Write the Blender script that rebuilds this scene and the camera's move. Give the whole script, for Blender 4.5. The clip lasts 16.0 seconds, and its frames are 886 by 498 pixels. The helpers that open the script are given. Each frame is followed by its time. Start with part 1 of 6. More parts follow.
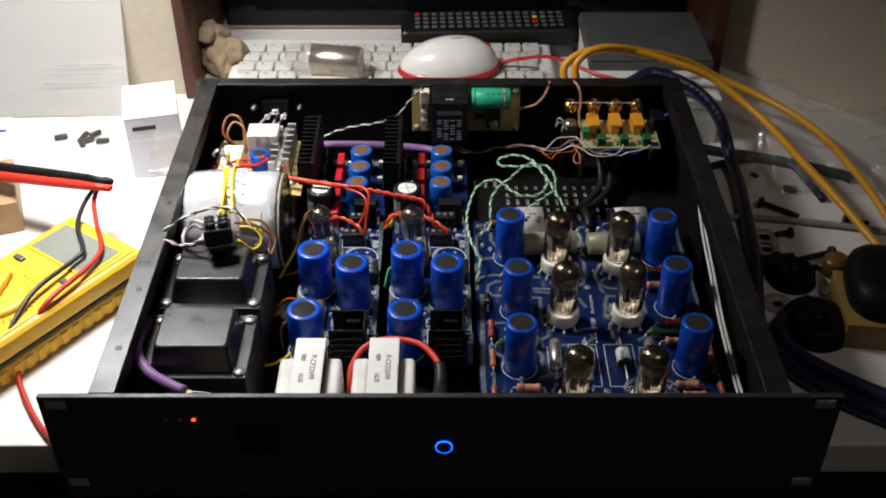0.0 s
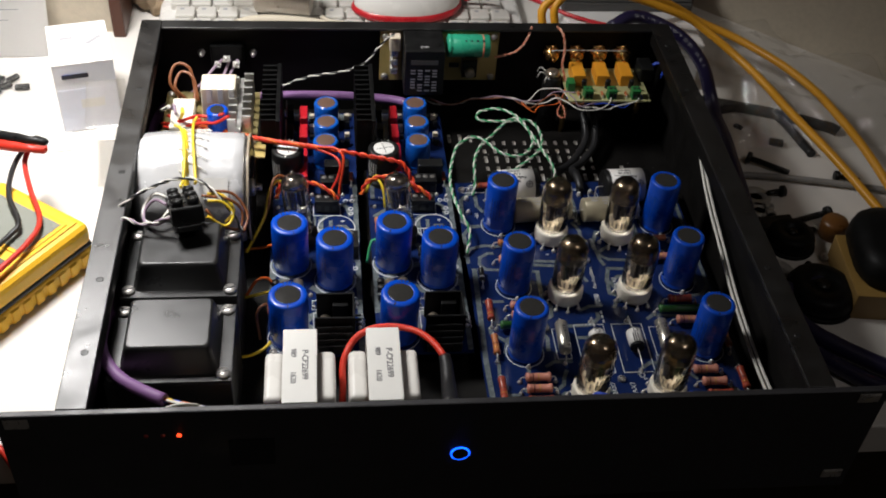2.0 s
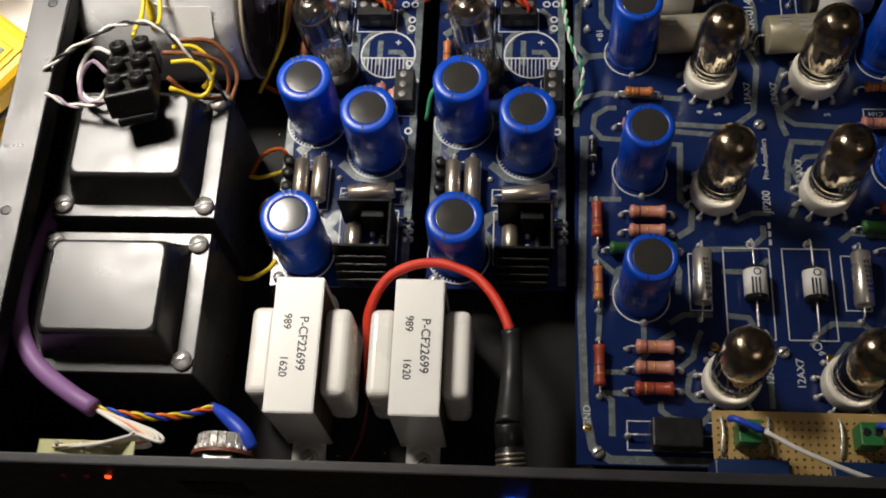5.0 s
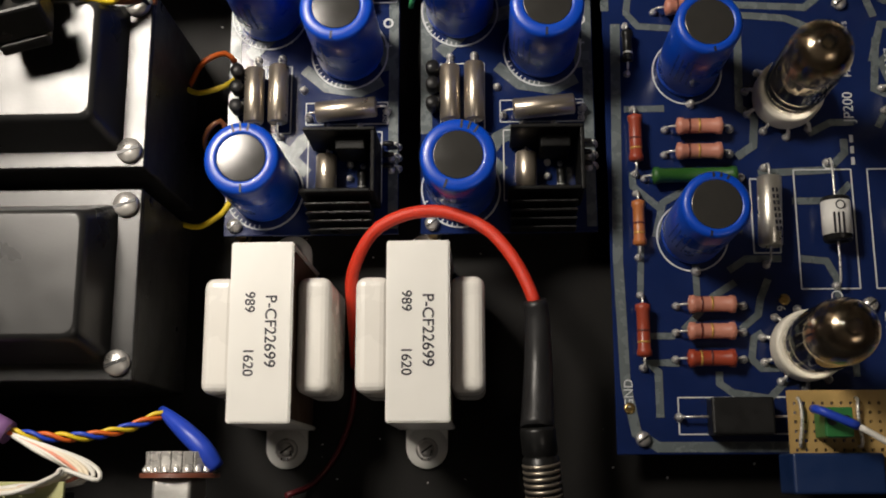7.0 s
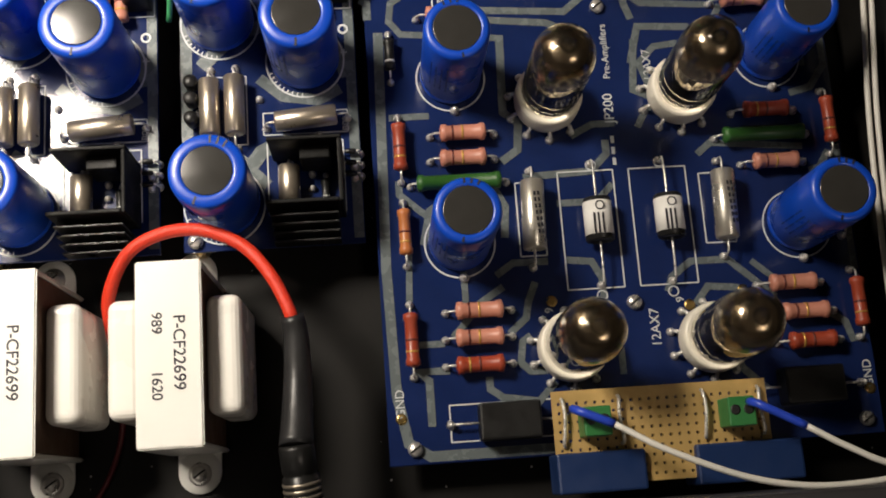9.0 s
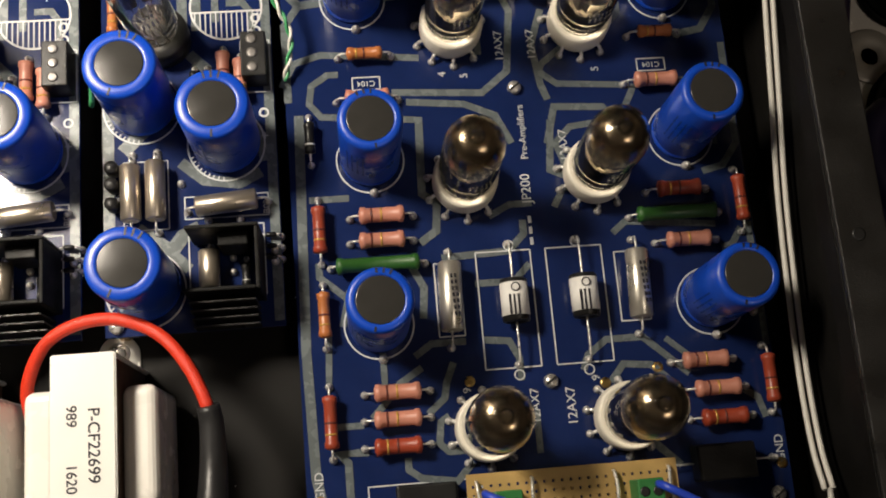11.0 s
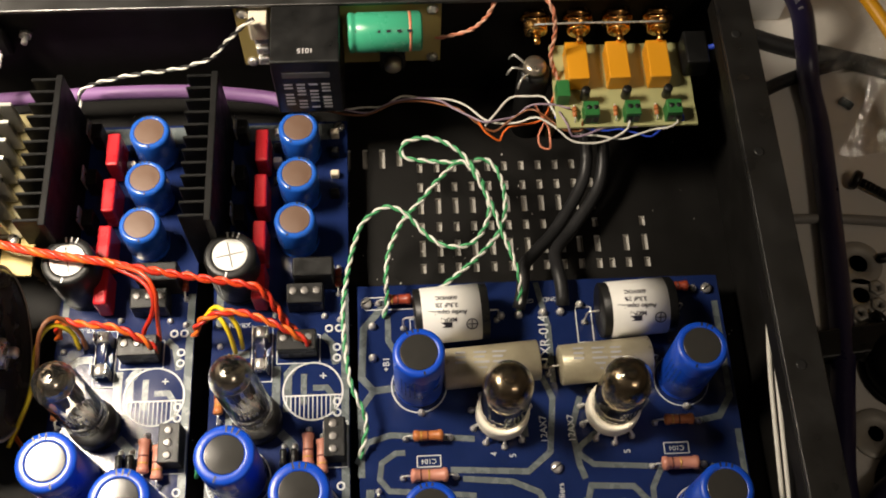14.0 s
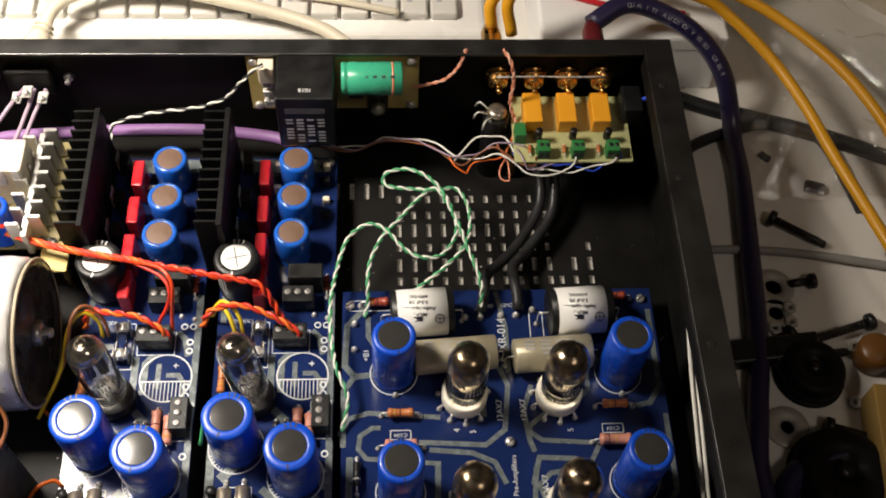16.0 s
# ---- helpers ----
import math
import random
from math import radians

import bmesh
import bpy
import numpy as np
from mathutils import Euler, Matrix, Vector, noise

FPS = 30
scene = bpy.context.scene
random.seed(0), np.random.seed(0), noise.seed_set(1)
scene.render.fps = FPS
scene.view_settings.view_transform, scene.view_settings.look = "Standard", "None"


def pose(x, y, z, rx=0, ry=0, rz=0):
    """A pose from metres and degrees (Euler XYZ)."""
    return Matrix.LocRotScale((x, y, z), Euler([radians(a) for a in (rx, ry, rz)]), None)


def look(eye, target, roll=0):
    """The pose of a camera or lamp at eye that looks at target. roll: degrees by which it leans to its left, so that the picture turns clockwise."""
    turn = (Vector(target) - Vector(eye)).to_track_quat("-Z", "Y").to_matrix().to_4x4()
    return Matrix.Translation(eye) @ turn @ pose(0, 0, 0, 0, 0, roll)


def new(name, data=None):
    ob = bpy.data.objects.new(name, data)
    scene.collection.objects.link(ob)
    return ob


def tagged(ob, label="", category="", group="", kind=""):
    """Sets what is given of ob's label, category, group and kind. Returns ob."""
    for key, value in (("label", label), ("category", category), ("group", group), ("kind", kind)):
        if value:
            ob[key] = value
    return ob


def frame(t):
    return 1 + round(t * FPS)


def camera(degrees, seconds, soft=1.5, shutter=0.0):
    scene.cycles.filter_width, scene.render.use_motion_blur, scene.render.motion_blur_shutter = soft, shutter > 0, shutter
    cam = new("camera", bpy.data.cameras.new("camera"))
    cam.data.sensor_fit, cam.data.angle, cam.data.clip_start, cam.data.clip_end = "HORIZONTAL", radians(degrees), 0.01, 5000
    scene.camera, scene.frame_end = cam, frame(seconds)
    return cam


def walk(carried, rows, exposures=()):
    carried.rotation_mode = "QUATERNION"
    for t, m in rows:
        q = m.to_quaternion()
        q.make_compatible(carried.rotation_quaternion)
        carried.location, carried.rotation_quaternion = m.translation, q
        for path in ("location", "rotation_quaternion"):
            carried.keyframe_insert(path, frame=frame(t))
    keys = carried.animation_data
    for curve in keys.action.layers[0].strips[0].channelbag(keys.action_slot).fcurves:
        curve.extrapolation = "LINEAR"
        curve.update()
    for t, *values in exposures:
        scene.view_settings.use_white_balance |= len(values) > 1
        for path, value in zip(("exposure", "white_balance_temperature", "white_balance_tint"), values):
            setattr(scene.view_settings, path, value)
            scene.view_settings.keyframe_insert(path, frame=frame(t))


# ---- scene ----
cam = camera(44.8, 16.0, soft=1.9)
PATH = [
    (0, (0.001, -0.443, 0.549), (0.003, 1.137, -0.678), 0.0),
    (0.5, (-0.008, -0.43, 0.546), (0.027, 1.138, -0.695), 0.2),
    (1, (-0.026, -0.416, 0.546), (0.068, 1.128, -0.722), 1.4),
    (1.5, (-0.049, -0.392, 0.544), (0.112, 1.113, -0.764), 2.9),
    (2, (-0.069, -0.356, 0.533), (0.146, 1.107, -0.814), 4.8),
    (2.5, (-0.037, -0.296, 0.527), (0.082, 1.095, -0.906), 2.7),
    (3, (-0.009, -0.24, 0.514), (0.012, 1.066, -1.001), 0.3),
    (3.5, (0.012, -0.19, 0.504), (-0.055, 0.999, -1.103), -2.3),
    (4, (0.02, -0.153, 0.487), (-0.104, 0.929, -1.19), -4.9),
    (4.5, (0.027, -0.116, 0.472), (-0.165, 0.834, -1.277), -9.4),
    (5, (0.003, -0.076, 0.463), (-0.142, 0.721, -1.366), -8.6),
    (5.2, (-0.009, -0.059, 0.458), (-0.126, 0.669, -1.401), -7.4),
    (7.3, (-0.016, 0.014, 0.388), (-0.081, 0.424, -1.568), -9.9),
    (7.5, (-0.01, 0.015, 0.388), (-0.055, 0.424, -1.569), -7.5),
    (8, (0.002, 0.017, 0.387), (0.023, 0.417, -1.572), 0.7),
    (8.5, (0.016, 0.015, 0.386), (0.091, 0.424, -1.57), 7.3),
    (9, (0.026, 0.012, 0.386), (0.15, 0.441, -1.564), 12.4),
    (9.2, (0.027, 0.012, 0.386), (0.182, 0.442, -1.561), 15.9),
    (11.3, (0.048, 0.035, 0.401), (0.221, 0.505, -1.535), 15.8),
    (11.5, (0.046, 0.038, 0.403), (0.226, 0.539, -1.525), 15.4),
    (12, (0.047, 0.052, 0.41), (0.21, 0.609, -1.504), 12.1),
    (12.5, (0.047, 0.061, 0.421), (0.185, 0.708, -1.466), 8.1),
    (13, (0.043, 0.076, 0.441), (0.173, 0.778, -1.427), 6.8),
    (13.5, (0.044, 0.075, 0.461), (0.149, 0.865, -1.374), 4.5),
    (14, (0.048, 0.067, 0.481), (0.122, 0.922, -1.325), 2.6),
    (14.5, (0.047, 0.047, 0.498), (0.111, 0.971, -1.275), 2.2),
    (15, (0.046, 0.019, 0.509), (0.117, 1.004, -1.23), 2.6),
    (15.5, (0.047, -0.009, 0.521), (0.14, 1.027, -1.188), 3.6),
    (16, (0.048, -0.021, 0.531), (0.16, 1.03, -1.167), 4.6),
]
walk(cam, [(t, look(eye, target, roll)) for t, eye, target, roll in PATH],
     exposures=[(0, -0.4, 5560, 10), (2, -0.55, 5640, 10), (3.5, -0.6, 5820, 10), (5, -0.6, 6050, 10), (7.4, -0.62, 6250, 10), (8.4, -0.1, 6300, 10), (9, 0.02, 6450, 10), (12.5, 0.05, 6680, 9), (14, 0.1, 6800, 9.5), (16, 0.12, 6350, 10)])

# ---- light: a desk lamp above and behind the left of the case, in a dim room ----
def area_lamp(name, eye, target, size, watts, colour):
    data = bpy.data.lights.new(name, "AREA")
    data.shape, data.size, data.energy, data.color = "DISK", size, watts, colour
    ob = new(name, data)
    ob.matrix_world = look(eye, target)
    return ob


lamp = area_lamp("desk_lamp_light", (-0.285, 0.315, 0.515), (-0.27, 0.28, 0.0), 0.15, 4.5, (1.0, 0.89, 0.75))
lamp.data.spread = radians(128)
# Unseen fill lamp, added to lift the right of the desk and the blacks.
area_lamp("added_room_fill", (0.9, -0.9, 2.25), (0.2, 0.1, 0.0), 0.45, 4.5, (1.0, 0.85, 0.71))
world = bpy.data.worlds.new("room_dusk")
scene.world = world
world.use_nodes = True
world.node_tree.nodes["Background"].inputs[0].default_value = (1.0, 0.9, 0.78, 1)
world.node_tree.nodes["Background"].inputs[1].default_value = 0.1

# ---- materials ----
def mat(name, colour, rough=0.5, metal=0.0, var=0.15, scale=120.0, bump=0.15, bscale=900.0, coat=0.0, spec=0.5, per_object=0.0, rvar=0.12):
    """A procedural surface: base colour broken up at two scales, uneven gloss and fine relief."""
    m = bpy.data.materials.new(name)
    m.use_nodes = True
    nt = m.node_tree
    b = nt.nodes["Principled BSDF"]
    tc = nt.nodes.new("ShaderNodeTexCoord")
    n1 = nt.nodes.new("ShaderNodeTexNoise")
    n1.inputs["Scale"].default_value, n1.inputs["Detail"].default_value = scale, 6
    n2 = nt.nodes.new("ShaderNodeTexNoise")
    n2.inputs["Scale"].default_value, n2.inputs["Detail"].default_value = bscale, 4
    nt.links.new(tc.outputs["Object"], n1.inputs["Vector"])
    nt.links.new(tc.outputs["Object"], n2.inputs["Vector"])
    mix = nt.nodes.new("ShaderNodeMix")
    mix.data_type = "RGBA"
    mix.inputs[6].default_value = (*[c * (1 - var) for c in colour], 1)
    mix.inputs[7].default_value = (*[min(1, c * (1 + var)) for c in colour], 1)
    nt.links.new(n1.outputs[0], mix.inputs[0])
    out = mix.outputs[2]
    if per_object:
        info = nt.nodes.new("ShaderNodeObjectInfo")
        hsv = nt.nodes.new("ShaderNodeHueSaturation")
        mr = nt.nodes.new("ShaderNodeMapRange")
        mr.inputs[3].default_value, mr.inputs[4].default_value = 1 - per_object, 1 + per_object
        nt.links.new(info.outputs["Random"], mr.inputs[0])
        nt.links.new(mr.outputs[0], hsv.inputs["Value"])
        nt.links.new(out, hsv.inputs["Color"])
        out = hsv.outputs[0]
    nt.links.new(out, b.inputs["Base Color"])
    rr = nt.nodes.new("ShaderNodeMapRange")
    rr.inputs[1].default_value, rr.inputs[2].default_value = 0.3, 0.7
    rr.inputs[3].default_value, rr.inputs[4].default_value = max(0.02, rough - rvar), min(1, rough + rvar)
    nt.links.new(n1.outputs[0], rr.inputs[0])
    nt.links.new(rr.outputs[0], b.inputs["Roughness"])
    b.inputs["Metallic"].default_value = metal
    b.inputs["Coat Weight"].default_value = coat
    b.inputs["Specular IOR Level"].default_value = spec
    if bump:
        bp = nt.nodes.new("ShaderNodeBump")
        bp.inputs["Strength"].default_value, bp.inputs["Distance"].default_value = bump, 0.0004
        nt.links.new(n2.outputs[0], bp.inputs["Height"])
        nt.links.new(bp.outputs[0], b.inputs["Normal"])
    return m


def glass(name, colour, rough=0.02, ior=1.45, alpha=1.0, dust=0.0):
    m = bpy.data.materials.new(name)
    m.use_nodes = True
    b = m.node_tree.nodes["Principled BSDF"]
    b.inputs["Base Color"].default_value = (*colour, 1)
    b.inputs["Transmission Weight"].default_value = 1 - dust
    b.inputs["Roughness"].default_value, b.inputs["IOR"].default_value = rough, ior
    b.inputs["Alpha"].default_value = alpha
    return m


def glow(name, colour, power):
    m = bpy.data.materials.new(name)
    m.use_nodes = True
    b = m.node_tree.nodes["Principled BSDF"]
    b.inputs["Base Color"].default_value = (*colour, 1)
    b.inputs["Emission Color"].default_value = (*colour, 1)
    b.inputs["Emission Strength"].default_value = power
    return m


M = {}
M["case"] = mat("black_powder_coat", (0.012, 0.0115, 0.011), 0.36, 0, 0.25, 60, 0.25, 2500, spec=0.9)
# Same coat as the case, darkened to put the inside's shade in the colour.
M["case_shaded"] = mat("shaded_black_powder_coat", (0.008, 0.0075, 0.007), 0.5, 0, 0.3, 60, 0.3, 2500, spec=0.16)
M["floor_case"] = mat("dusty_black_powder_coat", (0.0065, 0.006, 0.0055), 0.52, 0, 0.6, 40, 0.35, 2500, spec=0.16)
M["panel"] = mat("black_anodised_panel", (0.034, 0.033, 0.036), 0.45, 0, 0.2, 50, 0.15, 3000)
M["bell"] = mat("black_enamel_steel", (0.02, 0.02, 0.02), 0.32, 0.0, 0.25, 70, 0.05, 1500, spec=0.58, rvar=0.06)
M["lamin"] = mat("black_lacquered_laminations", (0.03, 0.029, 0.028), 0.38, 0.2, 0.3, 100, 0.3, 1200)
M["pcb"] = mat("blue_solder_mask", (0.008, 0.0175, 0.077), 0.15, 0, 0.3, 60, 0.07, 1100, spec=0.42, rvar=0.05)
M["trace"] = mat("grey_blue_track", (0.12, 0.14, 0.145), 0.26, 0.05, 0.2, 200, 0.1, 1500)
M["silk"] = mat("white_silkscreen", (0.55, 0.57, 0.58), 0.6, 0, 0.1, 300, 0)
M["sleeve"] = mat("blue_plastic_sleeve", (0.004, 0.06, 0.49), 0.33, 0, 0.12, 50, 0.08, 400, coat=0.12, per_object=0.05)
M["sleeve_small"] = mat("light_blue_plastic_sleeve", (0.012, 0.095, 0.46), 0.28, 0, 0.1, 50, 0.06, 400, coat=0.2)
M["captop"] = mat("grey_vented_capacitor_top", (0.032, 0.031, 0.029), 0.2, 0.0, 0.12, 200, 0.05, 1500, spec=0.55, rvar=0.03)
M["capbrown"] = mat("brown_capacitor_top", (0.13, 0.075, 0.05), 0.45, 0.05, 0.12, 200, 0.2, 1500)
M["ink"] = mat("dark_print", (0.012, 0.012, 0.02), 0.5, 0, 0.1, 200, 0)
M["white_print"] = mat("white_print", (0.7, 0.7, 0.68), 0.5, 0, 0.1, 200, 0)
M["glass"] = glass("clear_tube_glass", (0.93, 0.92, 0.89), 0.01, 1.3, dust=0.006)
M["smoked_glass"] = glass("smoky_tube_glass", (0.84, 0.79, 0.71), 0.01, 1.4, dust=0.004)
M["getter"] = mat("silvered_getter_flash", (0.29, 0.235, 0.165), 0.17, 1.0, 0.3, 150, 0.05, 300, rvar=0.06)
M["getter_silver"] = mat("bright_getter_flash", (0.50, 0.46, 0.40), 0.11, 1.0, 0.3, 150, 0.05, 300, rvar=0.06)
# Fin black raised above the heat sink's to stand for light on the edges.
M["lit_fin"] = mat("lit_black_fin", (0.012, 0.012, 0.012), 0.35, 0.1, 0.4, 200, 0.3)
M["plate"] = mat("grey_tube_plates", (0.045, 0.04, 0.035), 0.5, 0.2, 0.25, 200, 0.2)
M["mica"] = mat("pale_mica", (0.16, 0.14, 0.11), 0.4, 0, 0.15, 300, 0.1)
M["ceramic"] = mat("white_ceramic", (0.74, 0.70, 0.60), 0.38, 0, 0.1, 120, 0.12, 700)
M["solder"] = mat("solder", (0.72, 0.70, 0.66), 0.3, 0.55, 0.15, 400, 0.25, 1800)
M["steel"] = mat("zinc_steel", (0.62, 0.60, 0.57), 0.32, 0.75, 0.15, 200, 0.2, 1200)
M["silver_can"] = mat("dull_silver_can", (0.60, 0.57, 0.50), 0.3, 0.8, 0.2, 150, 0.12, 700, rvar=0.06)
M["dull_zinc"] = mat("dull_zinc", (0.40, 0.38, 0.34), 0.48, 0.15, 0.15, 200, 0.15, 1200)
M["sleeve_print"] = mat("dark_blue_sleeve_print", (0.002, 0.02, 0.17), 0.45, 0, 0.1, 200, 0)
M["dim_steel"] = mat("dull_screw_steel", (0.20, 0.19, 0.18), 0.4, 0.6, 0.2, 200, 0.2, 1200)
M["foil"] = mat("brushed_can", (0.47, 0.41, 0.33), 0.32, 0.85, 0.15, 150, 0.08, 700, rvar=0.05)
M["alu"] = mat("bare_aluminium", (0.68, 0.67, 0.64), 0.38, 0.85, 0.12, 120, 0.25, 900)
M["pink"] = mat("pink_resistor_body", (0.48, 0.20, 0.14), 0.42, 0, 0.12, 200, 0.15, per_object=0.1)
M["orange"] = mat("orange_brown_resistor_body", (0.42, 0.14, 0.04), 0.42, 0, 0.15, 200, 0.15, per_object=0.12)
M["redres"] = mat("red_brown_resistor_body", (0.29, 0.045, 0.02), 0.42, 0, 0.15, 200, 0.15, per_object=0.12)
M["greenres"] = mat("green_resistor_body", (0.022, 0.09, 0.015), 0.4, 0, 0.2, 200, 0.2)
M["band_gold"] = mat("gold_band", (0.55, 0.32, 0.08), 0.35, 0.4, 0.1, 300, 0)
M["band_dark"] = mat("dark_band", (0.10, 0.02, 0.015), 0.5, 0, 0.1, 300, 0)
M["black_plastic"] = mat("black_plastic", (0.009, 0.009, 0.009), 0.38, 0, 0.25, 120, 0.2, 900, spec=0.33)
M["matt_black"] = mat("matt_black_anodised", (0.0055, 0.0055, 0.0055), 0.5, 0.0, 0.3, 120, 0.2, 900, spec=0.14)
M["label"] = mat("white_paper_label", (0.72, 0.71, 0.68), 0.45, 0, 0.06, 100, 0.05)
M["oil"] = mat("greyish_paper_capacitor", (0.37, 0.33, 0.23), 0.36, 0.3, 0.35, 90, 0.3)
M["white_paint"] = mat("white_painted_steel", (0.80, 0.79, 0.75), 0.36, 0, 0.05, 60, 0.12, 500)
M["bobbin"] = mat("white_glossy_bobbin_cover", (0.78, 0.76, 0.71), 0.3, 0, 0.06, 60, 0.12, 500)
M["brown_tape"] = mat("brown_choke_core", (0.09, 0.05, 0.03), 0.55, 0, 0.3, 100, 0.3)
M["red_braid"] = mat("red_braided_sleeve", (0.62, 0.035, 0.012), 0.42, 0, 0.2, 600, 0.8, 1800)
M["shrink"] = mat("black_heat_shrink", (0.016, 0.016, 0.017), 0.42, 0, 0.3, 80, 0.6, 180, spec=0.35)
M["violet"] = mat("violet_cable_jacket", (0.21, 0.10, 0.26), 0.58, 0, 0.1, 60, 0.15)
M["w_white"] = mat("white_wire", (0.72, 0.70, 0.64), 0.42, 0, 0.08, 200, 0.05)
M["w_green"] = mat("green_wire", (0.06, 0.33, 0.13), 0.42, 0, 0.1, 200, 0.05)
M["w_red"] = mat("red_wire", (0.50, 0.028, 0.013), 0.4, 0, 0.1, 200, 0.05)
M["w_scarlet"] = mat("scarlet_wire", (0.62, 0.055, 0.014), 0.34, 0, 0.1, 200, 0.05)
M["w_orange"] = mat("orange_wire", (0.68, 0.135, 0.016), 0.4, 0, 0.1, 200, 0.05)
M["w_yellow"] = mat("yellow_wire", (0.75, 0.55, 0.02), 0.4, 0, 0.1, 200, 0.05)
M["w_blue"] = mat("blue_wire", (0.02, 0.06, 0.5), 0.4, 0, 0.1, 200, 0.05)
M["w_brown"] = mat("brown_wire", (0.20, 0.07, 0.025), 0.4, 0, 0.1, 200, 0.05)
M["w_black"] = mat("black_wire", (0.015, 0.015, 0.015), 0.4, 0, 0.1, 200, 0.05)
M["w_lilac"] = mat("lilac_wire", (0.30, 0.22, 0.29), 0.4, 0, 0.1, 200, 0.05)
M["w_salmon"] = mat("pale_salmon_wire", (0.74, 0.42, 0.30), 0.4, 0, 0.1, 200, 0.05)
M["w_pink"] = mat("salmon_wire", (0.68, 0.24, 0.14), 0.4, 0, 0.1, 200, 0.05)
M["perf"] = mat("tan_perforated_board", (0.43, 0.285, 0.10), 0.5, 0, 0.15, 80, 0.15)
M["olive_pcb"] = mat("pale_olive_board", (0.42, 0.42, 0.20), 0.42, 0, 0.1, 80, 0.1)
M["tan_pcb"] = mat("yellowish_board", (0.46, 0.36, 0.12), 0.42, 0, 0.12, 80, 0.1)
M["olive_dark"] = mat("dark_olive_board", (0.16, 0.13, 0.05), 0.42, 0, 0.15, 80, 0.1)
M["relay"] = mat("amber_relay_case", (0.78, 0.34, 0.02), 0.36, 0, 0.08, 80, 0.08)
M["green_term"] = mat("green_terminal_plastic", (0.03, 0.17, 0.045), 0.38, 0, 0.12, 120, 0.12)
M["blue_box"] = mat("dark_blue_film_capacitor", (0.010, 0.028, 0.10), 0.4, 0, 0.15, 80, 0.12)
M["red_box"] = mat("red_film_capacitor", (0.46, 0.012, 0.02), 0.34, 0, 0.1, 80, 0.1)
M["teal"] = mat("teal_capacitor_sleeve", (0.05, 0.38, 0.22), 0.3, 0, 0.08, 60, 0.08, coat=0.3)
M["gold"] = mat("gold_plated_contact", (0.75, 0.42, 0.14), 0.22, 1.0, 0.1, 200, 0.1)
M["brass"] = mat("brass", (0.62, 0.43, 0.16), 0.3, 1.0, 0.12, 200, 0.1)
M["wrap"] = mat("clear_film_over_silver_windings", (0.76, 0.76, 0.775), 0.22, 0.3, 0.34, 34, 1.0, 70, coat=0.5, rvar=0.15)
M["dark_dish"] = mat("dark_grey_pressed_steel", (0.07, 0.064, 0.056), 0.26, 0.4, 0.25, 60, 0.15)
M["rim_tan"] = mat("tan_rubber_rim", (0.34, 0.28, 0.20), 0.5, 0, 0.2, 100, 0.1)
M["cream"] = mat("cream_plastic", (0.70, 0.62, 0.48), 0.38, 0, 0.06, 100, 0.1)
M["desk"] = mat("white_laminate", (0.74, 0.71, 0.66), 0.5, 0, 0.05, 12, 0.12, 200)
M["wallpaper"] = mat("beige_woven_wallpaper", (0.52, 0.46, 0.36), 0.8, 0, 0.14, 200, 0.8, 420)
M["wood"] = mat("reddish_brown_wood", (0.07, 0.022, 0.010), 0.45, 0, 0.35, 30, 0.2, 200)
M["dark_shelf"] = mat("dark_cabinet_inside", (0.02, 0.018, 0.017), 0.5, 0, 0.3, 20, 0.1)
M["screen"] = mat("black_glossy_screen", (0.005, 0.005, 0.006), 0.12, 0, 0.2, 20, 0, spec=0.3, rvar=0.04)
M["paper"] = mat("white_paper", (0.82, 0.81, 0.79), 0.7, 0, 0.03, 20, 0.08, 200)
M["meter"] = mat("yellow_rubber_holster", (0.80, 0.46, 0.01), 0.5, 0, 0.08, 40, 0.25, 500)
M["meter_face"] = mat("yellow_meter_face", (0.80, 0.50, 0.02), 0.42, 0, 0.06, 40, 0.1, 500)
M["lcd"] = mat("grey_lcd", (0.22, 0.23, 0.20), 0.3, 0, 0.06, 40, 0)
M["stone"] = mat("beige_plush", (0.27, 0.20, 0.125), 0.9, 0, 0.3, 60, 1.0, 250)
M["yellow_cable"] = mat("yellow_cable_jacket", (0.72, 0.34, 0.012), 0.42, 0, 0.08, 40, 0.1)
M["navy_cable"] = mat("navy_cable_jacket", (0.018, 0.014, 0.05), 0.36, 0, 0.15, 40, 0.1)
M["grey_plastic"] = mat("dark_grey_plastic", (0.09, 0.09, 0.088), 0.45, 0, 0.15, 40, 0.15)
M["white_plastic"] = mat("white_glossy_plastic", (0.78, 0.76, 0.72), 0.22, 0, 0.04, 40, 0.03, coat=0.4)
M["red_plastic"] = mat("red_plastic", (0.50, 0.012, 0.02), 0.3, 0, 0.08, 40, 0.05)
M["dark_red"] = mat("dark_red_rubber", (0.10, 0.008, 0.012), 0.45, 0, 0.15, 60, 0.1)
M["key"] = mat("off_white_keys", (0.62, 0.60, 0.55), 0.42, 0, 0.05, 60, 0.1, per_object=0.04)
M["beige_cable"] = mat("beige_cable_jacket", (0.60, 0.54, 0.42), 0.42, 0, 0.08, 60, 0.1)
M["dull_grey"] = mat("dull_grey_plastic", (0.27, 0.26, 0.245), 0.5, 0, 0.1, 60, 0.1)
M["dark_steel"] = mat("blackened_steel", (0.03, 0.029, 0.028), 0.35, 0.7, 0.25, 200, 0.2)


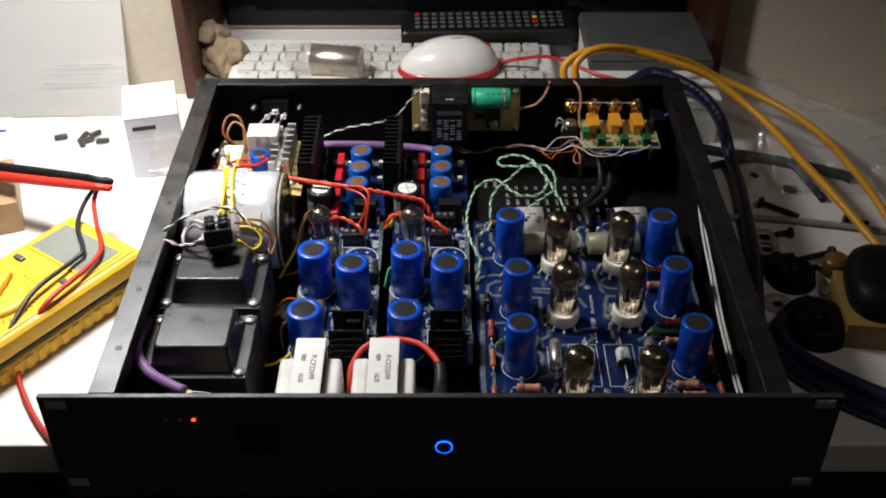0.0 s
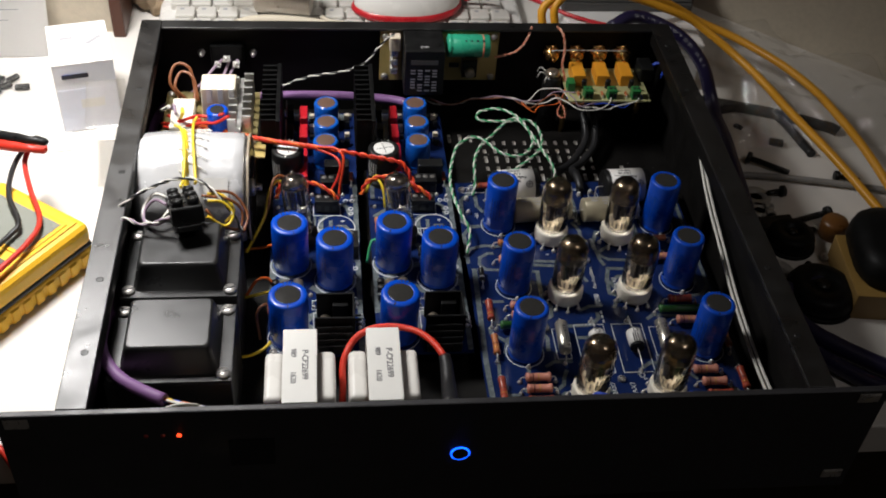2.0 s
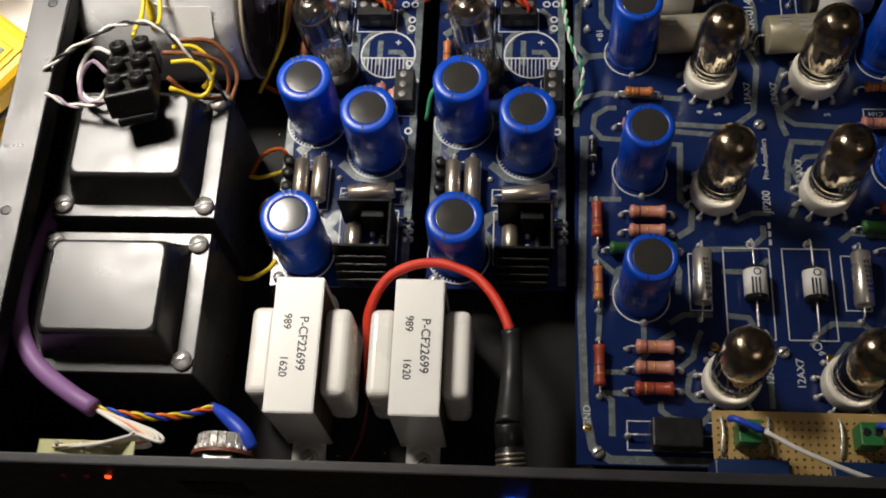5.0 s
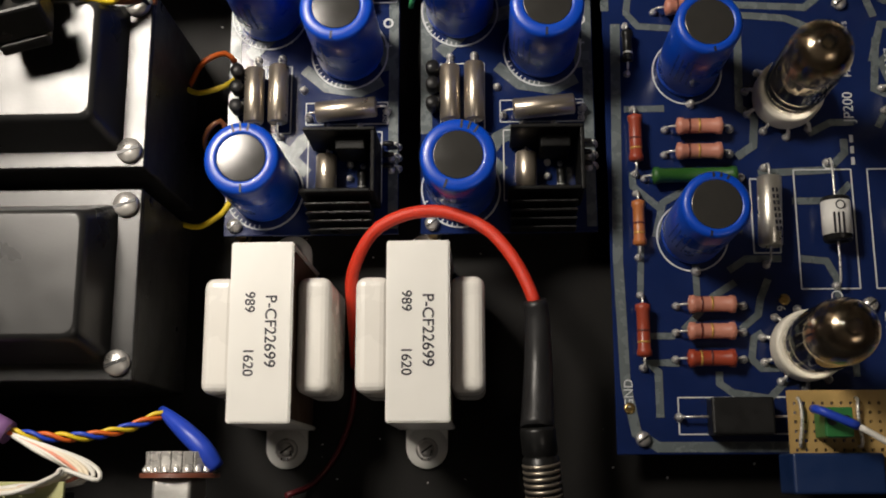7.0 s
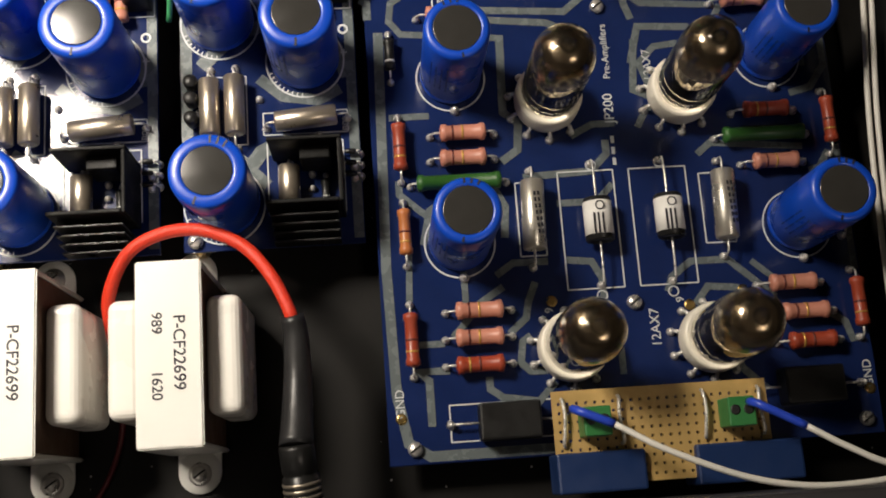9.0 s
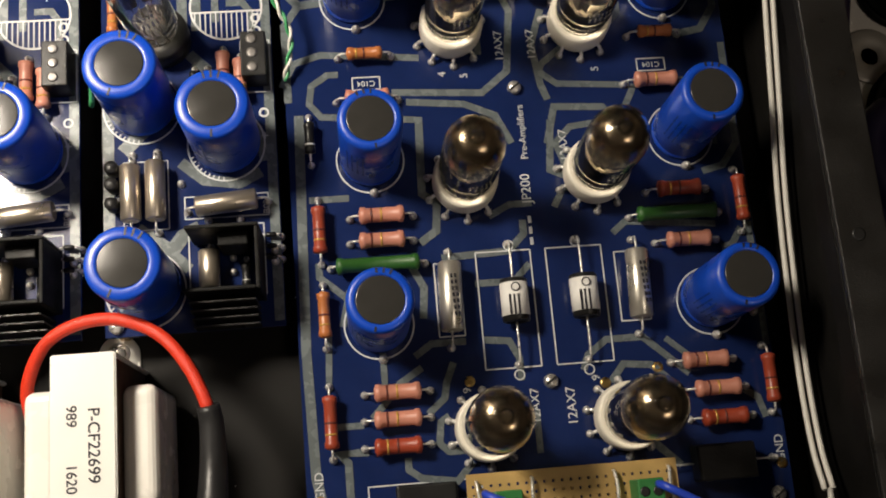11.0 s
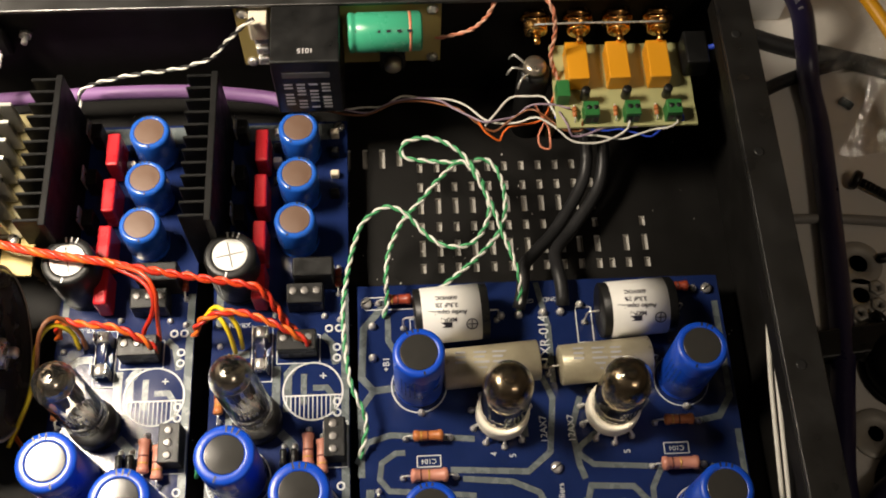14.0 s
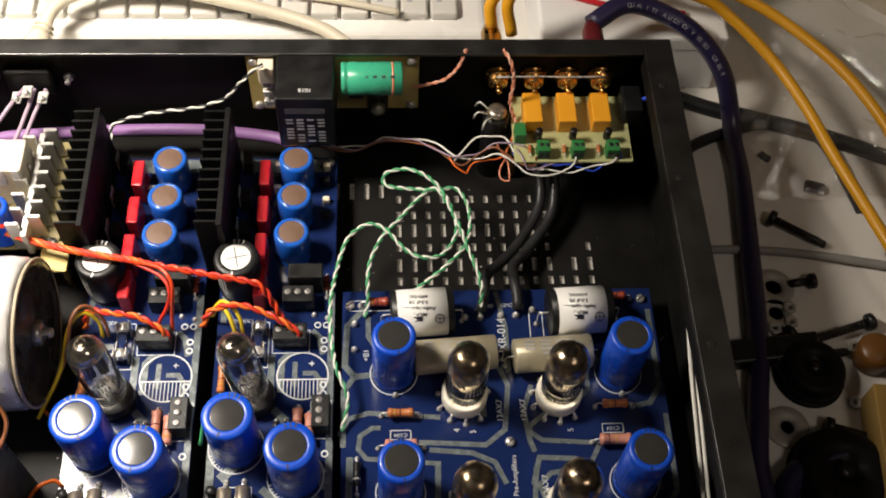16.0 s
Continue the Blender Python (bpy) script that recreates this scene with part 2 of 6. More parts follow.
def clear_foil(name, amount, rough, scale):
    """Crumpled clear foil: see-through, with sharp glints."""
    m = bpy.data.materials.new(name)
    m.use_nodes = True
    nt = m.node_tree
    nt.nodes.remove(nt.nodes["Principled BSDF"])
    a, g, d, mix, mix2 = [nt.nodes.new("ShaderNode" + k) for k in ("BsdfTransparent", "BsdfGlossy", "BsdfDiffuse", "MixShader", "MixShader")]
    a.inputs[0].default_value = (0.985, 0.98, 0.97, 1)
    g.inputs["Roughness"].default_value = rough
    d.inputs[0].default_value = (0.7, 0.68, 0.64, 1)
    n, bp, tc = [nt.nodes.new("ShaderNode" + k) for k in ("TexNoise", "Bump", "TexCoord")]
    n.inputs["Scale"].default_value, n.inputs["Detail"].default_value = scale, 5
    bp.inputs["Strength"].default_value, bp.inputs["Distance"].default_value = 0.7, 0.006
    nt.links.new(tc.outputs["Object"], n.inputs["Vector"])
    nt.links.new(n.outputs[0], bp.inputs["Height"])
    nt.links.new(bp.outputs[0], g.inputs["Normal"])
    mix2.inputs[0].default_value = 0.25
    nt.links.new(g.outputs[0], mix2.inputs[1])
    nt.links.new(d.outputs[0], mix2.inputs[2])
    mix.inputs[0].default_value = amount
    nt.links.new(a.outputs[0], mix.inputs[1])
    nt.links.new(mix2.outputs[0], mix.inputs[2])
    nt.links.new(mix.outputs[0], nt.nodes["Material Output"].inputs[0])
    return m


M["edge"] = mat("pale_grey_metal", (0.62, 0.60, 0.57), 0.5, 0.2, 0.1, 200, 0.1)
M["bag"] = clear_foil("clear_plastic_bag", 0.17, 0.07, 55)
M["sheet"] = clear_foil("clear_plastic_sleeve", 0.10, 0.12, 25)
M["blue_print"] = mat("blue_print", (0.04, 0.10, 0.45), 0.5, 0, 0.1, 100, 0)
M["grey_print"] = mat("grey_print", (0.36, 0.36, 0.38), 0.5, 0, 0.1, 100, 0)
M["carton"] = mat("white_carton", (0.72, 0.74, 0.80), 0.5, 0, 0.04, 60, 0.08)
M["led_red"] = glow("lit_red_led", (1.0, 0.06, 0.01), 4)
M["led_off"] = mat("unlit_red_led", (0.35, 0.05, 0.04), 0.25, 0, 0.1, 100, 0)
M["ring_blue"] = glow("lit_blue_ring", (0.02, 0.10, 1.0), 7)

# ---- mesh helpers; all lengths below in millimetres ----
MM = 0.001


def add(bm, tmp, m=None):
    if m is not None:
        bmesh.ops.transform(tmp, matrix=m, verts=tmp.verts)
    me = bpy.data.meshes.new("tmp")
    tmp.to_mesh(me)
    tmp.free()
    bm.from_mesh(me)
    bpy.data.meshes.remove(me)
    return bm


def T(x, y, z, rx=0, ry=0, rz=0):
    return pose(x, y, z, rx, ry, rz)


def box(bm, x0, x1, y0, y1, z0, z1, bev=0.0, seg=2, m=None):
    t = bmesh.new()
    bmesh.ops.create_cube(t, size=1, matrix=Matrix.LocRotScale(((x0 + x1) / 2, (y0 + y1) / 2, (z0 + z1) / 2), None, (x1 - x0, y1 - y0, z1 - z0)))
    if bev:
        bmesh.ops.bevel(t, geom=list(t.edges), offset=bev, segments=seg, affect="EDGES", profile=0.5)
    return add(bm, t, m)


def lathe(bm, prof, seg=32, m=None):
    """A turned body: prof is a list of (radius, height) from bottom to top."""
    t = bmesh.new()
    rings = []
    for r, z in prof:
        if r < 1e-4:
            rings.append([t.verts.new((0, 0, z))])
        else:
            rings.append([t.verts.new((r * math.cos(2 * math.pi * i / seg), r * math.sin(2 * math.pi * i / seg), z)) for i in range(seg)])
    for a, b in zip(rings, rings[1:]):
        for i in range(seg):
            j = (i + 1) % seg
            if len(a) == 1 and len(b) > 1:
                t.faces.new((a[0], b[j], b[i])[::-1])
            elif len(b) == 1 and len(a) > 1:
                t.faces.new((a[i], a[j], b[0]))
            elif len(a) > 1:
                t.faces.new((a[i], a[j], b[j], b[i]))
    for ring, flip in ((rings[0], True), (rings[-1], False)):
        if len(ring) > 1:
            t.faces.new(ring[::-1] if flip else ring)
    for f in t.faces:
        f.smooth = True
    return add(bm, t, m)


def along(p, q):
    """The pose that puts a turned body's foot at p with its axis towards q."""
    p, q = Vector(p), Vector(q)
    return Matrix.Translation(p) @ (q - p).to_track_quat("Z", "Y").to_matrix().to_4x4()


def rod(bm, p, q, r, seg=12, bev=0.0):
    n = (Vector(q) - Vector(p)).length
    prof = [(r, 0), (r, n)] if not bev else [(r - bev, 0), (r, bev), (r, n - bev), (r - bev, n)]
    return lathe(bm, prof, seg, along(p, q))


def smooth_path(pts, step=3.0):
    """A smooth line through the points."""
    P = [Vector(p) for p in pts]
    P = [P[0] * 2 - P[1]] + P + [P[-1] * 2 - P[-2]]
    out = []
    for a, b, c, d in zip(P, P[1:], P[2:], P[3:]):
        n = max(2, int((c - b).length / step))
        for i in range(n):
            u = i / n
            out.append(0.5 * ((2 * b) + (c - a) * u + (2 * a - 5 * b + 4 * c - d) * u * u + (3 * b - a - 3 * c + d) * u ** 3))
    out.append(P[-2].copy())
    return out


def frames_along(line):
    up = Vector((0.13, 0.21, 0.97))
    res = []
    n = None
    for i, p in enumerate(line):
        d = (line[min(i + 1, len(line) - 1)] - line[max(i - 1, 0)]).normalized()
        n = (up if n is None else n) - d * (up if n is None else n).dot(d)
        if n.length < 1e-6:
            n = d.orthogonal()
        n = n.normalized()
        res.append((p, d, n, d.cross(n)))
    return res


def sweep(bm, pts, r, seg=8, step=3.0, taper=None, is_line=False):
    line = pts if is_line else smooth_path(pts, step)
    t = bmesh.new()
    rings = []
    N = len(line)
    for i, (p, d, n, b) in enumerate(frames_along(line)):
        rr = r if taper is None else taper(i / max(1, N - 1)) * r
        rings.append([t.verts.new(p + (n * math.cos(2 * math.pi * k / seg) + b * math.sin(2 * math.pi * k / seg)) * rr) for k in range(seg)])
    for a, b in zip(rings, rings[1:]):
        for k in range(seg):
            f = t.faces.new((a[k], a[(k + 1) % seg], b[(k + 1) % seg], b[k]))
            f.smooth = True
    t.faces.new(rings[0][::-1])
    t.faces.new(rings[-1])
    bmesh.ops.recalc_face_normals(t, faces=t.faces)
    return add(bm, t)


def strands(pts, r, pitch, count=2, step=1.2):
    """The centre lines of wires twisted round one another."""
    line = smooth_path(pts, step)
    res = [[] for _ in range(count)]
    s = 0.0
    last = None
    for p, d, n, b in frames_along(line):
        if last is not None:
            s += (p - last).length
        last = p
        for k in range(count):
            a = 2 * math.pi * (s / pitch + k / count)
            res[k].append(p + (n * math.cos(a) + b * math.sin(a)) * r)
    return res


LAYER = [0]


def strip(bm, pts, w, z, h=0.12):
    """A flat raised line of width w through points on the level z; each lies a hair above the last."""
    LAYER[0] = (LAYER[0] + 1) % 37
    h += LAYER[0] * 0.004
    t = bmesh.new()
    P = [Vector((x, y, 0)) for x, y in pts]
    lo, hi = [], []
    for i, p in enumerate(P):
        a = (p - P[i - 1]).normalized() if i else (P[1] - p).normalized()
        b = (P[i + 1] - p).normalized() if i < len(P) - 1 else a
        d = a + b
        d = d.normalized() if d.length > 1e-3 else a
        n = Vector((-d.y, d.x, 0)) * (w / 2 / max(0.5, abs(d.dot(a))))
        for row, zz in ((lo, z), (hi, z + h)):
            row.append((t.verts.new((p.x + n.x, p.y + n.y, zz)), t.verts.new((p.x - n.x, p.y - n.y, zz))))
    for a, b in zip(range(len(P)), range(1, len(P))):
        t.faces.new((hi[a][0], hi[a][1], hi[b][1], hi[b][0]))
        t.faces.new((lo[a][0], hi[a][0], hi[b][0], lo[b][0]))
        t.faces.new((lo[a][1], lo[b][1], hi[b][1], hi[a][1]))
    bmesh.ops.recalc_face_normals(t, faces=t.faces)
    return add(bm, t)


def ring(bm, x, y, r, w, z, a0=0, a1=360, n=40, h=0.12):
    return strip(bm, [(x + r * math.cos(radians(a0 + (a1 - a0) * i / n)), y + r * math.sin(radians(a0 + (a1 - a0) * i / n))) for i in range(n + 1)], w, z, h)


def rect(bm, x0, y0, x1, y1, w, z, h=0.1):
    for a, b in (((x0, y0), (x1, y0)), ((x1, y0), (x1, y1)), ((x1, y1), (x0, y1)), ((x0, y1), (x0, y0))):
        strip(bm, (a, b), w, z, h)
    return bm


def mesh(name, bm, material, smooth=None):
    bmesh.ops.scale(bm, vec=(MM, MM, MM), verts=bm.verts)
    me = bpy.data.meshes.new(name)
    bm.to_mesh(me)
    bm.free()
    for m in material if isinstance(material, list) else [material]:
        me.materials.append(m)
    return me


def part(name, bm, material, parent, label="", at=None, kind=""):
    ob = new(name, mesh(name, bm, material))
    ob.parent = parent
    if at is not None:
        ob.matrix_basis = at
    return tagged(ob, label, kind=kind)


def at_mm(x, y, z, rx=0, ry=0, rz=0):
    return pose(x * MM, y * MM, z * MM, rx, ry, rz)


def thing(name, m, label, category, group="", kind=""):
    ob = new(name)
    ob.empty_display_size = 0.01
    ob.matrix_basis = m
    return tagged(ob, label, category, group, kind)


def solid(name, bm, material, m, label, category, group="", kind=""):
    ob = new(name, mesh(name, bm, material))
    ob.matrix_basis = m
    return tagged(ob, label, category, group, kind)


def lettering(text, size, material, parent, m, name="lettering", align="CENTER", bold=0.0):
    cu = bpy.data.curves.new("text", "FONT")
    cu.body, cu.size, cu.align_x, cu.align_y, cu.extrude, cu.offset = text, size * MM, align, "CENTER", 0.00004, bold * MM
    tmp = bpy.data.objects.new("text", cu)
    scene.collection.objects.link(tmp)
    bpy.context.view_layer.update()
    me = bpy.data.meshes.new_from_object(tmp.evaluated_get(bpy.context.evaluated_depsgraph_get()))
    bpy.data.objects.remove(tmp)
    me.materials.clear()
    me.materials.append(material)
    ob = new(name, me)
    ob.parent = parent
    ob.matrix_basis = m
    return ob


def bm_new():
    return bmesh.new()

# ---- the room: desk, wall with a cabinet bay, dark screen ----
def structure(name, bm, material, label):
    return solid(name, bm, material, Matrix.Identity(4), label, name.split("_")[0], kind="structure")


structure("desk", box(bm_new(), -1100, 1100, 48, 1000, -28, 0, 1.5), M["desk"], "white laminate desk top under the amplifier")
structure("floor", box(bm_new(), -2600, 2600, -2600, 1400, -760, -740), mat("dark_carpet", (0.10, 0.09, 0.08), 0.9, 0, 0.3, 20, 0.8, 300), "dark carpeted floor below the desk")
for nm, b, m in (("wall_left_bay", (-1100, -258, 522, 580, 0, 2600), None), ("wall_right_bay", (0, 430, 0, 40, 0, 2600), T(290, 588, 0, 0, 0, -42))):
    structure(nm, box(bm_new(), *b, m=m), M["wallpaper"], "beige woven-texture wallpaper on the wall")
# Unseen outer walls and ceiling, added to enclose the room and dim reflections.
for nm, b in (("wall_north", (-2600, 2600, 1400, 1440, -740, 2400)), ("wall_south", (-2600, 2600, -2640, -2600, -740, 2400)),
              ("wall_east", (2600, 2640, -2600, 1400, -740, 2400)), ("wall_west", (-2640, -2600, -2600, 1400, -740, 2400))):
    structure(nm, box(bm_new(), *b), M["wallpaper"], "unseen beige papered wall added to enclose the dim room")
structure("ceiling", box(bm_new(), -2600, 2600, -2600, 1400, 2400, 2430), M["paper"], "unseen plain white ceiling added to enclose the room")
for nm, b in (("cabinet_side_left", (-258, -247, 512, 780, 0, 1500)), ("cabinet_side_right", (276, 289, 548, 780, 0, 1500))):
    structure(nm, box(bm_new(), *b, 1.5), M["wood"], "reddish brown wooden cabinet side")
structure("cabinet_back", box(bm_new(), -247, 276, 772, 780, 0, 1500), M["dark_shelf"], "dark back of the cabinet bay")
structure("cabinet_top", box(bm_new(), -247, 276, 560, 772, 900, 920), M["dark_shelf"], "dark shelf closing the cabinet bay above")

# ---- the amplifier case ----
case = thing("amplifier_case", at_mm(0, 0, 0), "open black powder-coated amplifier case with its lid off, on the desk", "amplifier case")
bm = bm_new()
box(bm, -236.5, 236.5, -4, 0, 8, 95.6, 0.8)
front = part("front_panel", bm, M["panel"], case, "black anodised front panel", at=at_mm(0, 3.5, 0))
for x in (-226, 226):
    for z in (21, 90):
        box(bm2 := bm_new(), x - 6.2, x + 6.2, -4.7, -4, z - 3.6, z + 3.6, 0.3, 1)
        box(bm2, x - 5.2, x + 5.2, -5.0, -4.6, z - 2.7, z + 2.7, 0.2, 1)
        part("rack_slot_plate", bm2, M["steel"], front, "bright metal oblong in the rack slot")
for i, x in enumerate((-163.5, -155.0, -146.7)):
    lathe(bm2 := bm_new(), [(1.3, 0), (1.3, 0.3), (0.8, 0.9), (0, 1.0)], 16, T(x, -4, 77, 90))
    part("led", bm2, M["led_red"] if i == 2 else M["led_off"], front, "lit red indicator" if i == 2 else "unlit indicator")
lathe(bm2 := bm_new(), [(5.3, 0), (5.3, 0.5), (4.75, 0.5), (4.75, 0.2)], 40, T(2.2, -4, 53, 90))
part("ring_light", bm2, M["ring_blue"], front, "glowing blue ring of the power button")
lathe(bm2 := bm_new(), [(4.7, 0), (4.7, 0.7), (4.0, 1.0), (0, 1.0)], 32, T(2.2, -4, 53, 90))
part("power_button", bm2, M["panel"], front)
box(bm2 := bm_new(), -122, -98, -4.6, -4, 50, 72, 0.3)
part("display_window", bm2, M["screen"], front)
part("side_panel", box(bm_new(), -206.5, -204.5, 3.6, 382, 10, 95, 0.4), M["case_shaded"], case)
part("side_panel", box(bm_new(), 204.5, 206.5, 3.6, 382, 10, 95, 0.4), M["case_shaded"], case)
part("rear_panel", box(bm_new(), -204.5, 204.5, 380, 382, 12, 95, 0.4), M["case_shaded"], case)
for s in (-1, 1):
    rail = part("rail", box(bm_new(), *sorted((s * 191.5, s * 207)), 3.6, 383, 93.4, 95.4, 0.5), M["case"], case)
    part("rail_lip", box(bm_new(), *sorted((s * 191.2, s * 192.6)), 3.6, 372, 84, 93.4, 0.3), M["case_shaded"], rail)
    for y in (42, 98, 196, 290, 350):
        lathe(bm2 := bm_new(), [(2.1, 0), (2.1, 0.12), (1.5, 0.14), (0, 0.14)], 16, T(s * 198, y, 95.4))
        part("screw_hole", bm2, M["w_black"], rail)
part("rear_rail", box(bm_new(), -191.2, 191.2, 372, 383, 93.2, 95.2, 0.5), M["case"], case)
# the bottom plate, with rows of vent slots cut through
SLOTS = []
for k in range(11):
    x = 57.4 + 8.45 * k
    for y, h in ((333, 5), (322, 5), (311.5, 8.5), (300, 5), (288.5, 8.5), (278, 5)):
        SLOTS.append((x - 1.35, x + 1.35, y - h / 2, y + h / 2))
for x, y, h in ((165, 300, 5), (156, 288.5, 8.5), (165, 288.5, 8.5), (148, 278, 5), (156, 278, 5), (165, 278, 5), (22, 339, 11), (30.5, 339, 11), (39, 339, 11), (47.5, 339, 9)):
    SLOTS.append((x - 1.35, x + 1.35, y - h / 2, y + h / 2))
def plate_with_slots(x0, x1, y0, y1, z0, z1, holes):
    """A plate cut into a grid along the edges of its holes, with walls inside each hole."""
    xs = sorted({x0, x1, *(round(v, 3) for h in holes for v in h[:2])})
    ys = sorted({y0, y1, *(round(v, 3) for h in holes for v in h[2:])})
    t = bmesh.new()
    grid = {}
    def vert(i, j, z):
        if (i, j, z) not in grid:
            grid[i, j, z] = t.verts.new((xs[i], ys[j], z))
        return grid[i, j, z]
    def is_open(i, j):
        cx, cy = (xs[i] + xs[i + 1]) / 2, (ys[j] + ys[j + 1]) / 2
        return any(h[0] < cx < h[1] and h[2] < cy < h[3] for h in holes)
    state = {(i, j): is_open(i, j) for i in range(len(xs) - 1) for j in range(len(ys) - 1)}
    for (i, j), hole in state.items():
        if not hole:
            t.faces.new((vert(i, j, z1), vert(i + 1, j, z1), vert(i + 1, j + 1, z1), vert(i, j + 1, z1)))
            t.faces.new((vert(i, j, z0), vert(i, j + 1, z0), vert(i + 1, j + 1, z0), vert(i + 1, j, z0)))
        else:
            for (a, b), (c, d), beside in (((i, j), (i + 1, j), (i, j - 1)), ((i + 1, j), (i + 1, j + 1), (i + 1, j)), ((i + 1, j + 1), (i, j + 1), (i, j + 1)), ((i, j + 1), (i, j), (i - 1, j))):
                if not state.get(beside, False):
                    t.faces.new((vert(a, b, z0), vert(c, d, z0), vert(c, d, z1), vert(a, b, z1))).material_index = 1
    return t


# Slot walls are coloured pale so the vents look light.
part("bottom_plate", plate_with_slots(-204.5, 204.5, 3.6, 380, 12, 14, SLOTS), [M["floor_case"], M["edge"]], case, "black bottom plate with vent slots")
# Added pale sheet stands in for the lit desk seen through the slots.
part("vent_backing", box(bm_new(), -200, 200, 52, 378, 10.2, 11.9, 0.3), mat("pale_backing_metal", (0.34, 0.325, 0.30), 0.5, 0.2, 0.4, 60, 0.2), case, "pale sheet added below the vents to make the slots look light")
for x in (-170, 170):
    for y in (80, 340):
        part("foot", lathe(bm_new(), [(14, 0), (16, 2), (16, 9.6)], 24, T(x, y, 0)), M["black_plastic"], case)

t = bm_new()
dust = random.Random(11)
for k in range(150):
    x, y, r = dust.uniform(-118, 200), dust.uniform(6, 372), dust.uniform(0.12, 0.42)
    box(t, -r, r, -r * 0.7, r * 0.7, 0, r, m=T(x, y, 14, 0, 0, dust.uniform(0, 90)))
solid("dust", t, M["edge"], Matrix.Identity(4), "pale specks of dust and solder on the bottom plate", "dust", kind="stuff")

# ---- parts used again and again ----
def capacitor(x, y, z0, z1, r, top, label, group, turn=0, marks=True, name="electrolytic_capacitor", face=0.66):
    """A sleeved can: rounded shoulder, rolled rim, recessed vented top, three stubs of lettering round it."""
    h = z1 - z0
    root = thing(name, at_mm(x, y, z0, 0, 0, turn), label, "capacitor", group)
    prof = [(r - 0.7, 0), (r, 0.8), (r, 2.2), (r - 0.55, 3.0), (r, 3.9), (r, h - 1.6), (r - 0.4, h - 0.6), (r - 1.1, h - 0.05), (r * (face + 0.06), h), (r * face, h - 0.15), (r * (face - 0.015), h - 0.5)]
    part("sleeve", lathe(bm_new(), prof, 40), {"grey": M["sleeve"], "brown": M["sleeve_small"], "white": M["black_plastic"]}[top], root)
    rt = r * (face - 0.005)
    t = lathe(bm_new(), [(rt, h - 0.6), (rt, h - 0.2), (rt - 0.4, h - 0.15), (0, h - 0.15)], 40)
    topm = part("top", t, {"grey": M["captop"], "brown": M["capbrown"], "white": M["label"]}[top], root)
    if top == "white":
        for a in (0, 90):
            part("vent_score", box(bm_new(), -rt * 0.8, rt * 0.8, -0.22, 0.22, h - 0.15, h - 0.06, m=T(0, 0, 0, 0, 0, a + 12)), M["captop"], topm)
    if marks:
        bm = bm_new()
        for a in (70, 84, 98, 262):
            box(bm, r * (face + 0.07), r * 0.95, -0.35, 0.35, h - 0.1, h + 0.05, m=T(0, 0, 0, 0, 0, a))
        part("rim_mark", bm, M["ink"] if top != "white" else M["white_print"], root)
        bm = bm_new()
        for k in range(4):
            for j in range(6):
                box(bm, r - 0.02, r + 0.05, -0.28, 0.28, h * (0.3 + 0.075 * j), h * (0.35 + 0.075 * j + 0.01 * ((k + j) % 3)), m=T(0, 0, 0, 0, 0, 205 + 11 * k))
        part("print", bm, M["sleeve_print"] if top != "white" else M["white_print"], root)
    return root


def resistor(parent, x, y, z, length, r, material, angle=0, bands=("band_gold", "band_dark"), lead=4.5):
    """An axial resistor lying a little above the board, its leads bent down into solder."""
    h = length / 2
    bm = bm_new()
    prof = [(r * 0.45, -h), (r, -h + 0.6), (r, -h + 2.2), (r * 0.86, -h + 2.8), (r * 0.86, h - 2.8), (r, h - 2.2), (r, h - 0.6), (r * 0.45, h)]
    lathe(bm, prof, 14, T(0, 0, 0, 0, 90, 0))
    body = part("resistor", bm, M[material], parent, at=at_mm(x, y, z, 0, 0, angle))
    for s in (-1, 1):
        lb = bm_new()
        sweep(lb, [(s * h * 0.9, 0, 0), (s * (h + lead * 0.6), 0, 0), (s * (h + lead), 0, -1.5), (s * (h + lead), 0, -4.2)], 0.4, 6, 1.0)
        lathe(lb, [(1.5, -4.6), (1.2, -3.2), (0.5, -2.2), (0, -2.0)], 10, T(s * (h + lead), 0, 0))
        part("lead", lb, M["solder"], body)
    for i, bname in enumerate(bands):
        bx = -h * 0.45 + i * h * 0.42
        part("band", lathe(bm_new(), [(r * 0.885, -0.35), (r * 0.885, 0.35)], 14, T(bx, 0, 0, 0, 90, 0)), M[bname], body)
    return body


def axial_can(parent, name, p, q, r, material, lead=4, ends=True, label=""):
    p, q = Vector(p), Vector(q)
    d = (q - p).normalized()
    n = (q - p).length
    body = part(name, lathe(bm_new(), [(r - 0.5, 0), (r, 0.5), (r, n - 0.5), (r - 0.5, n), (r - 1.1, n), (r - 1.3, n - 0.5)], 24, along(p, q)), M[material], parent, label)
    for a, s in ((p, -1), (q, 1)):
        lb = bm_new()
        foot = a + d * s * lead
        sweep(lb, [a, a + d * s * lead * 0.6, foot + Vector((0, 0, -1.4)), (foot.x, foot.y, 30.2)], 0.4, 6, 1.0)
        lathe(lb, [(1.5, 0), (1.2, 1.2), (0.5, 2.0), (0, 2.2)], 10, T(foot.x, foot.y, 30))
        part("lead", lb, M["solder"], body)
    return body


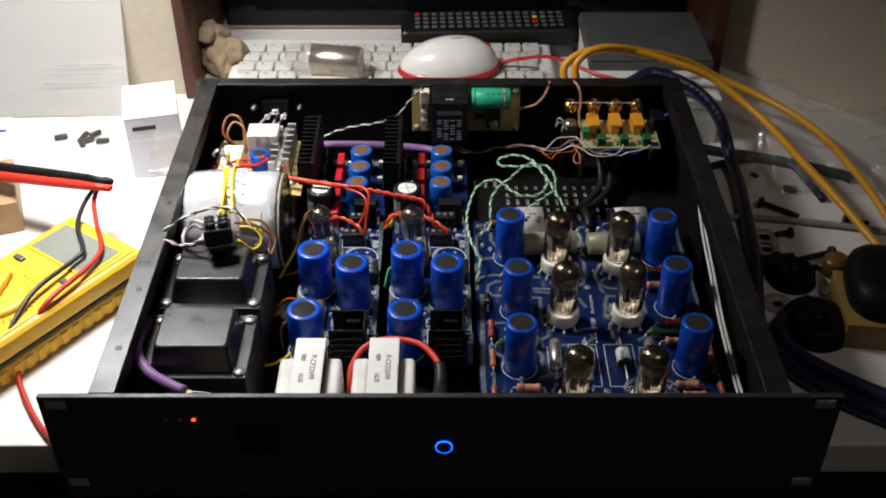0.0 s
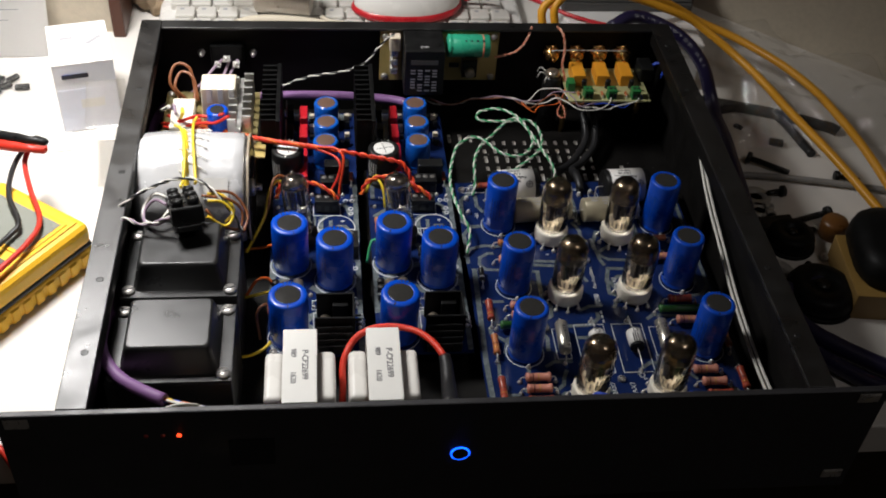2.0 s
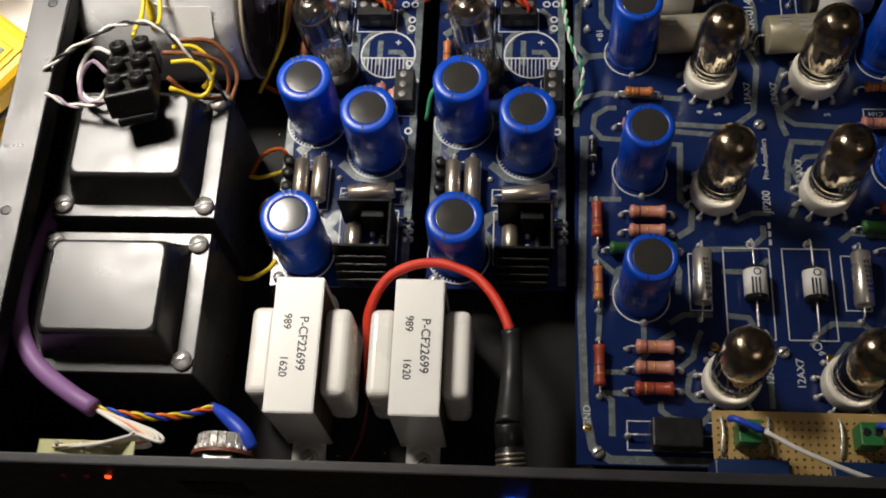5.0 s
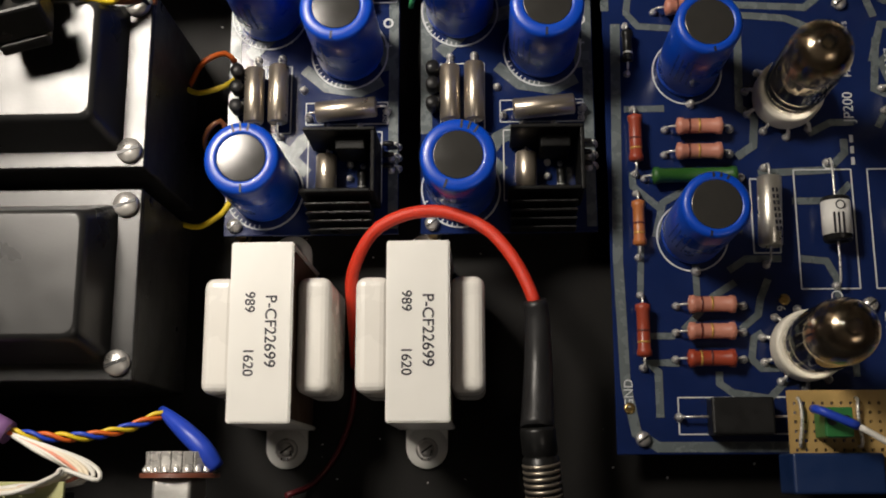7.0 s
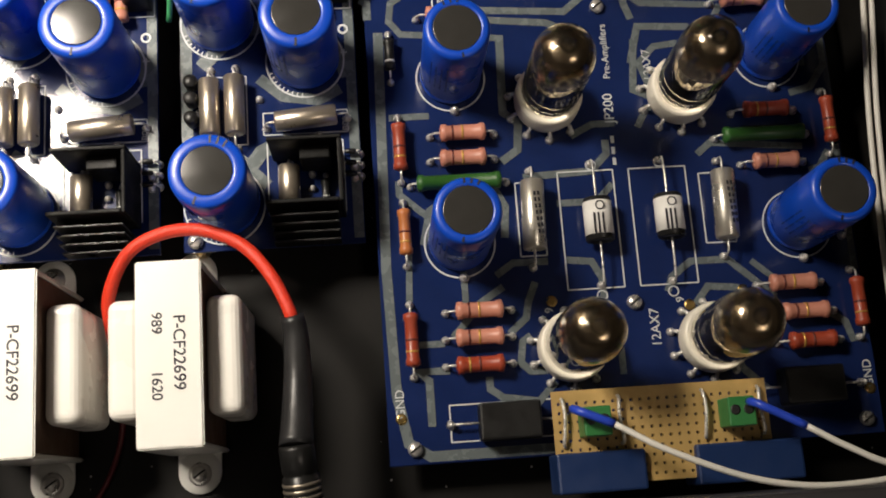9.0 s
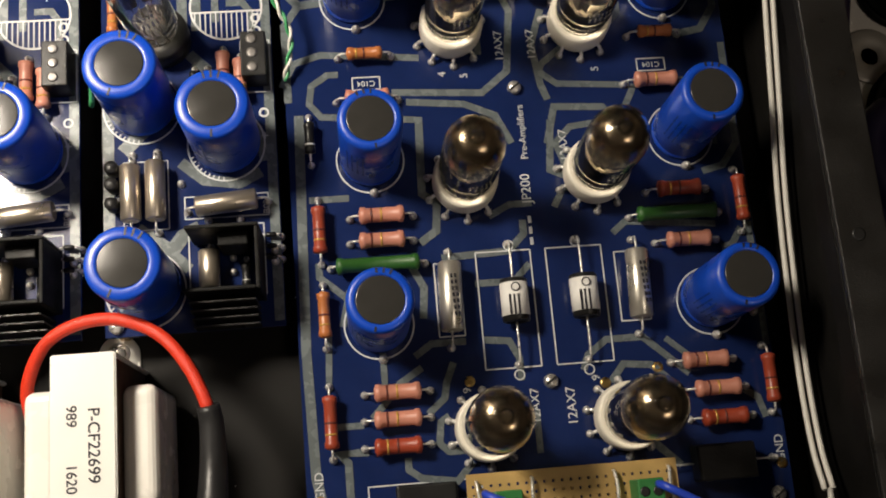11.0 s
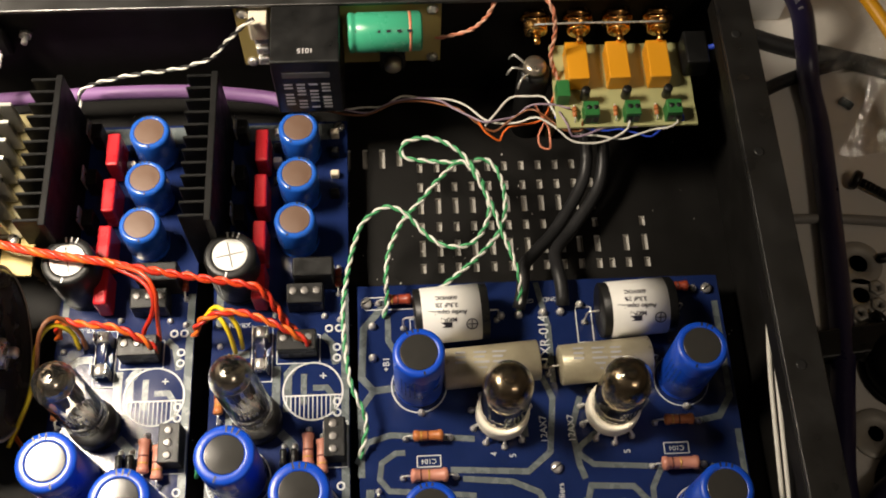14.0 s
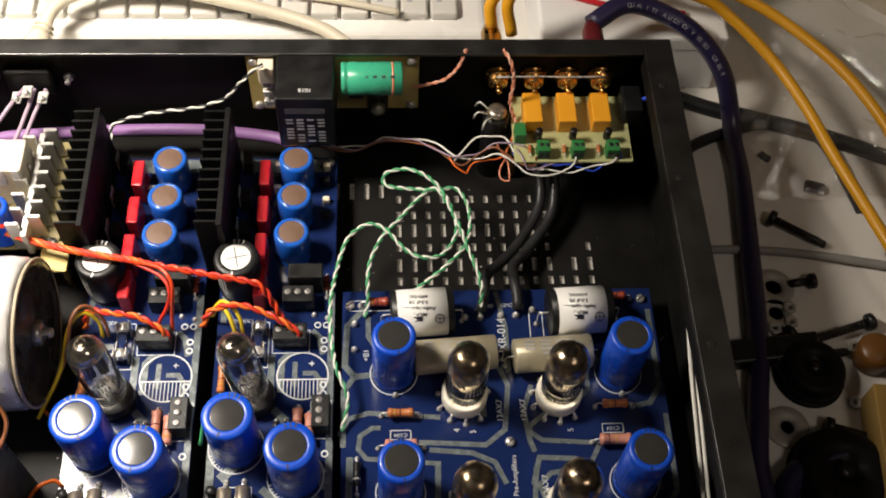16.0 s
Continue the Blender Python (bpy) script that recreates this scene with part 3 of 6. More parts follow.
def miniature_tube(x, y, z, top, label, group, lean=(0, 0), socket=True, r=10.2, clear=False):
    """A nine-pin glass tube: bulb with a drawn tip, silvered getter dome, plates between micas, pins."""
    h = top - z
    root = thing("vacuum_tube", at_mm(x, y, z, lean[0], lean[1], 25), label, "vacuum tube", group)
    prof = [(r * 0.55, 0.4), (r * 0.86, 0), (r * 0.97, 1.5), (r, 4), (r, h - 14), (r * 0.98, h - 11), (r * 0.86, h - 7), (r * 0.62, h - 4.6), (r * 0.34, h - 3.5), (1.7, h - 2.4), (1.1, h - 0.6), (0, h)]
    prof += [(0, h - 3.2), (r * 0.34 - 0.5, h - 4.2), (r * 0.62 - 0.5, h - 5.2), (r * 0.86 - 0.6, h - 7.5), (r * 0.98 - 0.6, h - 11.2), (r - 0.6, h - 14), (r - 0.6, 4), (r * 0.8, 1.4), (r * 0.5, 1.2)]
    env = part("glass_bulb", lathe(bm_new(), prof, 36), M["glass" if clear else "smoked_glass"], root, "clear glass bulb" if clear else "smoky glass bulb")
    env.visible_shadow = False
    q = r - 1.0
    cap = [(q, h - 19.5), (q, h - 14), (q * 0.98, h - 11.2), (q * 0.86, h - 7.4), (q * 0.62, h - 5.0), (q * 0.3, h - 4.0), (0, h - 3.6)]
    if clear:
        cap = cap[2:]
    part("getter_flash", lathe(bm_new(), cap, 36), M["getter_silver" if clear else "getter"], root, "silvery getter flash")
    for zz in (h - 12.5 if clear else h - 20.5,):
        t = bm_new()
        lathe(t, [(q * 0.95, zz), (q * 0.95, zz + 0.4)], 18)
        part("mica", t, M["mica"], root)
    for s in (-1, 1):
        t = bm_new()
        box(t, s * 3.3 - 2.4, s * 3.3 + 2.4, -2.4, 2.4, 18 if clear else 7, h - (13 if clear else 20.5), 0.9)
        box(t, s * 3.5 - 0.3, s * 3.5 + 0.3, -4.8, 4.8, 20 if clear else 9, h - (14 if clear else 20.5), 0.1)
        part("plate", t, M["plate"], root)
    t = bm_new()
    for k in range(9):
        a = radians(36 * k)
        rod(t, (r * 0.6 * math.cos(a), r * 0.6 * math.sin(a), -4), (r * 0.6 * math.cos(a), r * 0.6 * math.sin(a), 6), 0.5, 8)
    part("pins", t, M["dim_steel"], root)
    bm = bm_new()
    for k in range(5):
        box(bm, r - 0.02, r + 0.05, -0.3, 0.3, h * 0.3, h * 0.36, m=T(0, 0, 0, 0, 0, 240 + 11 * k))
        box(bm, r - 0.02, r + 0.05, -0.3, 0.3, h * 0.4, h * 0.44, m=T(0, 0, 0, 0, 0, 243 + 9 * k))
    part("print", bm, M["dull_grey"], root)
    return root


def tube_socket(parent, x, y, z):
    bm = bm_new()
    lathe(bm, [(9.8, 0), (11, 0.8), (11.5, 3), (11.5, 9.6), (11.1, 10.6), (10.5, 10.9), (9.6, 10.5), (3, 10.4), (2.6, 9)], 36, T(x, y, z + 1.5))
    s = part("tube_socket", bm, M["ceramic"], parent, "white ceramic socket ring")
    for k in range(9):
        a = radians(20 + 36 * k)
        t = bm_new()
        c, n = math.cos(a), math.sin(a)
        sweep(t, [(x + 9 * c, y + 9 * n, z + 3.5), (x + 12.4 * c, y + 12.4 * n, z + 3.2), (x + 13.2 * c, y + 13.2 * n, z)], 0.7, 6, 1.5)
        lathe(t, [(1.5, 0), (1.3, 1.0), (0.6, 1.9), (0, 2.0)], 10, T(x + 13.2 * c, y + 13.2 * n, z))
        part("solder_lug", t, M["solder"], s)
    return s


def screw_head(parent, x, y, z, r=3.0, name="screw", washer=True, cross=False):
    bm = bm_new()
    if washer:
        lathe(bm, [(r * 1.5, 0), (r * 1.5, 0.5), (r, 0.55)], 20, T(x, y, z))
    lathe(bm, [(r, 0.4), (r, 1.5), (r * 0.7, 2.3), (0, 2.5)], 20, T(x, y, z))
    ob = part(name, bm, M["steel"], parent)
    part("slot", box(bm_new(), -r * 0.85, r * 0.85, -0.32, 0.32, 1.6, 2.56, m=T(x, y, z, 0, 0, 35)), M["w_black"], ob)
    return ob


def pcb(name, x0, x1, y0, y1, z, material, label, corner=()):
    root = thing(name, at_mm(0, 0, 0), label, "circuit board")
    part("board", box(bm_new(), x0, x1, y0, y1, z - 1.6, z, 0.25, 1), material, root)
    for x, y in corner:
        screw_head(root, x, y, z, 2.5, washer=False)
        part("standoff", lathe(bm_new(), [(2.8, 14), (2.8, z - 1.6)], 6, T(x, y, 0)), M["brass"], root)
    return root


# ---- right board: line stage with six tubes ----
rb = pcb("preamplifier_board", 26.5, 192, 19, 263, 30, M["pcb"], "blue preamplifier circuit board with grey tracks, on brass standoffs", ((35, 24), (186, 24), (30.5, 254), (186, 256), (110, 176), (112, 68)))
TUBES = [(88, 199), (135.5, 199), (88, 140), (135, 140.5), (88.5, 53.5), (136, 53.5)]
for x, y in TUBES:
    tube_socket(rb, x, y, 30)
    miniature_tube(x, y, 42.2, 86.5, "clear glass triode tube with dark silvery top in a ceramic socket", "tubes on the preamplifier board")
for x, y in ((53, 215.5), (55.5, 152.5), (54.5, 93), (168.5, 214), (169.5, 155.5), (172, 93)):
    capacitor(x, y, 30, 71, 10.7, "grey", "bright blue electrolytic capacitor with dark grey top on the board", "capacitors on the preamplifier board", random.uniform(-30, 30), face=0.73)
for x, y in ((53, 215.5), (55.5, 152.5), (54.5, 93), (168.5, 214), (169.5, 155.5), (172, 93)):
    part("solder_joint", lathe(bm_new(), [(1.7, 30), (1.5, 31.2), (0.7, 33.0), (0, 33.4)], 12, T(x + 0.6, y - 13.2, 0)), M["solder"], rb)
for x, y, kind, n, r, a in ((58, 130, "pink", 16, 3.0, 0), (57.5, 121, "pink", 16, 3.0, 0), (36, 126, "redres", 17, 2.5, 90), (36, 96, "orange", 16, 2.3, 90),
                            (59, 68, "pink", 16, 3.0, 0), (58.5, 59, "pink", 16, 3.0, 0), (58, 50, "redres", 16, 3.0, 0), (36, 59.5, "redres", 18, 2.5, 90),
                            (166, 114, "pink", 16, 3.0, 0), (166, 71, "pink", 16, 3.0, 0), (169, 61, "pink", 16, 3.0, 0), (170, 51, "redres", 16, 3.0, 0),
                            (188, 63, "redres", 17, 2.5, 90), (165, 133, "redres", 16, 3.0, 0), (56, 191, "orange", 13, 2.4, 0), (56, 174, "pink", 16, 3.0, 0),
                            (164, 194, "orange", 13, 2.4, 0), (162, 175, "pink", 16, 3.0, 0), (45, 254, "redres", 12, 2.6, 0), (172, 256, "redres", 10, 2.4, 0),
                            (187, 128, "redres", 17, 2.5, 90), (187, 98, "orange", 16, 2.3, 90)):
    resistor(rb, x, y, 34.6, n, r, kind, a, bands=("band_dark", "band_gold") if kind == "pink" else ("band_gold", "band_dark"), lead=3.2)
for x, y in ((55.5, 112.5), (163, 124)):
    resistor(rb, x, y, 34.6, 29, 2.9, "greenres", 0, bands=(), lead=2)
resistor(rb, 34.5, 160, 34, 12, 2.0, "black_plastic", 90, bands=("white_print",), lead=3)
axial_can(rb, "film_capacitor", (80, 111, 36.5), (79, 87, 36.5), 4.0, "silver_can", 5)
axial_can(rb, "film_capacitor", (146, 111, 36.5), (145, 87, 36.5), 4.0, "silver_can", 5)
for x in (79.6, 145.6):
    t = bm_new()
    for j in range(2):
        for k in range(7):
            box(t, -0.5 + 1.3 * j, 0.3 + 1.3 * j, -7.5 + 2.2 * k, -6.1 + 2.2 * k, 4.0, 4.08, m=T(x, 99, 36.5, 0, 10, 2.4))
    part("print", t, M["ink"], rb, kind="stuff")
for p, q in (((101.5, 103.5, 36), (101.5, 88.5, 36)), ((126, 103.5, 36), (126, 88.5, 36))):
    b = axial_can(rb, "film_capacitor", p, q, 4.8, "black_plastic", 14)
    part("paper_label", lathe(bm_new(), [(4.86, 1.5), (4.86, 13)], 24, along(p, q)), M["label"], b)
    t = bm_new()
    for k in range(3):
        box(t, p[0] - 2.6 + k * 1.5, p[0] - 1.9 + k * 1.5, 90.5, 97.5, 40.8, 40.95)
    ring(t, p[0], 100, 1.4, 0.4, 40.85)
    part("print", t, M["ink"], b)
for x0, x1, lx in ((52, 84, (55, 80.5)), (133.5, 166, (137, 162))):
    p, q = (x0, 242, 42.5), (x1, 244, 42.5)
    b = axial_can(rb, "film_capacitor", p, q, 12.3, "black_plastic", 5, label="large black capacitor with a white label")
    n = x1 - x0
    part("paper_label", lathe(bm_new(), [(12.42, lx[0] - x0), (12.42, lx[1] - x0)], 40, along(p, q)), M["label"], b)
    t = bm_new()
    box(t, lx[0] + 3, lx[0] + 13, -1.2, 1.2, 12.42, 12.55, m=T(0, 243, 42.5, 44, 0, 0))
    part("maker_mark", t, M["ink"], b)
    for k, (line, a) in enumerate((("MKP-14", 33), ("Audio capacitor", 19), ("3.3uF 2%", 4), ("600VDC", -12))):
        lettering(line, 2.7, M["ink"], b, at_mm(0, 243, 42.5, a, 0, 0) @ at_mm((lx[0] + lx[1]) / 2 - 2, 0, 12.5, 0, 0, 180), bold=0.06)
    t = bm_new()
    ring(t, lx[1] - 4, 0, 2.3, 0.45, 12.45)
    box(t, lx[1] - 6.2, lx[1] - 1.8, -0.2, 0.2, 12.45, 12.55)
    box(t, lx[1] - 4.2, lx[1] - 3.8, -2.2, 2.2, 12.45, 12.55)
    part("emblem", t, M["ink"], b, at=at_mm(0, 242.7, 42.5, 42, 0, 0))
for x0, x1 in ((63.5, 105), (114, 153.5)):
    b = axial_can(rb, "paper_capacitor", (x0, 218, 40.5), (x1, 221, 40.5), 8.8, "oil", 4, label="grey paper-in-oil capacitor can")
    t = bm_new()
    for k in range(5):
        for j in range(3):
            box(t, x0 + 5 + 8 * j, x0 + 9.5 + 8 * j + (k * j) % 3, -0.45, 0.45, 8.82, 8.9, m=T(0, 219.5, 40.5, 40 - 15 * k))
    part("print", t, M["grey_print"], b, kind="stuff")
for x, y in ((66, 31), (167, 36)):
    t = bm_new()
    box(t, x - 10, x + 10, y - 6, y + 6, 31, 40, 0.8)
    b = part("box_capacitor", t, M["black_plastic"], rb)
    for s in (-1, 1):
        lb = bm_new()
        rod(lb, (x + s * 10, y, 34), (x + s * 19, y, 34), 0.4, 6)
        lathe(lb, [(1.6, 0), (1.2, 2), (0.6, 4.4), (0, 4.6)], 10, T(x + s * 19, y, 30))
        part("lead", lb, M["solder"], b)
for x, y in ((91, 246), (99, 246), (110, 247), (118, 247), (127, 250), (33, 228), (33, 243)):
    part("solder_post", lathe(bm_new(), [(1.9, 30), (1.7, 31.6), (0.8, 33.4), (0, 33.6)], 12, T(x, y, 0)), M["solder"], rb)

# ---- the two middle boards, alike, side by side ----
def supply_board(dx, turn):
    b = pcb("power_supply_board", -107 + dx, -46 + dx, 94, 352, 30, M["pcb"], "blue power supply circuit board with grey tracks beside the transformers", ((-103 + dx, 97.5), (-50 + dx, 348)))
    grp = "capacitors on the supply boards"
    for x, y in ((-93, 177.5), (-63.8, 162), (-93, 111)):
        capacitor(x + dx, y, 30, 67.5, 12.1, "grey", "blue electrolytic capacitor with wide grey top on a supply board", grp, turn + random.uniform(-25, 25))
    for x, y in ((-67.7, 335), (-67.9, 310.5), (-68.6, 287)):
        capacitor(x + dx, y, 30, 52.5, 9.3, "brown", "blue electrolytic capacitor with brown vented top on a supply board", grp, turn, face=0.74)
    capacitor(-96 + dx if dx == 0 else -26.7, 267, 30, 60, 11.5, "white", "black electrolytic capacitor with scored white top on a supply board", grp, 0)
    miniature_tube(-86 + dx, 202, 40, 87, "clear glass rectifier tube with silvery tip on a supply board", "tubes on the supply boards", lean=(-9, -3), r=9.2, clear=True)
    part("tube_socket", lathe(bm_new(), [(9.5, 30), (10.3, 31), (10.3, 38.5), (9.6, 39.5), (4, 39.5)], 28, T(-85 + dx, 201, 0)), M["black_plastic"], b)
    axial_can(b, "film_capacitor", (-96.6 + dx, 153, 36), (-96.4 + dx, 133, 36), 3.5, "foil", 3.5)
    axial_can(b, "film_capacitor", (-88 + dx, 154, 36), (-88 + dx, 133, 36), 3.5, "foil", 3.5)
    axial_can(b, "film_capacitor", (-74.5 + dx, 136.6, 36), (-53.5 + dx, 138.4, 36), 3.6, "foil", 3.5)
    # U-shaped heat sink with a power transistor inside
    t = bm_new()
    box(t, -76 + dx, -52 + dx, 124, 125.4, 31, 54, 0.4)
    box(t, -53.4 + dx, -52 + dx, 103, 124, 31, 54, 0.4)
    box(t, -77 + dx, -53.4 + dx, 103, 104.4, 31, 54, 0.4)
    h = part("heat_sink", t, M["matt_black"], b, "black U-shaped heat sink")
    for k in range(4):
        part("fin", box(bm_new(), -76 + dx, -54 + dx, 100.2 - 2.1 * k, 101.0 - 2.1 * k, 31, 49 - 3.5 * k, 0.25, 1), M["lit_fin"], h)
    axial_can(b, "film_capacitor", (-70.5 + dx, 121, 36), (-70.5 + dx, 107.5, 36), 3.6, "foil", 2.2)
    resistor(b, -58.5 + dx, 112, 33, 9, 1.6, "black_plastic", 90, bands=("white_print",), lead=2)
    for y in (108, 114, 119):
        part("solder_post", lathe(bm_new(), [(1.4, 30), (1.2, 31.2), (0.5, 32.4), (0, 32.6)], 10, T(-63 + dx, y, 0)), M["solder"], b)
    part("transistor", box(bm_new(), -66 + dx, -56 + dx, 119.3, 123.9, 33, 48, 0.5), M["matt_black"], b)
    for x, k, y in ((-63.5, "pink", 187), (-57.5, "pink", 184), (-102, "orange", 211)):
        resistor(b, x + dx, y, 34.5, 15, 2.6 if k == "pink" else 2.1, k, 90, lead=2.2)
    for x, y, w in ((-68.5, 234, 17), (-65, 256, 16)):
        t = bm_new()
        box(t, x + dx - w / 2, x + dx + w / 2, y - 4.5, y + 5, 30, 41, 0.5)
        tb = part("terminal_block", t, M["black_plastic"], b, "black screw terminal block")
        for k in range(3):
            cx = x + dx + (k - 1) * w / 3.1
            lathe(t := bm_new(), [(1.9, 0), (1.9, 0.5), (1.2, 0.7), (0, 0.5)], 14, T(cx, y + 1.2, 40.8))
            part("terminal_screw", t, M["dim_steel"], tb)
            part("wire_entry", box(bm_new(), cx - 1.6, cx + 1.6, y - 4.7, y - 4.3, 32, 37), M["w_black"], tb)
    t = bm_new()
    box(t, -56.5 + dx, -47.5 + dx, 182, 199, 30, 41, 0.5)
    tb = part("terminal_block", t, M["black_plastic"], b, "black screw terminal block")
    for k in range(3):
        lathe(t := bm_new(), [(1.9, 0), (1.9, 0.5), (1.2, 0.7), (0, 0.5)], 14, T(-52.5 + dx, 185.3 + 5.3 * k, 40.8))
        part("terminal_screw", t, M["dim_steel"], tb)
    # fuse in its clips
    fx = -84.5 + dx
    f = part("fuse", rod(bm_new(), (fx, 223, 36.5), (fx, 241, 36.5), 2.4, 16), M["glass"], b, "glass fuse in metal clips")
    t = bm_new()
    rod(t, (fx, 222, 36.5), (fx, 227, 36.5), 2.6, 16, 0.3)
    rod(t, (fx, 237, 36.5), (fx, 242, 36.5), 2.6, 16, 0.3)
    part("fuse_cap", t, M["steel"], f)
    for y in (224.5, 239.5):
        for s in (-1, 1):
            part("clip", box(bm_new(), fx + s * 3.1 - 0.3, fx + s * 3.1 + 0.3, y - 2.4, y + 2.4, 30, 40, 0.2, 1), M["steel"], f)
    # bridge, heat sink comb and film blocks at the back
    part("rectifier_bridge", box(bm_new(), -70 + dx, -52 + dx, 262, 271, 30, 47, 0.8), M["black_plastic"], b)
    hs = bm_new()
    box(hs, -104 + dx, -101 + dx, 275, 350, 30, 78, 0.4)
    comb = part("heat_sink", hs, M["matt_black"], b, "black finned heat sink")
    for k in range(12):
        y = 277 + 6.4 * k
        part("fin", box(bm_new(), -115 + dx, -104 + dx, y, y + 1.4, 31, 77.5, 0.3, 1), M["matt_black"], comb)
    for y in (329, 305, 281):
        t = bm_new()
        box(t, -88 + dx, -82 + dx, y - 8.5, y + 8.5, 31, 48, 1.0)
        part("box_capacitor", t, M["red_box"], b, "red film capacitor block")
    part("box_capacitor", box(bm_new(), -88 + dx, -82 + dx, 252, 269, 31, 46, 1.0), M["red_box"], b)
    for y in (343, 318, 297):
        t = bm_new()
        box(t, -98 + dx, -93 + dx, y - 4, y + 4, 30, 42, 0.5)
        part("transistor", t, M["black_plastic"], b)
        part("transistor_tab", box(bm_new(), -98.9 + dx, -98.1 + dx, y - 4, y + 4, 36, 46, 0.2, 1), M["steel"], b)
    for k in range(8):
        x, y = (-79 + dx, 345 - 9 * k) if k < 4 else (-52 + dx, 343 - 11 * (k - 4))
        part("small_component", box(bm_new(), x - 2, x + 2, y - 1.6, y + 1.6, 30, 34 + (k % 3) * 1.5, 0.5, 1), M["black_plastic" if k % 2 else "cream"], b)
    for y in (139, 146, 152):
        t = bm_new()
        lathe(t, [(2.3, 33), (2.4, 34), (2.4, 38.5), (2.0, 39)], 14, T(-102.5 + dx, y, 0))
        for s in (-1, 0, 1):
            rod(t, (-102.5 + dx + s * 1.2, y, 30), (-102.5 + dx + s * 1.2, y, 33), 0.3, 6)
        part("transistor", t, M["black_plastic"], b)
    for y in (118, 122, 126):
        resistor(b, -49.5 + dx, y, 32.5, 4, 0.9, "black_plastic", 0, bands=(), lead=1.2)
    resistor(b, -50.5 + dx, 266, 34, 9, 1.6, "redres", 90, lead=2)
    resistor(b, -74 + dx, 184, 33.5, 8, 1.6, "black_plastic", 90, bands=("white_print",), lead=2)
    resistor(b, -69.5 + dx, 184, 33.5, 8, 1.6, "black_plastic", 90, bands=("white_print",), lead=2)
    return b


ba = supply_board(0, 10)
bb = supply_board(68.7, -15)

# ---- transformers, toroid and chokes on the left ----
def bell_transformer(y0):
    root = thing("transformer", at_mm(-157.2, y0 + 30.5, 14), "black transformer with a domed steel cover and four slotted screws", "transformer", "transformers in the case")
    x, y = 34.6, 29.9
    part("core", box(bm_new(), -x, x, -y, y, 0, 55, 0.6), M["lamin"], root)
    part("flange", box(bm_new(), -x, x, -y, y, 55.05, 56.8, 0.5), M["bell"], root)
    t = bmesh.new()
    lv = [(27.4, 24.6, 56.9), (26.9, 24.1, 58), (24, 20, 70), (23.5, 19.4, 72.2), (22.8, 18.7, 73.3), (21.8, 17.7, 73.7)]
    rings = []
    for a, b, z in lv:
        c = 3.2
        pts = [(sx * (a - c) + c * math.cos(radians(q + k * 22.5)), sy * (b - c) + c * math.sin(radians(q + k * 22.5))) for sx, sy, q in ((1, 1, 0), (-1, 1, 90), (-1, -1, 180), (1, -1, 270)) for k in range(5)]
        rings.append([t.verts.new((px, py, z)) for px, py in pts])
    for a, b in zip(rings, rings[1:]):
        for i in range(20):
            f = t.faces.new((a[i], a[(i + 1) % 20], b[(i + 1) % 20], b[i]))
            f.smooth = True
    t.faces.new(rings[-1])
    part("cover", t, M["bell"], root, "domed black cover")
    for sx in (-29.8, 29.8):
        for sy in (-24.6, 24.6):
            lathe(bm2 := bm_new(), [(4, 56.8), (4, 58.0), (3.5, 58.8), (0, 59.0)], 20, T(sx, sy, 0))
            s = part("screw", bm2, M["steel"], root)
            part("slot", box(bm_new(), -3.5, 3.5, -0.5, 0.5, 58.2, 59.1, m=T(sx, sy, 0, 0, 0, 20)), M["w_black"], s)
    return root


bell_transformer(40.0)
bell_transformer(106.6)

tor = thing("toroidal_transformer", at_mm(-154.5, 226.5, 57.3), "large toroidal transformer wrapped in clear film, standing on its edge", "transformer")
t = bmesh.new()
prof = [(14, -35), (24, -36.5), (33, -35.5), (37.3, -31), (38.6, -20), (38.2, -6), (38.4, 0), (37.6, 12), (37.4, 24), (36.8, 30), (34.6, 31.6), (24, 30.6), (14, 29.6)]
lathe(t, [(a, z * (1.12 if z < 0 else 1.02)) for a, z in prof], 64, T(0, 0, 0, 0, 90, 0))
for v in t.verts:
    a = math.atan2(v.co.z, v.co.y)
    rr = math.hypot(v.co.y, v.co.z)
    if rr > 25:
        k = 1 + 0.012 * math.sin(a * 17 + v.co.x * 0.1) + 0.008 * math.sin(a * 31 - v.co.x * 0.3)
        v.co.y, v.co.z = v.co.y * k, v.co.z * k
part("winding", t, M["wrap"], tor, "silvery windings under wrinkled clear film")
t = bm_new()
lathe(t, [(35.6, 32.6), (35.8, 35.0), (34.6, 35.4), (33.0, 34.4), (30, 33.4), (14, 32.8), (12, 33.4), (0, 33.4)], 56, T(0, 0, 0, 0, 90, 0))
part("clamp_dish", t, M["dark_dish"], tor, "dark pressed-steel clamping dish")
part("clamp_rim", sweep(bm_new(), [Vector((34.6, 36.0 * math.cos(math.pi * k / 36), 36.0 * math.sin(math.pi * k / 36))) for k in range(73)], 0.9, 8, is_line=True), M["rim_tan"], tor)
t = bm_new()
lathe(t, [(6.5, 33.4), (6.5, 36.5), (5.5, 37.2), (0, 37.2)], 6, T(0, 0, 0, 0, 90, 0))
lathe(t, [(2.6, 37.2), (2.6, 41), (2.0, 41.8), (0, 41.8)], 16, T(0, 0, 0, 0, 90, 0))
part("clamp_bolt", t, M["steel"], tor)
part("paper_label", box(bm_new(), 6, 22, -7, 7, 38.0, 38.2, m=T(0, 0, 0, 52)), M["label"], tor)
part("bracket", box(bm_new(), -30, 30, -20, 20, -43.3, -36, 1), M["dark_steel"], tor)


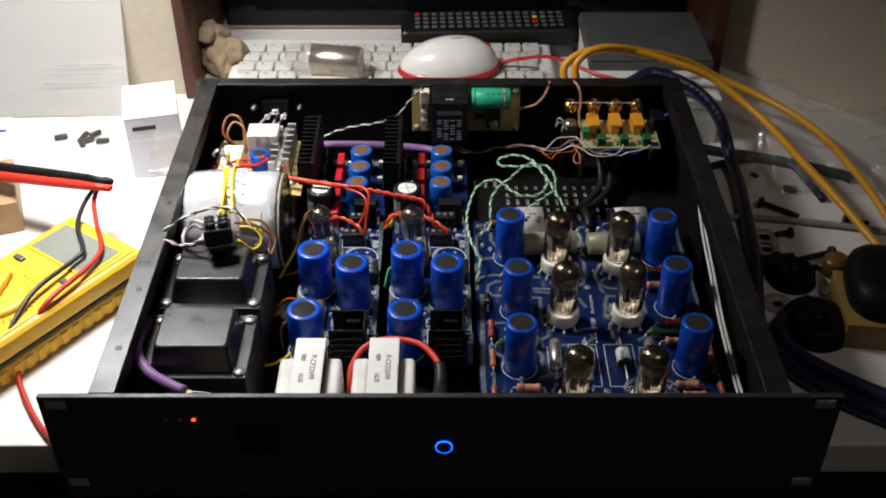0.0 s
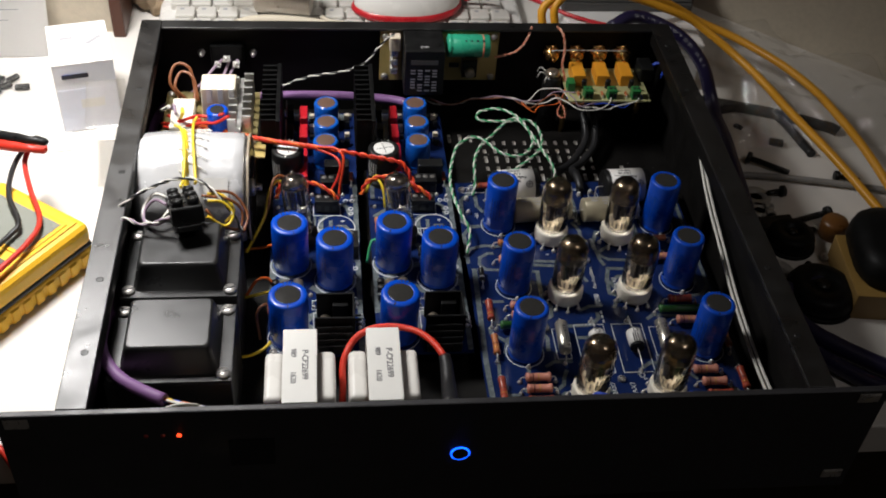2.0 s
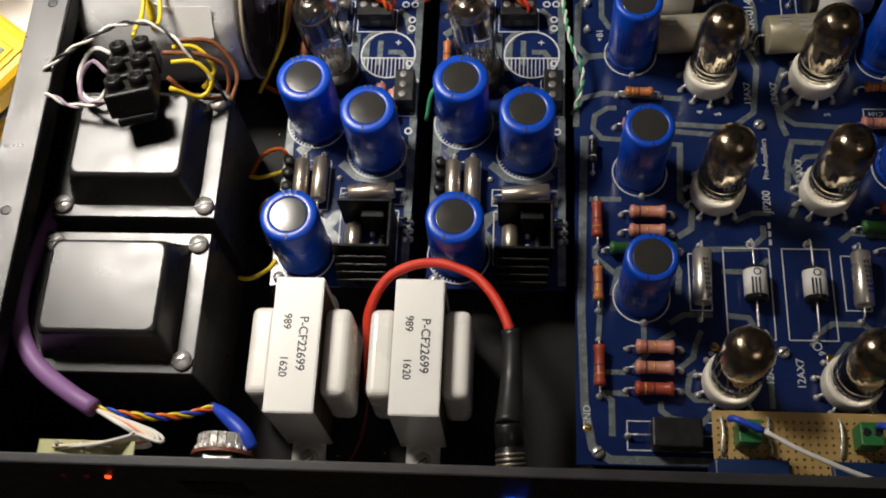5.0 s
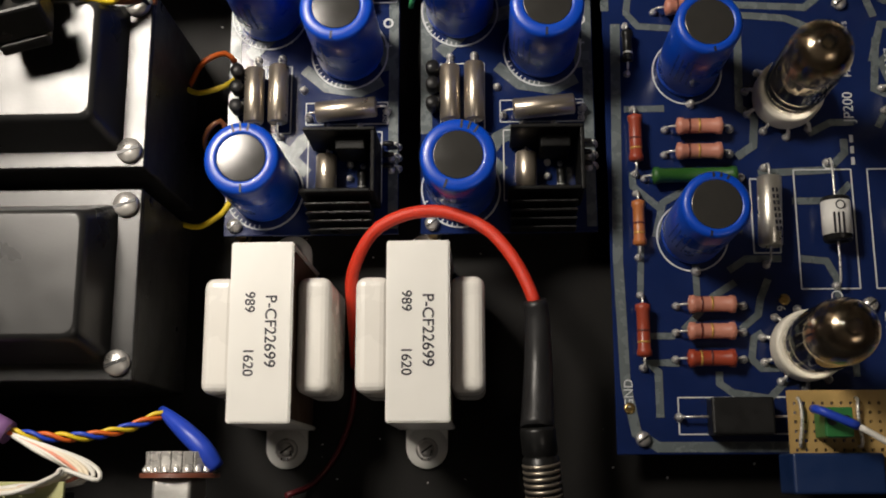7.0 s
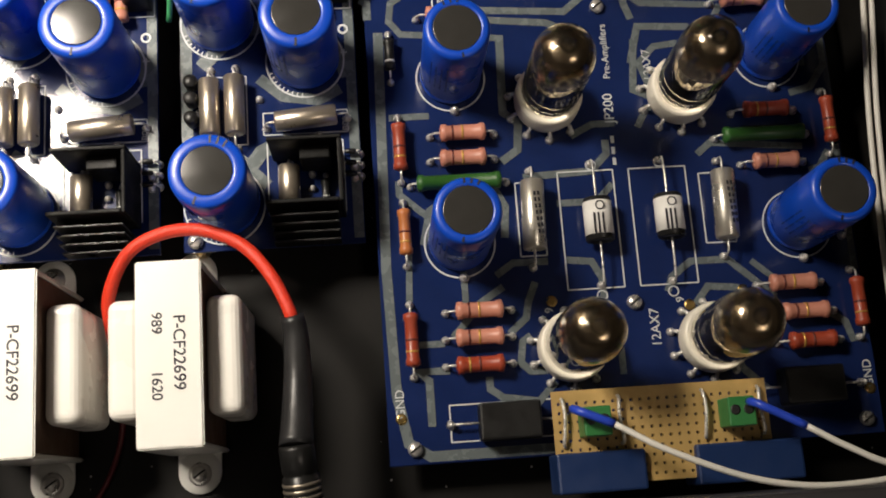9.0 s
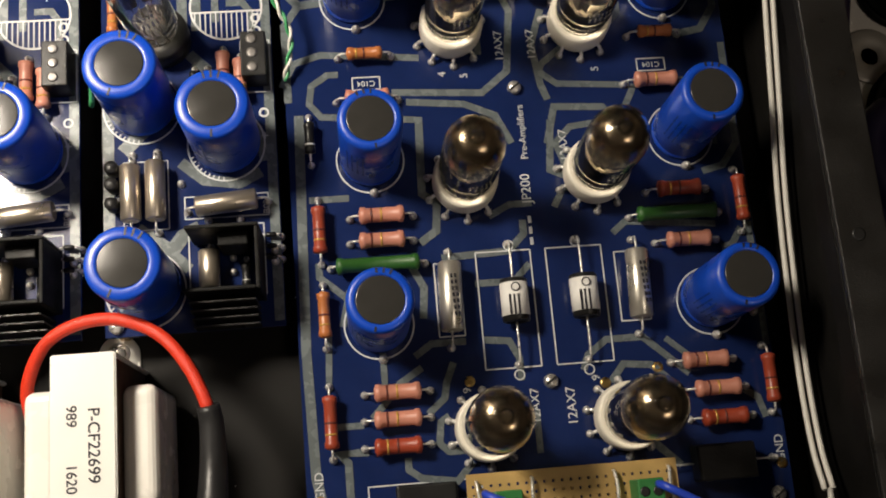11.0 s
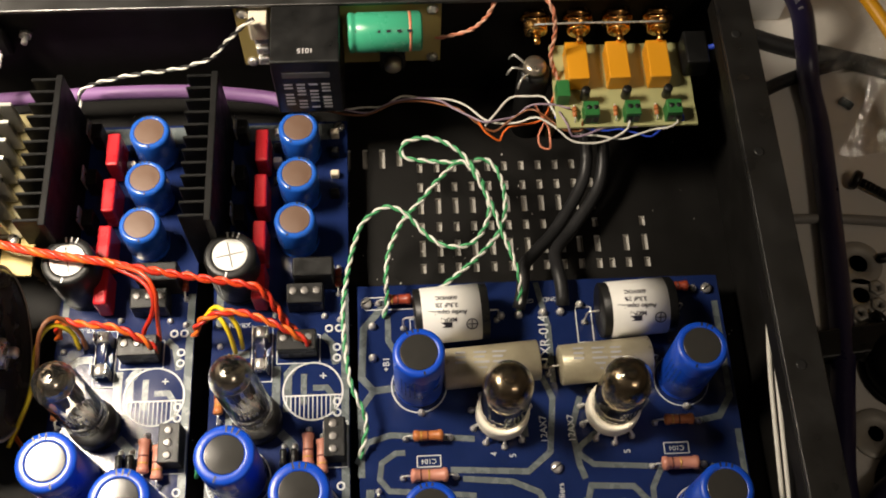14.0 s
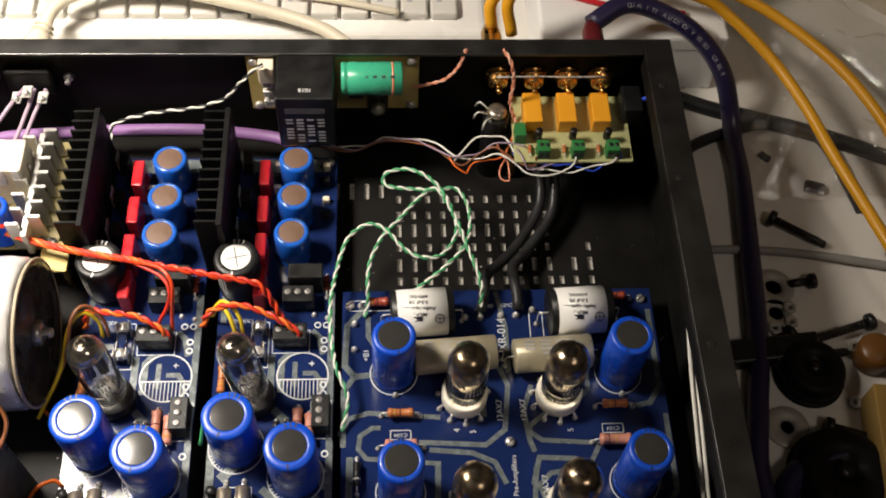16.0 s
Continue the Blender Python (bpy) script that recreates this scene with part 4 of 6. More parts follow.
def choke(xc):
    root = thing("choke", at_mm(xc, 56, 14), "white painted choke in a steel bracket with white winding covers", "choke", "white chokes at the front")
    t = bmesh.new()
    w, n, h = 9.8, 28, 51.5
    prof = [(-n, 0), (-n, h), (n, h), (n, 0), (n - 1.4, 0), (n - 1.4, h - 1.2), (1.4 - n, h - 1.2), (1.4 - n, 0)]
    a = [t.verts.new((-w, y, z)) for y, z in prof]
    b = [t.verts.new((w, y, z)) for y, z in prof]
    for k in range(8):
        t.faces.new((a[k], a[(k + 1) % 8], b[(k + 1) % 8], b[k]))
    t.faces.new(a[::-1])
    t.faces.new(b)
    bmesh.ops.recalc_face_normals(t, faces=t.faces)
    bmesh.ops.bevel(t, geom=list(t.edges), offset=0.45, segments=2, affect="EDGES")
    br = part("bracket", t, M["white_paint"], root, "white painted steel bracket")
    for s in (-1, 1):
        t = bm_new()
        lathe(t, [(7.2, 0), (7.2, 1.5), (2.0, 1.52)], 24, T(0, s * 34, 0))
        box(t, -7.2, 7.2, *sorted((s * 27.2, s * 34)), 0, 1.42, 0.3, 1)
        part("foot", t, M["white_paint"], br)
        screw_head(br, 0, s * 34.6, 1.6, 2.6)
    part("core", box(bm_new(), -9.2, 9.2, -26.4, 26.4, 3, 50, 0.3), M["brown_tape"], root)
    for s in (-1, 1):
        t = bm_new()
        box(t, *sorted((s * 9.4, s * 20.5)), -18.5, 18.5, 6, 43, 3.2, 4)
        part("winding_cover", t, M["bobbin"], root, "glossy white winding cover")
    for txt, sz, px, py in (("P-CF22699", 5.0, 3.0, 0), ("989", 4.4, -3.6, 9), ("1620", 4.4, -3.6, -9.5)):
        lettering(txt, sz, M["ink"], br, at_mm(px, py, h + 0.06, 0, 0, -90), bold=0.06)
    return root


choke(-85.4)
choke(-36.9)

# ---- tracks, silkscreen and lettering of the right board ----
TR = [(3.2, [(40, 255), (29, 242), (28, 219), (33, 213), (43, 214)]), (2.6, [(25.5, 181), (30, 190), (40, 193), (76, 190)]), (2.4, [(46, 185), (42, 185), (36, 181), (35, 174), (39, 169), (73, 166)]),
      (2.6, [(65, 177), (98, 175), (108, 183), (111, 207), (107, 217)]), (2.6, [(70, 173), (91, 171), (102, 166), (107, 155)]), (2.6, [(123, 207), (118, 193), (120, 177), (122, 171)]),
      (2.4, [(130, 192), (121, 185), (120, 182), (126, 177), (153, 175)]), (2.6, [(120, 154), (124, 168), (142, 167), (149, 159)]), (2.4, [(126, 145), (123, 154), (129, 160), (138, 161)]),
      (3.4, [(31, 170), (29, 85), (30, 42), (33, 26), (40, 21.4), (83, 21.4)]), (2.4, [(33, 138), (47, 138)]), (2.4, [(35, 115), (35, 110), (44, 102)]),
      (2.8, [(74, 167), (73, 138), (78, 134), (77, 124), (71, 120)]), (2.6, [(67, 112), (71, 104), (70, 93)]), (2.6, [(78, 114), (102, 115), (108, 121), (108, 126)]), (2.4, [(89, 104), (103, 104), (109, 110)]),
      (2.4, [(90, 84), (99, 83), (102, 77), (102, 69)]), (2.6, [(122, 163), (120, 144), (126, 141)]), (2.4, [(120, 130), (124, 137), (130, 138)]), (2.4, [(124, 71), (126, 76), (133, 81), (146, 81), (161, 67)])]
TR2 = [(2.2, [(154, 80), (163, 72), (168, 71)]), (2.4, [(178, 120), (145, 123), (140, 119)]), (2.4, [(187, 118), (183, 112), (179, 111)]), (2.2, [(37, 90), (36, 71)]), (2.2, [(36, 58), (47, 58)]),
       (2.6, [(41, 31), (41, 46), (38, 49), (48, 49)]), (2.2, [(55, 82), (55, 71)]), (2.4, [(50, 60), (54, 64), (60, 71), (68, 76)]), (2.4, [(69, 60), (75, 65), (76, 70), (79, 77)]),
       (2.4, [(76, 59), (73, 57), (72, 50), (75, 47), (82, 47)]), (2.4, [(61, 46), (61, 42), (65, 39), (77, 37), (83, 43)]), (2.4, [(133, 66), (138, 72), (148, 71), (154, 65)]),
       (2.8, [(33, 213), (27.5, 205), (27.5, 175)]), (2.6, [(44, 229), (40, 236), (40, 248)]), (2.6, [(108, 262), (112, 240), (112, 214)]), (2.6, [(150, 230), (157, 236), (157, 250)]),
       (2.8, [(189, 250), (189, 205), (183, 196), (172, 194)]), (2.6, [(190, 190), (190, 150), (184, 142), (176, 140)]), (2.4, [(155, 175), (150, 166), (150, 148)]), (2.4, [(176, 175), (182, 168), (182, 150)]),
       (2.4, [(190, 120), (190, 75)]), (2.4, [(178, 61), (184, 57), (186, 50)]), (2.6, [(154, 36), (146, 44), (146, 62)]), (2.4, [(60, 105), (52, 108), (45, 104), (42, 92)]), (2.4, [(66, 80), (72, 84), (84, 84)]),
       (2.4, [(98, 190), (98, 205), (92, 212)]), (2.4, [(146, 198), (152, 204), (152, 214)]), (2.4, [(96, 128), (104, 132), (112, 132)]), (2.2, [(100, 62), (106, 58), (106, 44)])]
t = bm_new()
for w, pts in TR + TR2:
    strip(t, pts, w, 30.0, 0.10)
part("copper_track", t, M["trace"], rb, "grey-blue tracks", kind="stuff")
t = bm_new()
for x, y in ((53, 215.5), (55.5, 152.5), (54.5, 93), (168.5, 214), (169.5, 155.5), (172, 93)):
    ring(t, x, y - 1.0, 12.0, 0.5, 30.12)
for r in ((90, 73.5, 109.5, 115), (115, 73.5, 135, 115), (75, 86, 84, 112), (139.5, 87, 150, 112), (47, 25.5, 85, 37.5), (51, 178.6, 61, 183.4), (157, 180.2, 167.5, 185), (30, 251, 55, 257), (50, 232, 56, 246), (125, 232, 132, 249)):
    rect(t, *r, 0.45, 30.12)
for x, y in ((102, 117), (126, 117), (126, 71), (101.5, 71)):
    ring(t, x, y, 1.7, 0.4, 30.14, n=16)
part("silkscreen", t, M["silk"], rb, "white printed outlines", kind="stuff")
for txt, sz, x, y, a in (("+B1", 4.2, 39, 225, 90), ("XR-014", 6.2, 110, 236, 90), ("12AX7", 4.2, 106, 193, 90), ("12AX7", 4.2, 118, 193, 90), ("Pre-Amplifiers", 3.6, 111.3, 159, 90), ("JP200", 4.9, 110.6, 137.5, 90),
                         ("12AX7", 4.2, 126, 153, 90), ("GND", 4.2, 31, 39, 90), ("12AX7", 4.6, 118.5, 59, 90), ("12AX7", 4.2, 106, 60, 90), ("GND", 4.2, 189, 39, 90), ("C104", 3.0, 56, 181, 180), ("C104", 3.0, 162.3, 182.6, 180),
                         ("4", 4.0, 84, 183, 90), ("5", 4.0, 92, 182, 90), ("5", 4.0, 141, 182, 90), ("9", 4.0, 128, 68, 90), ("9", 4.0, 83, 67, 90), ("GND", 3.0, 103, 253, 180), ("GND", 3.0, 114, 253.5, 180)):
    lettering(txt, sz, M["silk"], rb, at_mm(x, y, 30.2, 0, 0, a))
t = bm_new()
for y in (118, 122, 126):
    box(t, 110.0, 111.2, y - 1.3, y + 1.3, 30.1, 30.2)
part("maker_mark", t, M["silk"], rb)
t = bm_new()
for x, y in ((31, 34), (189, 34), (84, 70), (150, 70), (131, 66)):
    lathe(t, [(1.9, 30.05), (1.9, 30.25), (1.0, 30.25), (0, 30.2)], 16, T(x, y, 0))
part("pad", t, M["brass"], rb, kind="stuff")

# ---- tracks and silkscreen of the two middle boards ----
for b, dx in ((ba, 0), (bb, 68.7)):
    t = bm_new()
    for w, pts in ((3.4, [(-48, 262), (-48, 96)]), (9, [(-98, 346), (-52, 346)]), (4.0, [(-105, 130), (-105, 180)]), (5.0, [(-100, 160), (-88, 172), (-74, 176)]), (4.0, [(-80, 155), (-72, 148), (-60, 146), (-52, 150)]), (6, [(-96, 131), (-84, 122)]), (4, [(-84, 122), (-78, 116)]),
                   (3.6, [(-73, 205), (-73, 222), (-69, 227)]), (2.6, [(-62, 215.5), (-56, 215.5), (-53, 211), (-53, 203)]), (2.6, [(-66, 222), (-66, 208)]), (3.2, [(-104, 190), (-98, 196), (-98, 206)]), (4, [(-76, 196), (-70, 190), (-70, 178)]),
                   (4, [(-56, 170), (-52, 164), (-50, 154)]), (3.4, [(-104, 225), (-96, 232), (-90, 232)]), (3.6, [(-78, 208), (-78, 226)]), (3, [(-58, 240), (-54, 236), (-52, 226)]), (3, [(-104, 245), (-104, 262)]), (5, [(-86, 120), (-80, 128), (-74, 131)])):
        strip(t, [(x + dx, y) for x, y in pts], w, 30.0, 0.10)
    part("copper_track", t, M["trace"], b, "grey-blue tracks", kind="stuff")
    t = bm_new()
    ring(t, -62 + dx, 214, 13, 0.7, 30.12)
    strip(t, [(-74.8 + dx, 212), (-49.2 + dx, 212)], 0.6, 30.13)
    for k in range(13):
        x = -11.4 + 1.9 * k
        strip(t, [(-62 + dx + x, 211.7), (-62 + dx + x, 214 - math.sqrt(169 - x * x) + 0.4)], 0.4, 30.13)
    for x, y in ((-93, 177.5), (-63.8, 162), (-93, 111)):
        ring(t, x + dx, y - 1.2, 13.6, 0.55, 30.12)
        for k in range(9):
            a = radians(200 + 8 * k)
            strip(t, [(x + dx + 12.2 * math.cos(a), y - 1.2 + 12.2 * math.sin(a)), (x + dx + 13.6 * math.cos(a), y - 1.2 + 13.6 * math.sin(a))], 0.4, 30.13)
    for r in ((-100, 131, -84.5, 156), (-79, 134, -50, 142), (-78, 105.5, -52, 131), (-89, 219, -80, 245), (-78, 227, -59, 240), (-57.5, 180, -47, 200)):
        rect(t, r[0] + dx, r[1], r[2] + dx, r[3], 0.4, 30.12)
    for x, y in ((-51.5, 204), (-51.5, 209), (-51.5, 229), (-51.5, 234), (-55, 243), (-50.5, 243), (-55, 168), (-50, 172)):
        ring(t, x + dx, y, 1.5, 0.7, 30.14, n=16)
    part("silkscreen", t, M["silk"], b, "white printed outlines", kind="stuff")
    for txt, sz, x, y, a in (("+", 6, -57.5, 220.5, 0), ("XR-003", 3.2, -95, 246, 180), ("B02", 3.4, -50.5, 137, 90), ("+", 5, -50, 163, 0)):
        lettering(txt, sz, M["silk"], b, at_mm(x + dx, y, 30.25, 0, 0, a))
    t = bm_new()
    for x, y in ((-96.5, 158.5), (-88, 159), (-80, 147), (-60, 133), (-71, 133), (-99, 124), (-48.5, 121), (-48.5, 117), (-101, 143), (-101, 147), (-50, 247), (-57, 249), (-103, 236), (-79, 250)):
        lathe(t, [(1.5, 30), (1.3, 31), (0.6, 32.2), (0, 32.4)], 10, T(x + dx, y, 0))
    part("solder_joint", t, M["solder"], b, kind="stuff")

# ---- wires inside the case ----
def cable(name, pts, r, material, label, seg=10, step=3.0, group="", category="cable"):
    return solid(name, sweep(bm_new(), pts, r, seg, step), M[material], Matrix.Identity(4), label, category, group)


def twisted(name, pts, r, mats, label, pitch=9.0, group="twisted wires in the case"):
    root = thing(name, Matrix.Identity(4), label, "twisted wires", group)
    for line, m in zip(strands(pts, r * 1.02, pitch, len(mats)), mats):
        part("strand", sweep(bm_new(), line, r, 7, is_line=True), M[m], root)
    return root


twisted("twisted_wire", [(27, 183, 32), (30, 197, 40), (24, 212, 46), (21, 238, 44), (22, 258, 44), (28, 283, 46), (35, 291, 48), (42, 293, 50), (50, 289, 50), (58, 280, 48), (67, 274, 47), (79, 275, 47), (87, 287, 48),
                         (86, 301, 50), (77, 317, 53), (64, 327, 52), (51, 328, 48), (49, 322, 46), (57, 319, 46), (77, 316, 48), (88, 317, 48), (94, 307, 48), (95, 292, 48), (91, 279, 48), (79, 266, 47), (63, 254, 44), (56, 250, 38), (54, 246, 31)],
        0.62, ("w_green", "w_white"), "green and white twisted signal wire looping over the vents", 10.5)
twisted("twisted_wire", [(99, 247, 32), (99, 258, 46), (93, 278, 49), (87, 296, 51), (77, 314, 52), (65, 306, 50), (58, 298, 48), (48, 287, 47), (41.5, 272, 46), (40, 260, 44), (40, 252, 36), (38, 247, 31)],
        0.62, ("w_green", "w_white"), "green and white twisted signal wire to the input terminals", 10.5)
twisted("twisted_wire", [(-176, 284, 58), (-164, 286, 64), (-152, 283, 67), (-137, 277, 67), (-118, 271, 66), (-100, 267, 65), (-79, 263.5, 64), (-66, 260, 63.5)], 1.0, ("w_scarlet", "w_red", "w_scarlet", "w_orange"), "red and orange heater wires twisted in one bundle", 17)
twisted("twisted_wire", [(-69, 261, 64), (-55, 258.5, 63), (-39, 256, 61), (-25, 254, 59.5), (-14.4, 252, 57), (-8.4, 247, 49), (-4, 242, 41), (1, 238.5, 35)], 1.0, ("w_scarlet", "w_red"), "pair of red heater wires dropping to a terminal block", 14)
cable("red_wire", [(-74, 261.5, 65), (-62, 256, 68), (-56.5, 249, 66), (-57, 244.5, 57), (-59, 242.5, 45), (-60, 238.5, 35)], 1.0, "w_scarlet", "red heater wire dropping to a terminal block", 8, 2, "heater wires", "wire")
cable("red_wire", [(-76, 262, 63), (-63, 255, 62), (-58.5, 248, 59), (-61, 244.5, 49), (-66, 241, 40), (-67, 238.5, 35)], 1.0, "w_red", "dark red heater wire dropping to a terminal block", 8, 2, "heater wires", "wire")
twisted("twisted_wire", [(-44, 238, 40), (-39, 241, 50), (-25, 243.5, 52), (-10, 239, 50), (4, 233, 43), (6, 231, 36)], 0.95, ("w_orange", "w_red"), "orange and red twisted wires into a terminal block", 13)
twisted("twisted_wire", [(-104, 240, 36), (-100, 243, 48), (-89, 241, 50), (-75, 239, 49), (-63, 234, 43), (-61, 231, 36)], 0.95, ("w_orange", "w_red"), "orange and red twisted wires into a terminal block", 13)
twisted("twisted_wire", [(-103, 352, 46), (-101, 361, 50), (-80, 362, 58), (-54, 362, 63), (-37, 362, 71), (-31, 362, 79), (-21, 362, 92), (-14.5, 365, 95)], 0.6, ("w_white", "w_black"), "white and black twisted wire to the standby board", 12)
twisted("twisted_wire", [(66, 369, 72), (74, 369, 74), (83, 370, 77), (90, 371, 86), (94, 374, 97)], 0.55, ("w_pink", "w_salmon"), "salmon twisted wire at the rear panel", 9)
twisted("twisted_wire", [(114, 373, 98), (118, 366, 95), (120, 362, 84), (119, 358, 72), (122, 354, 62), (124, 350, 60), (123, 345, 62)], 0.6, ("w_pink", "w_salmon"), "salmon twisted wire over the input board", 10)
for pts, m in (([(-6, 357, 36), (12, 350, 44), (33, 352, 38), (56, 356, 42), (74, 346, 50), (87, 333, 53), (102, 338, 55), (121, 339, 60), (127, 335, 62)], "w_lilac"),
               ([(-6, 356, 37), (14, 347, 46), (35, 350, 40), (58, 354, 43), (78, 343, 50), (92, 331, 50), (108, 339, 57), (118, 331, 57), (131, 325, 58), (133, 329, 63)], "w_brown"),
               ([(-7, 357, 38), (10, 352, 43), (30, 354, 36), (60, 357, 41), (80, 346, 48), (96, 334, 52), (112, 334, 57), (128, 321, 55), (148, 321, 56), (154, 329, 63)], "w_white"),
               ([(88, 333, 52), (100, 343, 58), (114, 343, 60), (124, 328, 57), (140, 323, 54), (158, 324, 57), (172, 326, 58), (176, 330, 63)], "w_white"),
               ([(120, 333, 58), (136, 326, 57), (150, 324, 58), (165, 323, 56), (176, 327, 58), (178, 331, 63)], "w_blue"),
               ([(122, 334, 61), (128, 323, 58), (142, 327, 58), (158, 326, 59)], "w_lilac"),
               ([(112, 341, 56), (118, 330, 50), (117, 322, 47), (113, 331, 47), (121, 345, 60)], "w_pink"),
               ([(85, 336, 52), (94, 327, 49), (100, 333, 50), (114, 337, 53), (120, 342, 60)], "w_orange")):
    base = smooth_path(pts, 9.0)
    pts = [p + Vector((noise.noise(p * 0.11 + Vector((len(pts), i, 0))), noise.noise(p * 0.13 + Vector((7, len(m), i))), noise.noise(p * 0.12))) * (3.2 if 0 < i < len(base) - 1 else 0) for i, p in enumerate(base)]
    cable("signal_wire", pts, 0.52, m, "thin coloured signal wire drooping to the input board", 7, 2.5, "signal wires at the input board", "wire")
cable("violet_cable", [(-205, 230, 24), (-200, 352, 26), (-175, 366, 30), (-118, 366, 37), (-60, 367, 37), (-18, 363, 36), (-4, 358, 36)], 3.4, "violet", "violet multicore cable along the rear panel", 14)
cable("shielded_cable", [(136, 352, 52), (137, 342, 40), (137, 319, 28), (122, 293, 26), (109, 277, 30), (103, 268, 36), (101, 255, 36), (99, 248, 33)], 3.0, "shrink", "black shielded cable between input board and preamplifier", 12, group="shielded cables")
cable("shielded_cable", [(145, 352, 52), (146, 341, 40), (144, 315, 28), (130, 293, 26), (119, 278, 30), (118, 266, 36), (119, 256, 36), (119, 249, 33)], 3.0, "shrink", "black shielded cable between input board and preamplifier", 12, group="shielded cables")
for o, p in ((0, 0), (2.2, 1.6)):
    cable("white_wire", [(200.5 - o, 262 - 14 * p, 77 - p), (200 - o, 241 - 4 * p, 76 - p), (199.5 - o, 205, 64 - p), (199 - o, 160, 54 - p), (198.5 - o, 120, 46 - p), (198 - o, 70, 42 - p), (197.5 - o, 40, 44 - p), (197 - o, 24, 50 - p)],
          1.0, "w_white", "white wire running along the inner side wall", 8, group="white wires", category="wire")
violet = thing("violet_cable", Matrix.Identity(4), "violet multicore cable fanning out at the front panel", "cable")
part("jacket", sweep(bm_new(), [(-201, 150, 36), (-200, 100, 58), (-197.5, 72, 71), (-191.5, 54, 75), (-182, 41, 75), (-168, 31, 75), (-157, 25, 75)], 3.6, 14), M["violet"], violet)
for line, m in zip(strands([(-158, 25.5, 75), (-147, 24, 72), (-135, 24.5, 67), (-125, 27.5, 61), (-116.5, 32, 56)], 1.0, 14, 3), ("w_orange", "w_blue", "w_yellow")):
    part("strand", sweep(bm_new(), line, 0.7, 7, is_line=True), M[m], violet)
for k, (e, m) in enumerate((((-163, 7.5, 85), "w_white"), ((-158, 8.5, 85), "w_white"), ((-148, 9, 85), "w_pink"), ((-153, 8, 85), "cream"), ((-166, 8, 85), "cream"), ((-144, 8.5, 85), "w_white"), ((-160, 7.8, 86), "w_white"))):
    part("strand", sweep(bm_new(), [(-157, 25, 75), (-147 + 2.5 * k, 19.5 - 0.5 * k, 77), (-138 + 1.8 * k, 15 - 0.6 * k, 76 + k), (-133 - 0.8 * k, 11.5 + 0.5 * k, 76 + k), (-138, 9.8 + 0.5 * k, 79 + k), (-147, 10 - 0.3 * k, 85 + k), e], 0.7, 7, 2), M[m], violet)
sleeve = thing("red_sleeved_cable", Matrix.Identity(4), "red braided cable arching over the chokes into black heat-shrink", "cable")
part("braid", sweep(bm_new(), [(-61.5, 50, 17), (-61, 58, 26), (-60.6, 67, 36), (-60, 78, 43), (-53, 90, 49), (-42, 95.5, 52), (-29, 96, 53), (-16, 90, 55), (-7.5, 80, 57), (-2.5, 70, 58), (-0.5, 64, 58)], 2.1, 12), M["red_braid"], sleeve)
part("core_wire", sweep(bm_new(), [(-61.5, 51, 17.5), (-63, 34, 15.6), (-68, 20, 15.4), (-76, 10, 15.6), (-84, 6, 22)], 1.0, 8), M["dark_red"], sleeve, "thin dark red wire")
part("heat_shrink", sweep(bm_new(), [(-0.8, 66, 58.5), (0, 60, 57), (0, 48, 56), (-0.5, 36, 58), (-1, 26, 61)], 3.6, 14, 2, taper=lambda u: 1 + 0.45 * u), M["shrink"], sleeve)
t = bm_new()
lathe(t, [(5, 0), (5.4, 1), (5.4, 8), (5.0, 8.4), (5.0, 9.2), (5.6, 9.6), (5.6, 23)], 24, along((-1, 27, 61), (1.2, 3.6, 56.6)))
cn = part("connector", t, M["black_plastic"], sleeve)
for k in range(6):
    part("thread", lathe(bm_new(), [(5.7, 11 + k * 1.9), (5.9, 11.5 + k * 1.9), (5.7, 12 + k * 1.9)], 24, along((-1, 27, 61), (1.2, 3.6, 56.6))), M["foil"], cn)
# wires between the transformers and the middle boards
for pts, m in (([(-124, 150, 26), (-117, 146, 32), (-108, 148, 33), (-104, 152, 31)], "w_yellow"), ([(-123, 152, 24), (-115, 156, 36), (-108, 160, 34), (-105, 158, 31)], "w_orange"), ([(-124, 100, 24), (-116, 98, 28), (-108, 102, 30), (-105, 106, 31)], "w_yellow"),
               ([(-112, 118, 20), (-114, 128, 34), (-108, 134, 36), (-106, 128, 31)], "w_brown"), ([(-124, 196, 24), (-112, 214, 40), (-108, 232, 50), (-102, 240, 52), (-96, 240, 44), (-95, 236, 34)], "w_yellow"), ([(-123, 200, 22), (-110, 218, 42), (-106, 236, 54), (-100, 243, 54), (-93, 240, 44), (-92, 236, 34)], "w_brown"),
               ([(-40, 246, 36), (-36, 245, 48), (-31, 241, 50), (-28, 236, 44), (-27, 232, 33)], "w_yellow"), ([(-42, 246, 36), (-33, 247, 50), (-25, 240, 46), (-24, 234, 33)], "w_yellow"), ([(-125, 204, 20), (-112, 190, 34), (-104, 186, 40), (-101, 190, 31)], "w_orange"), ([(-42, 178, 30), (-38, 187, 42), (-30, 188, 36), (-28, 186, 31)], "w_green")):
    cable("lead_wire", pts, 1.0, m, "insulated lead wire between transformer and board", 8, 2.5, "lead wires", "wire")

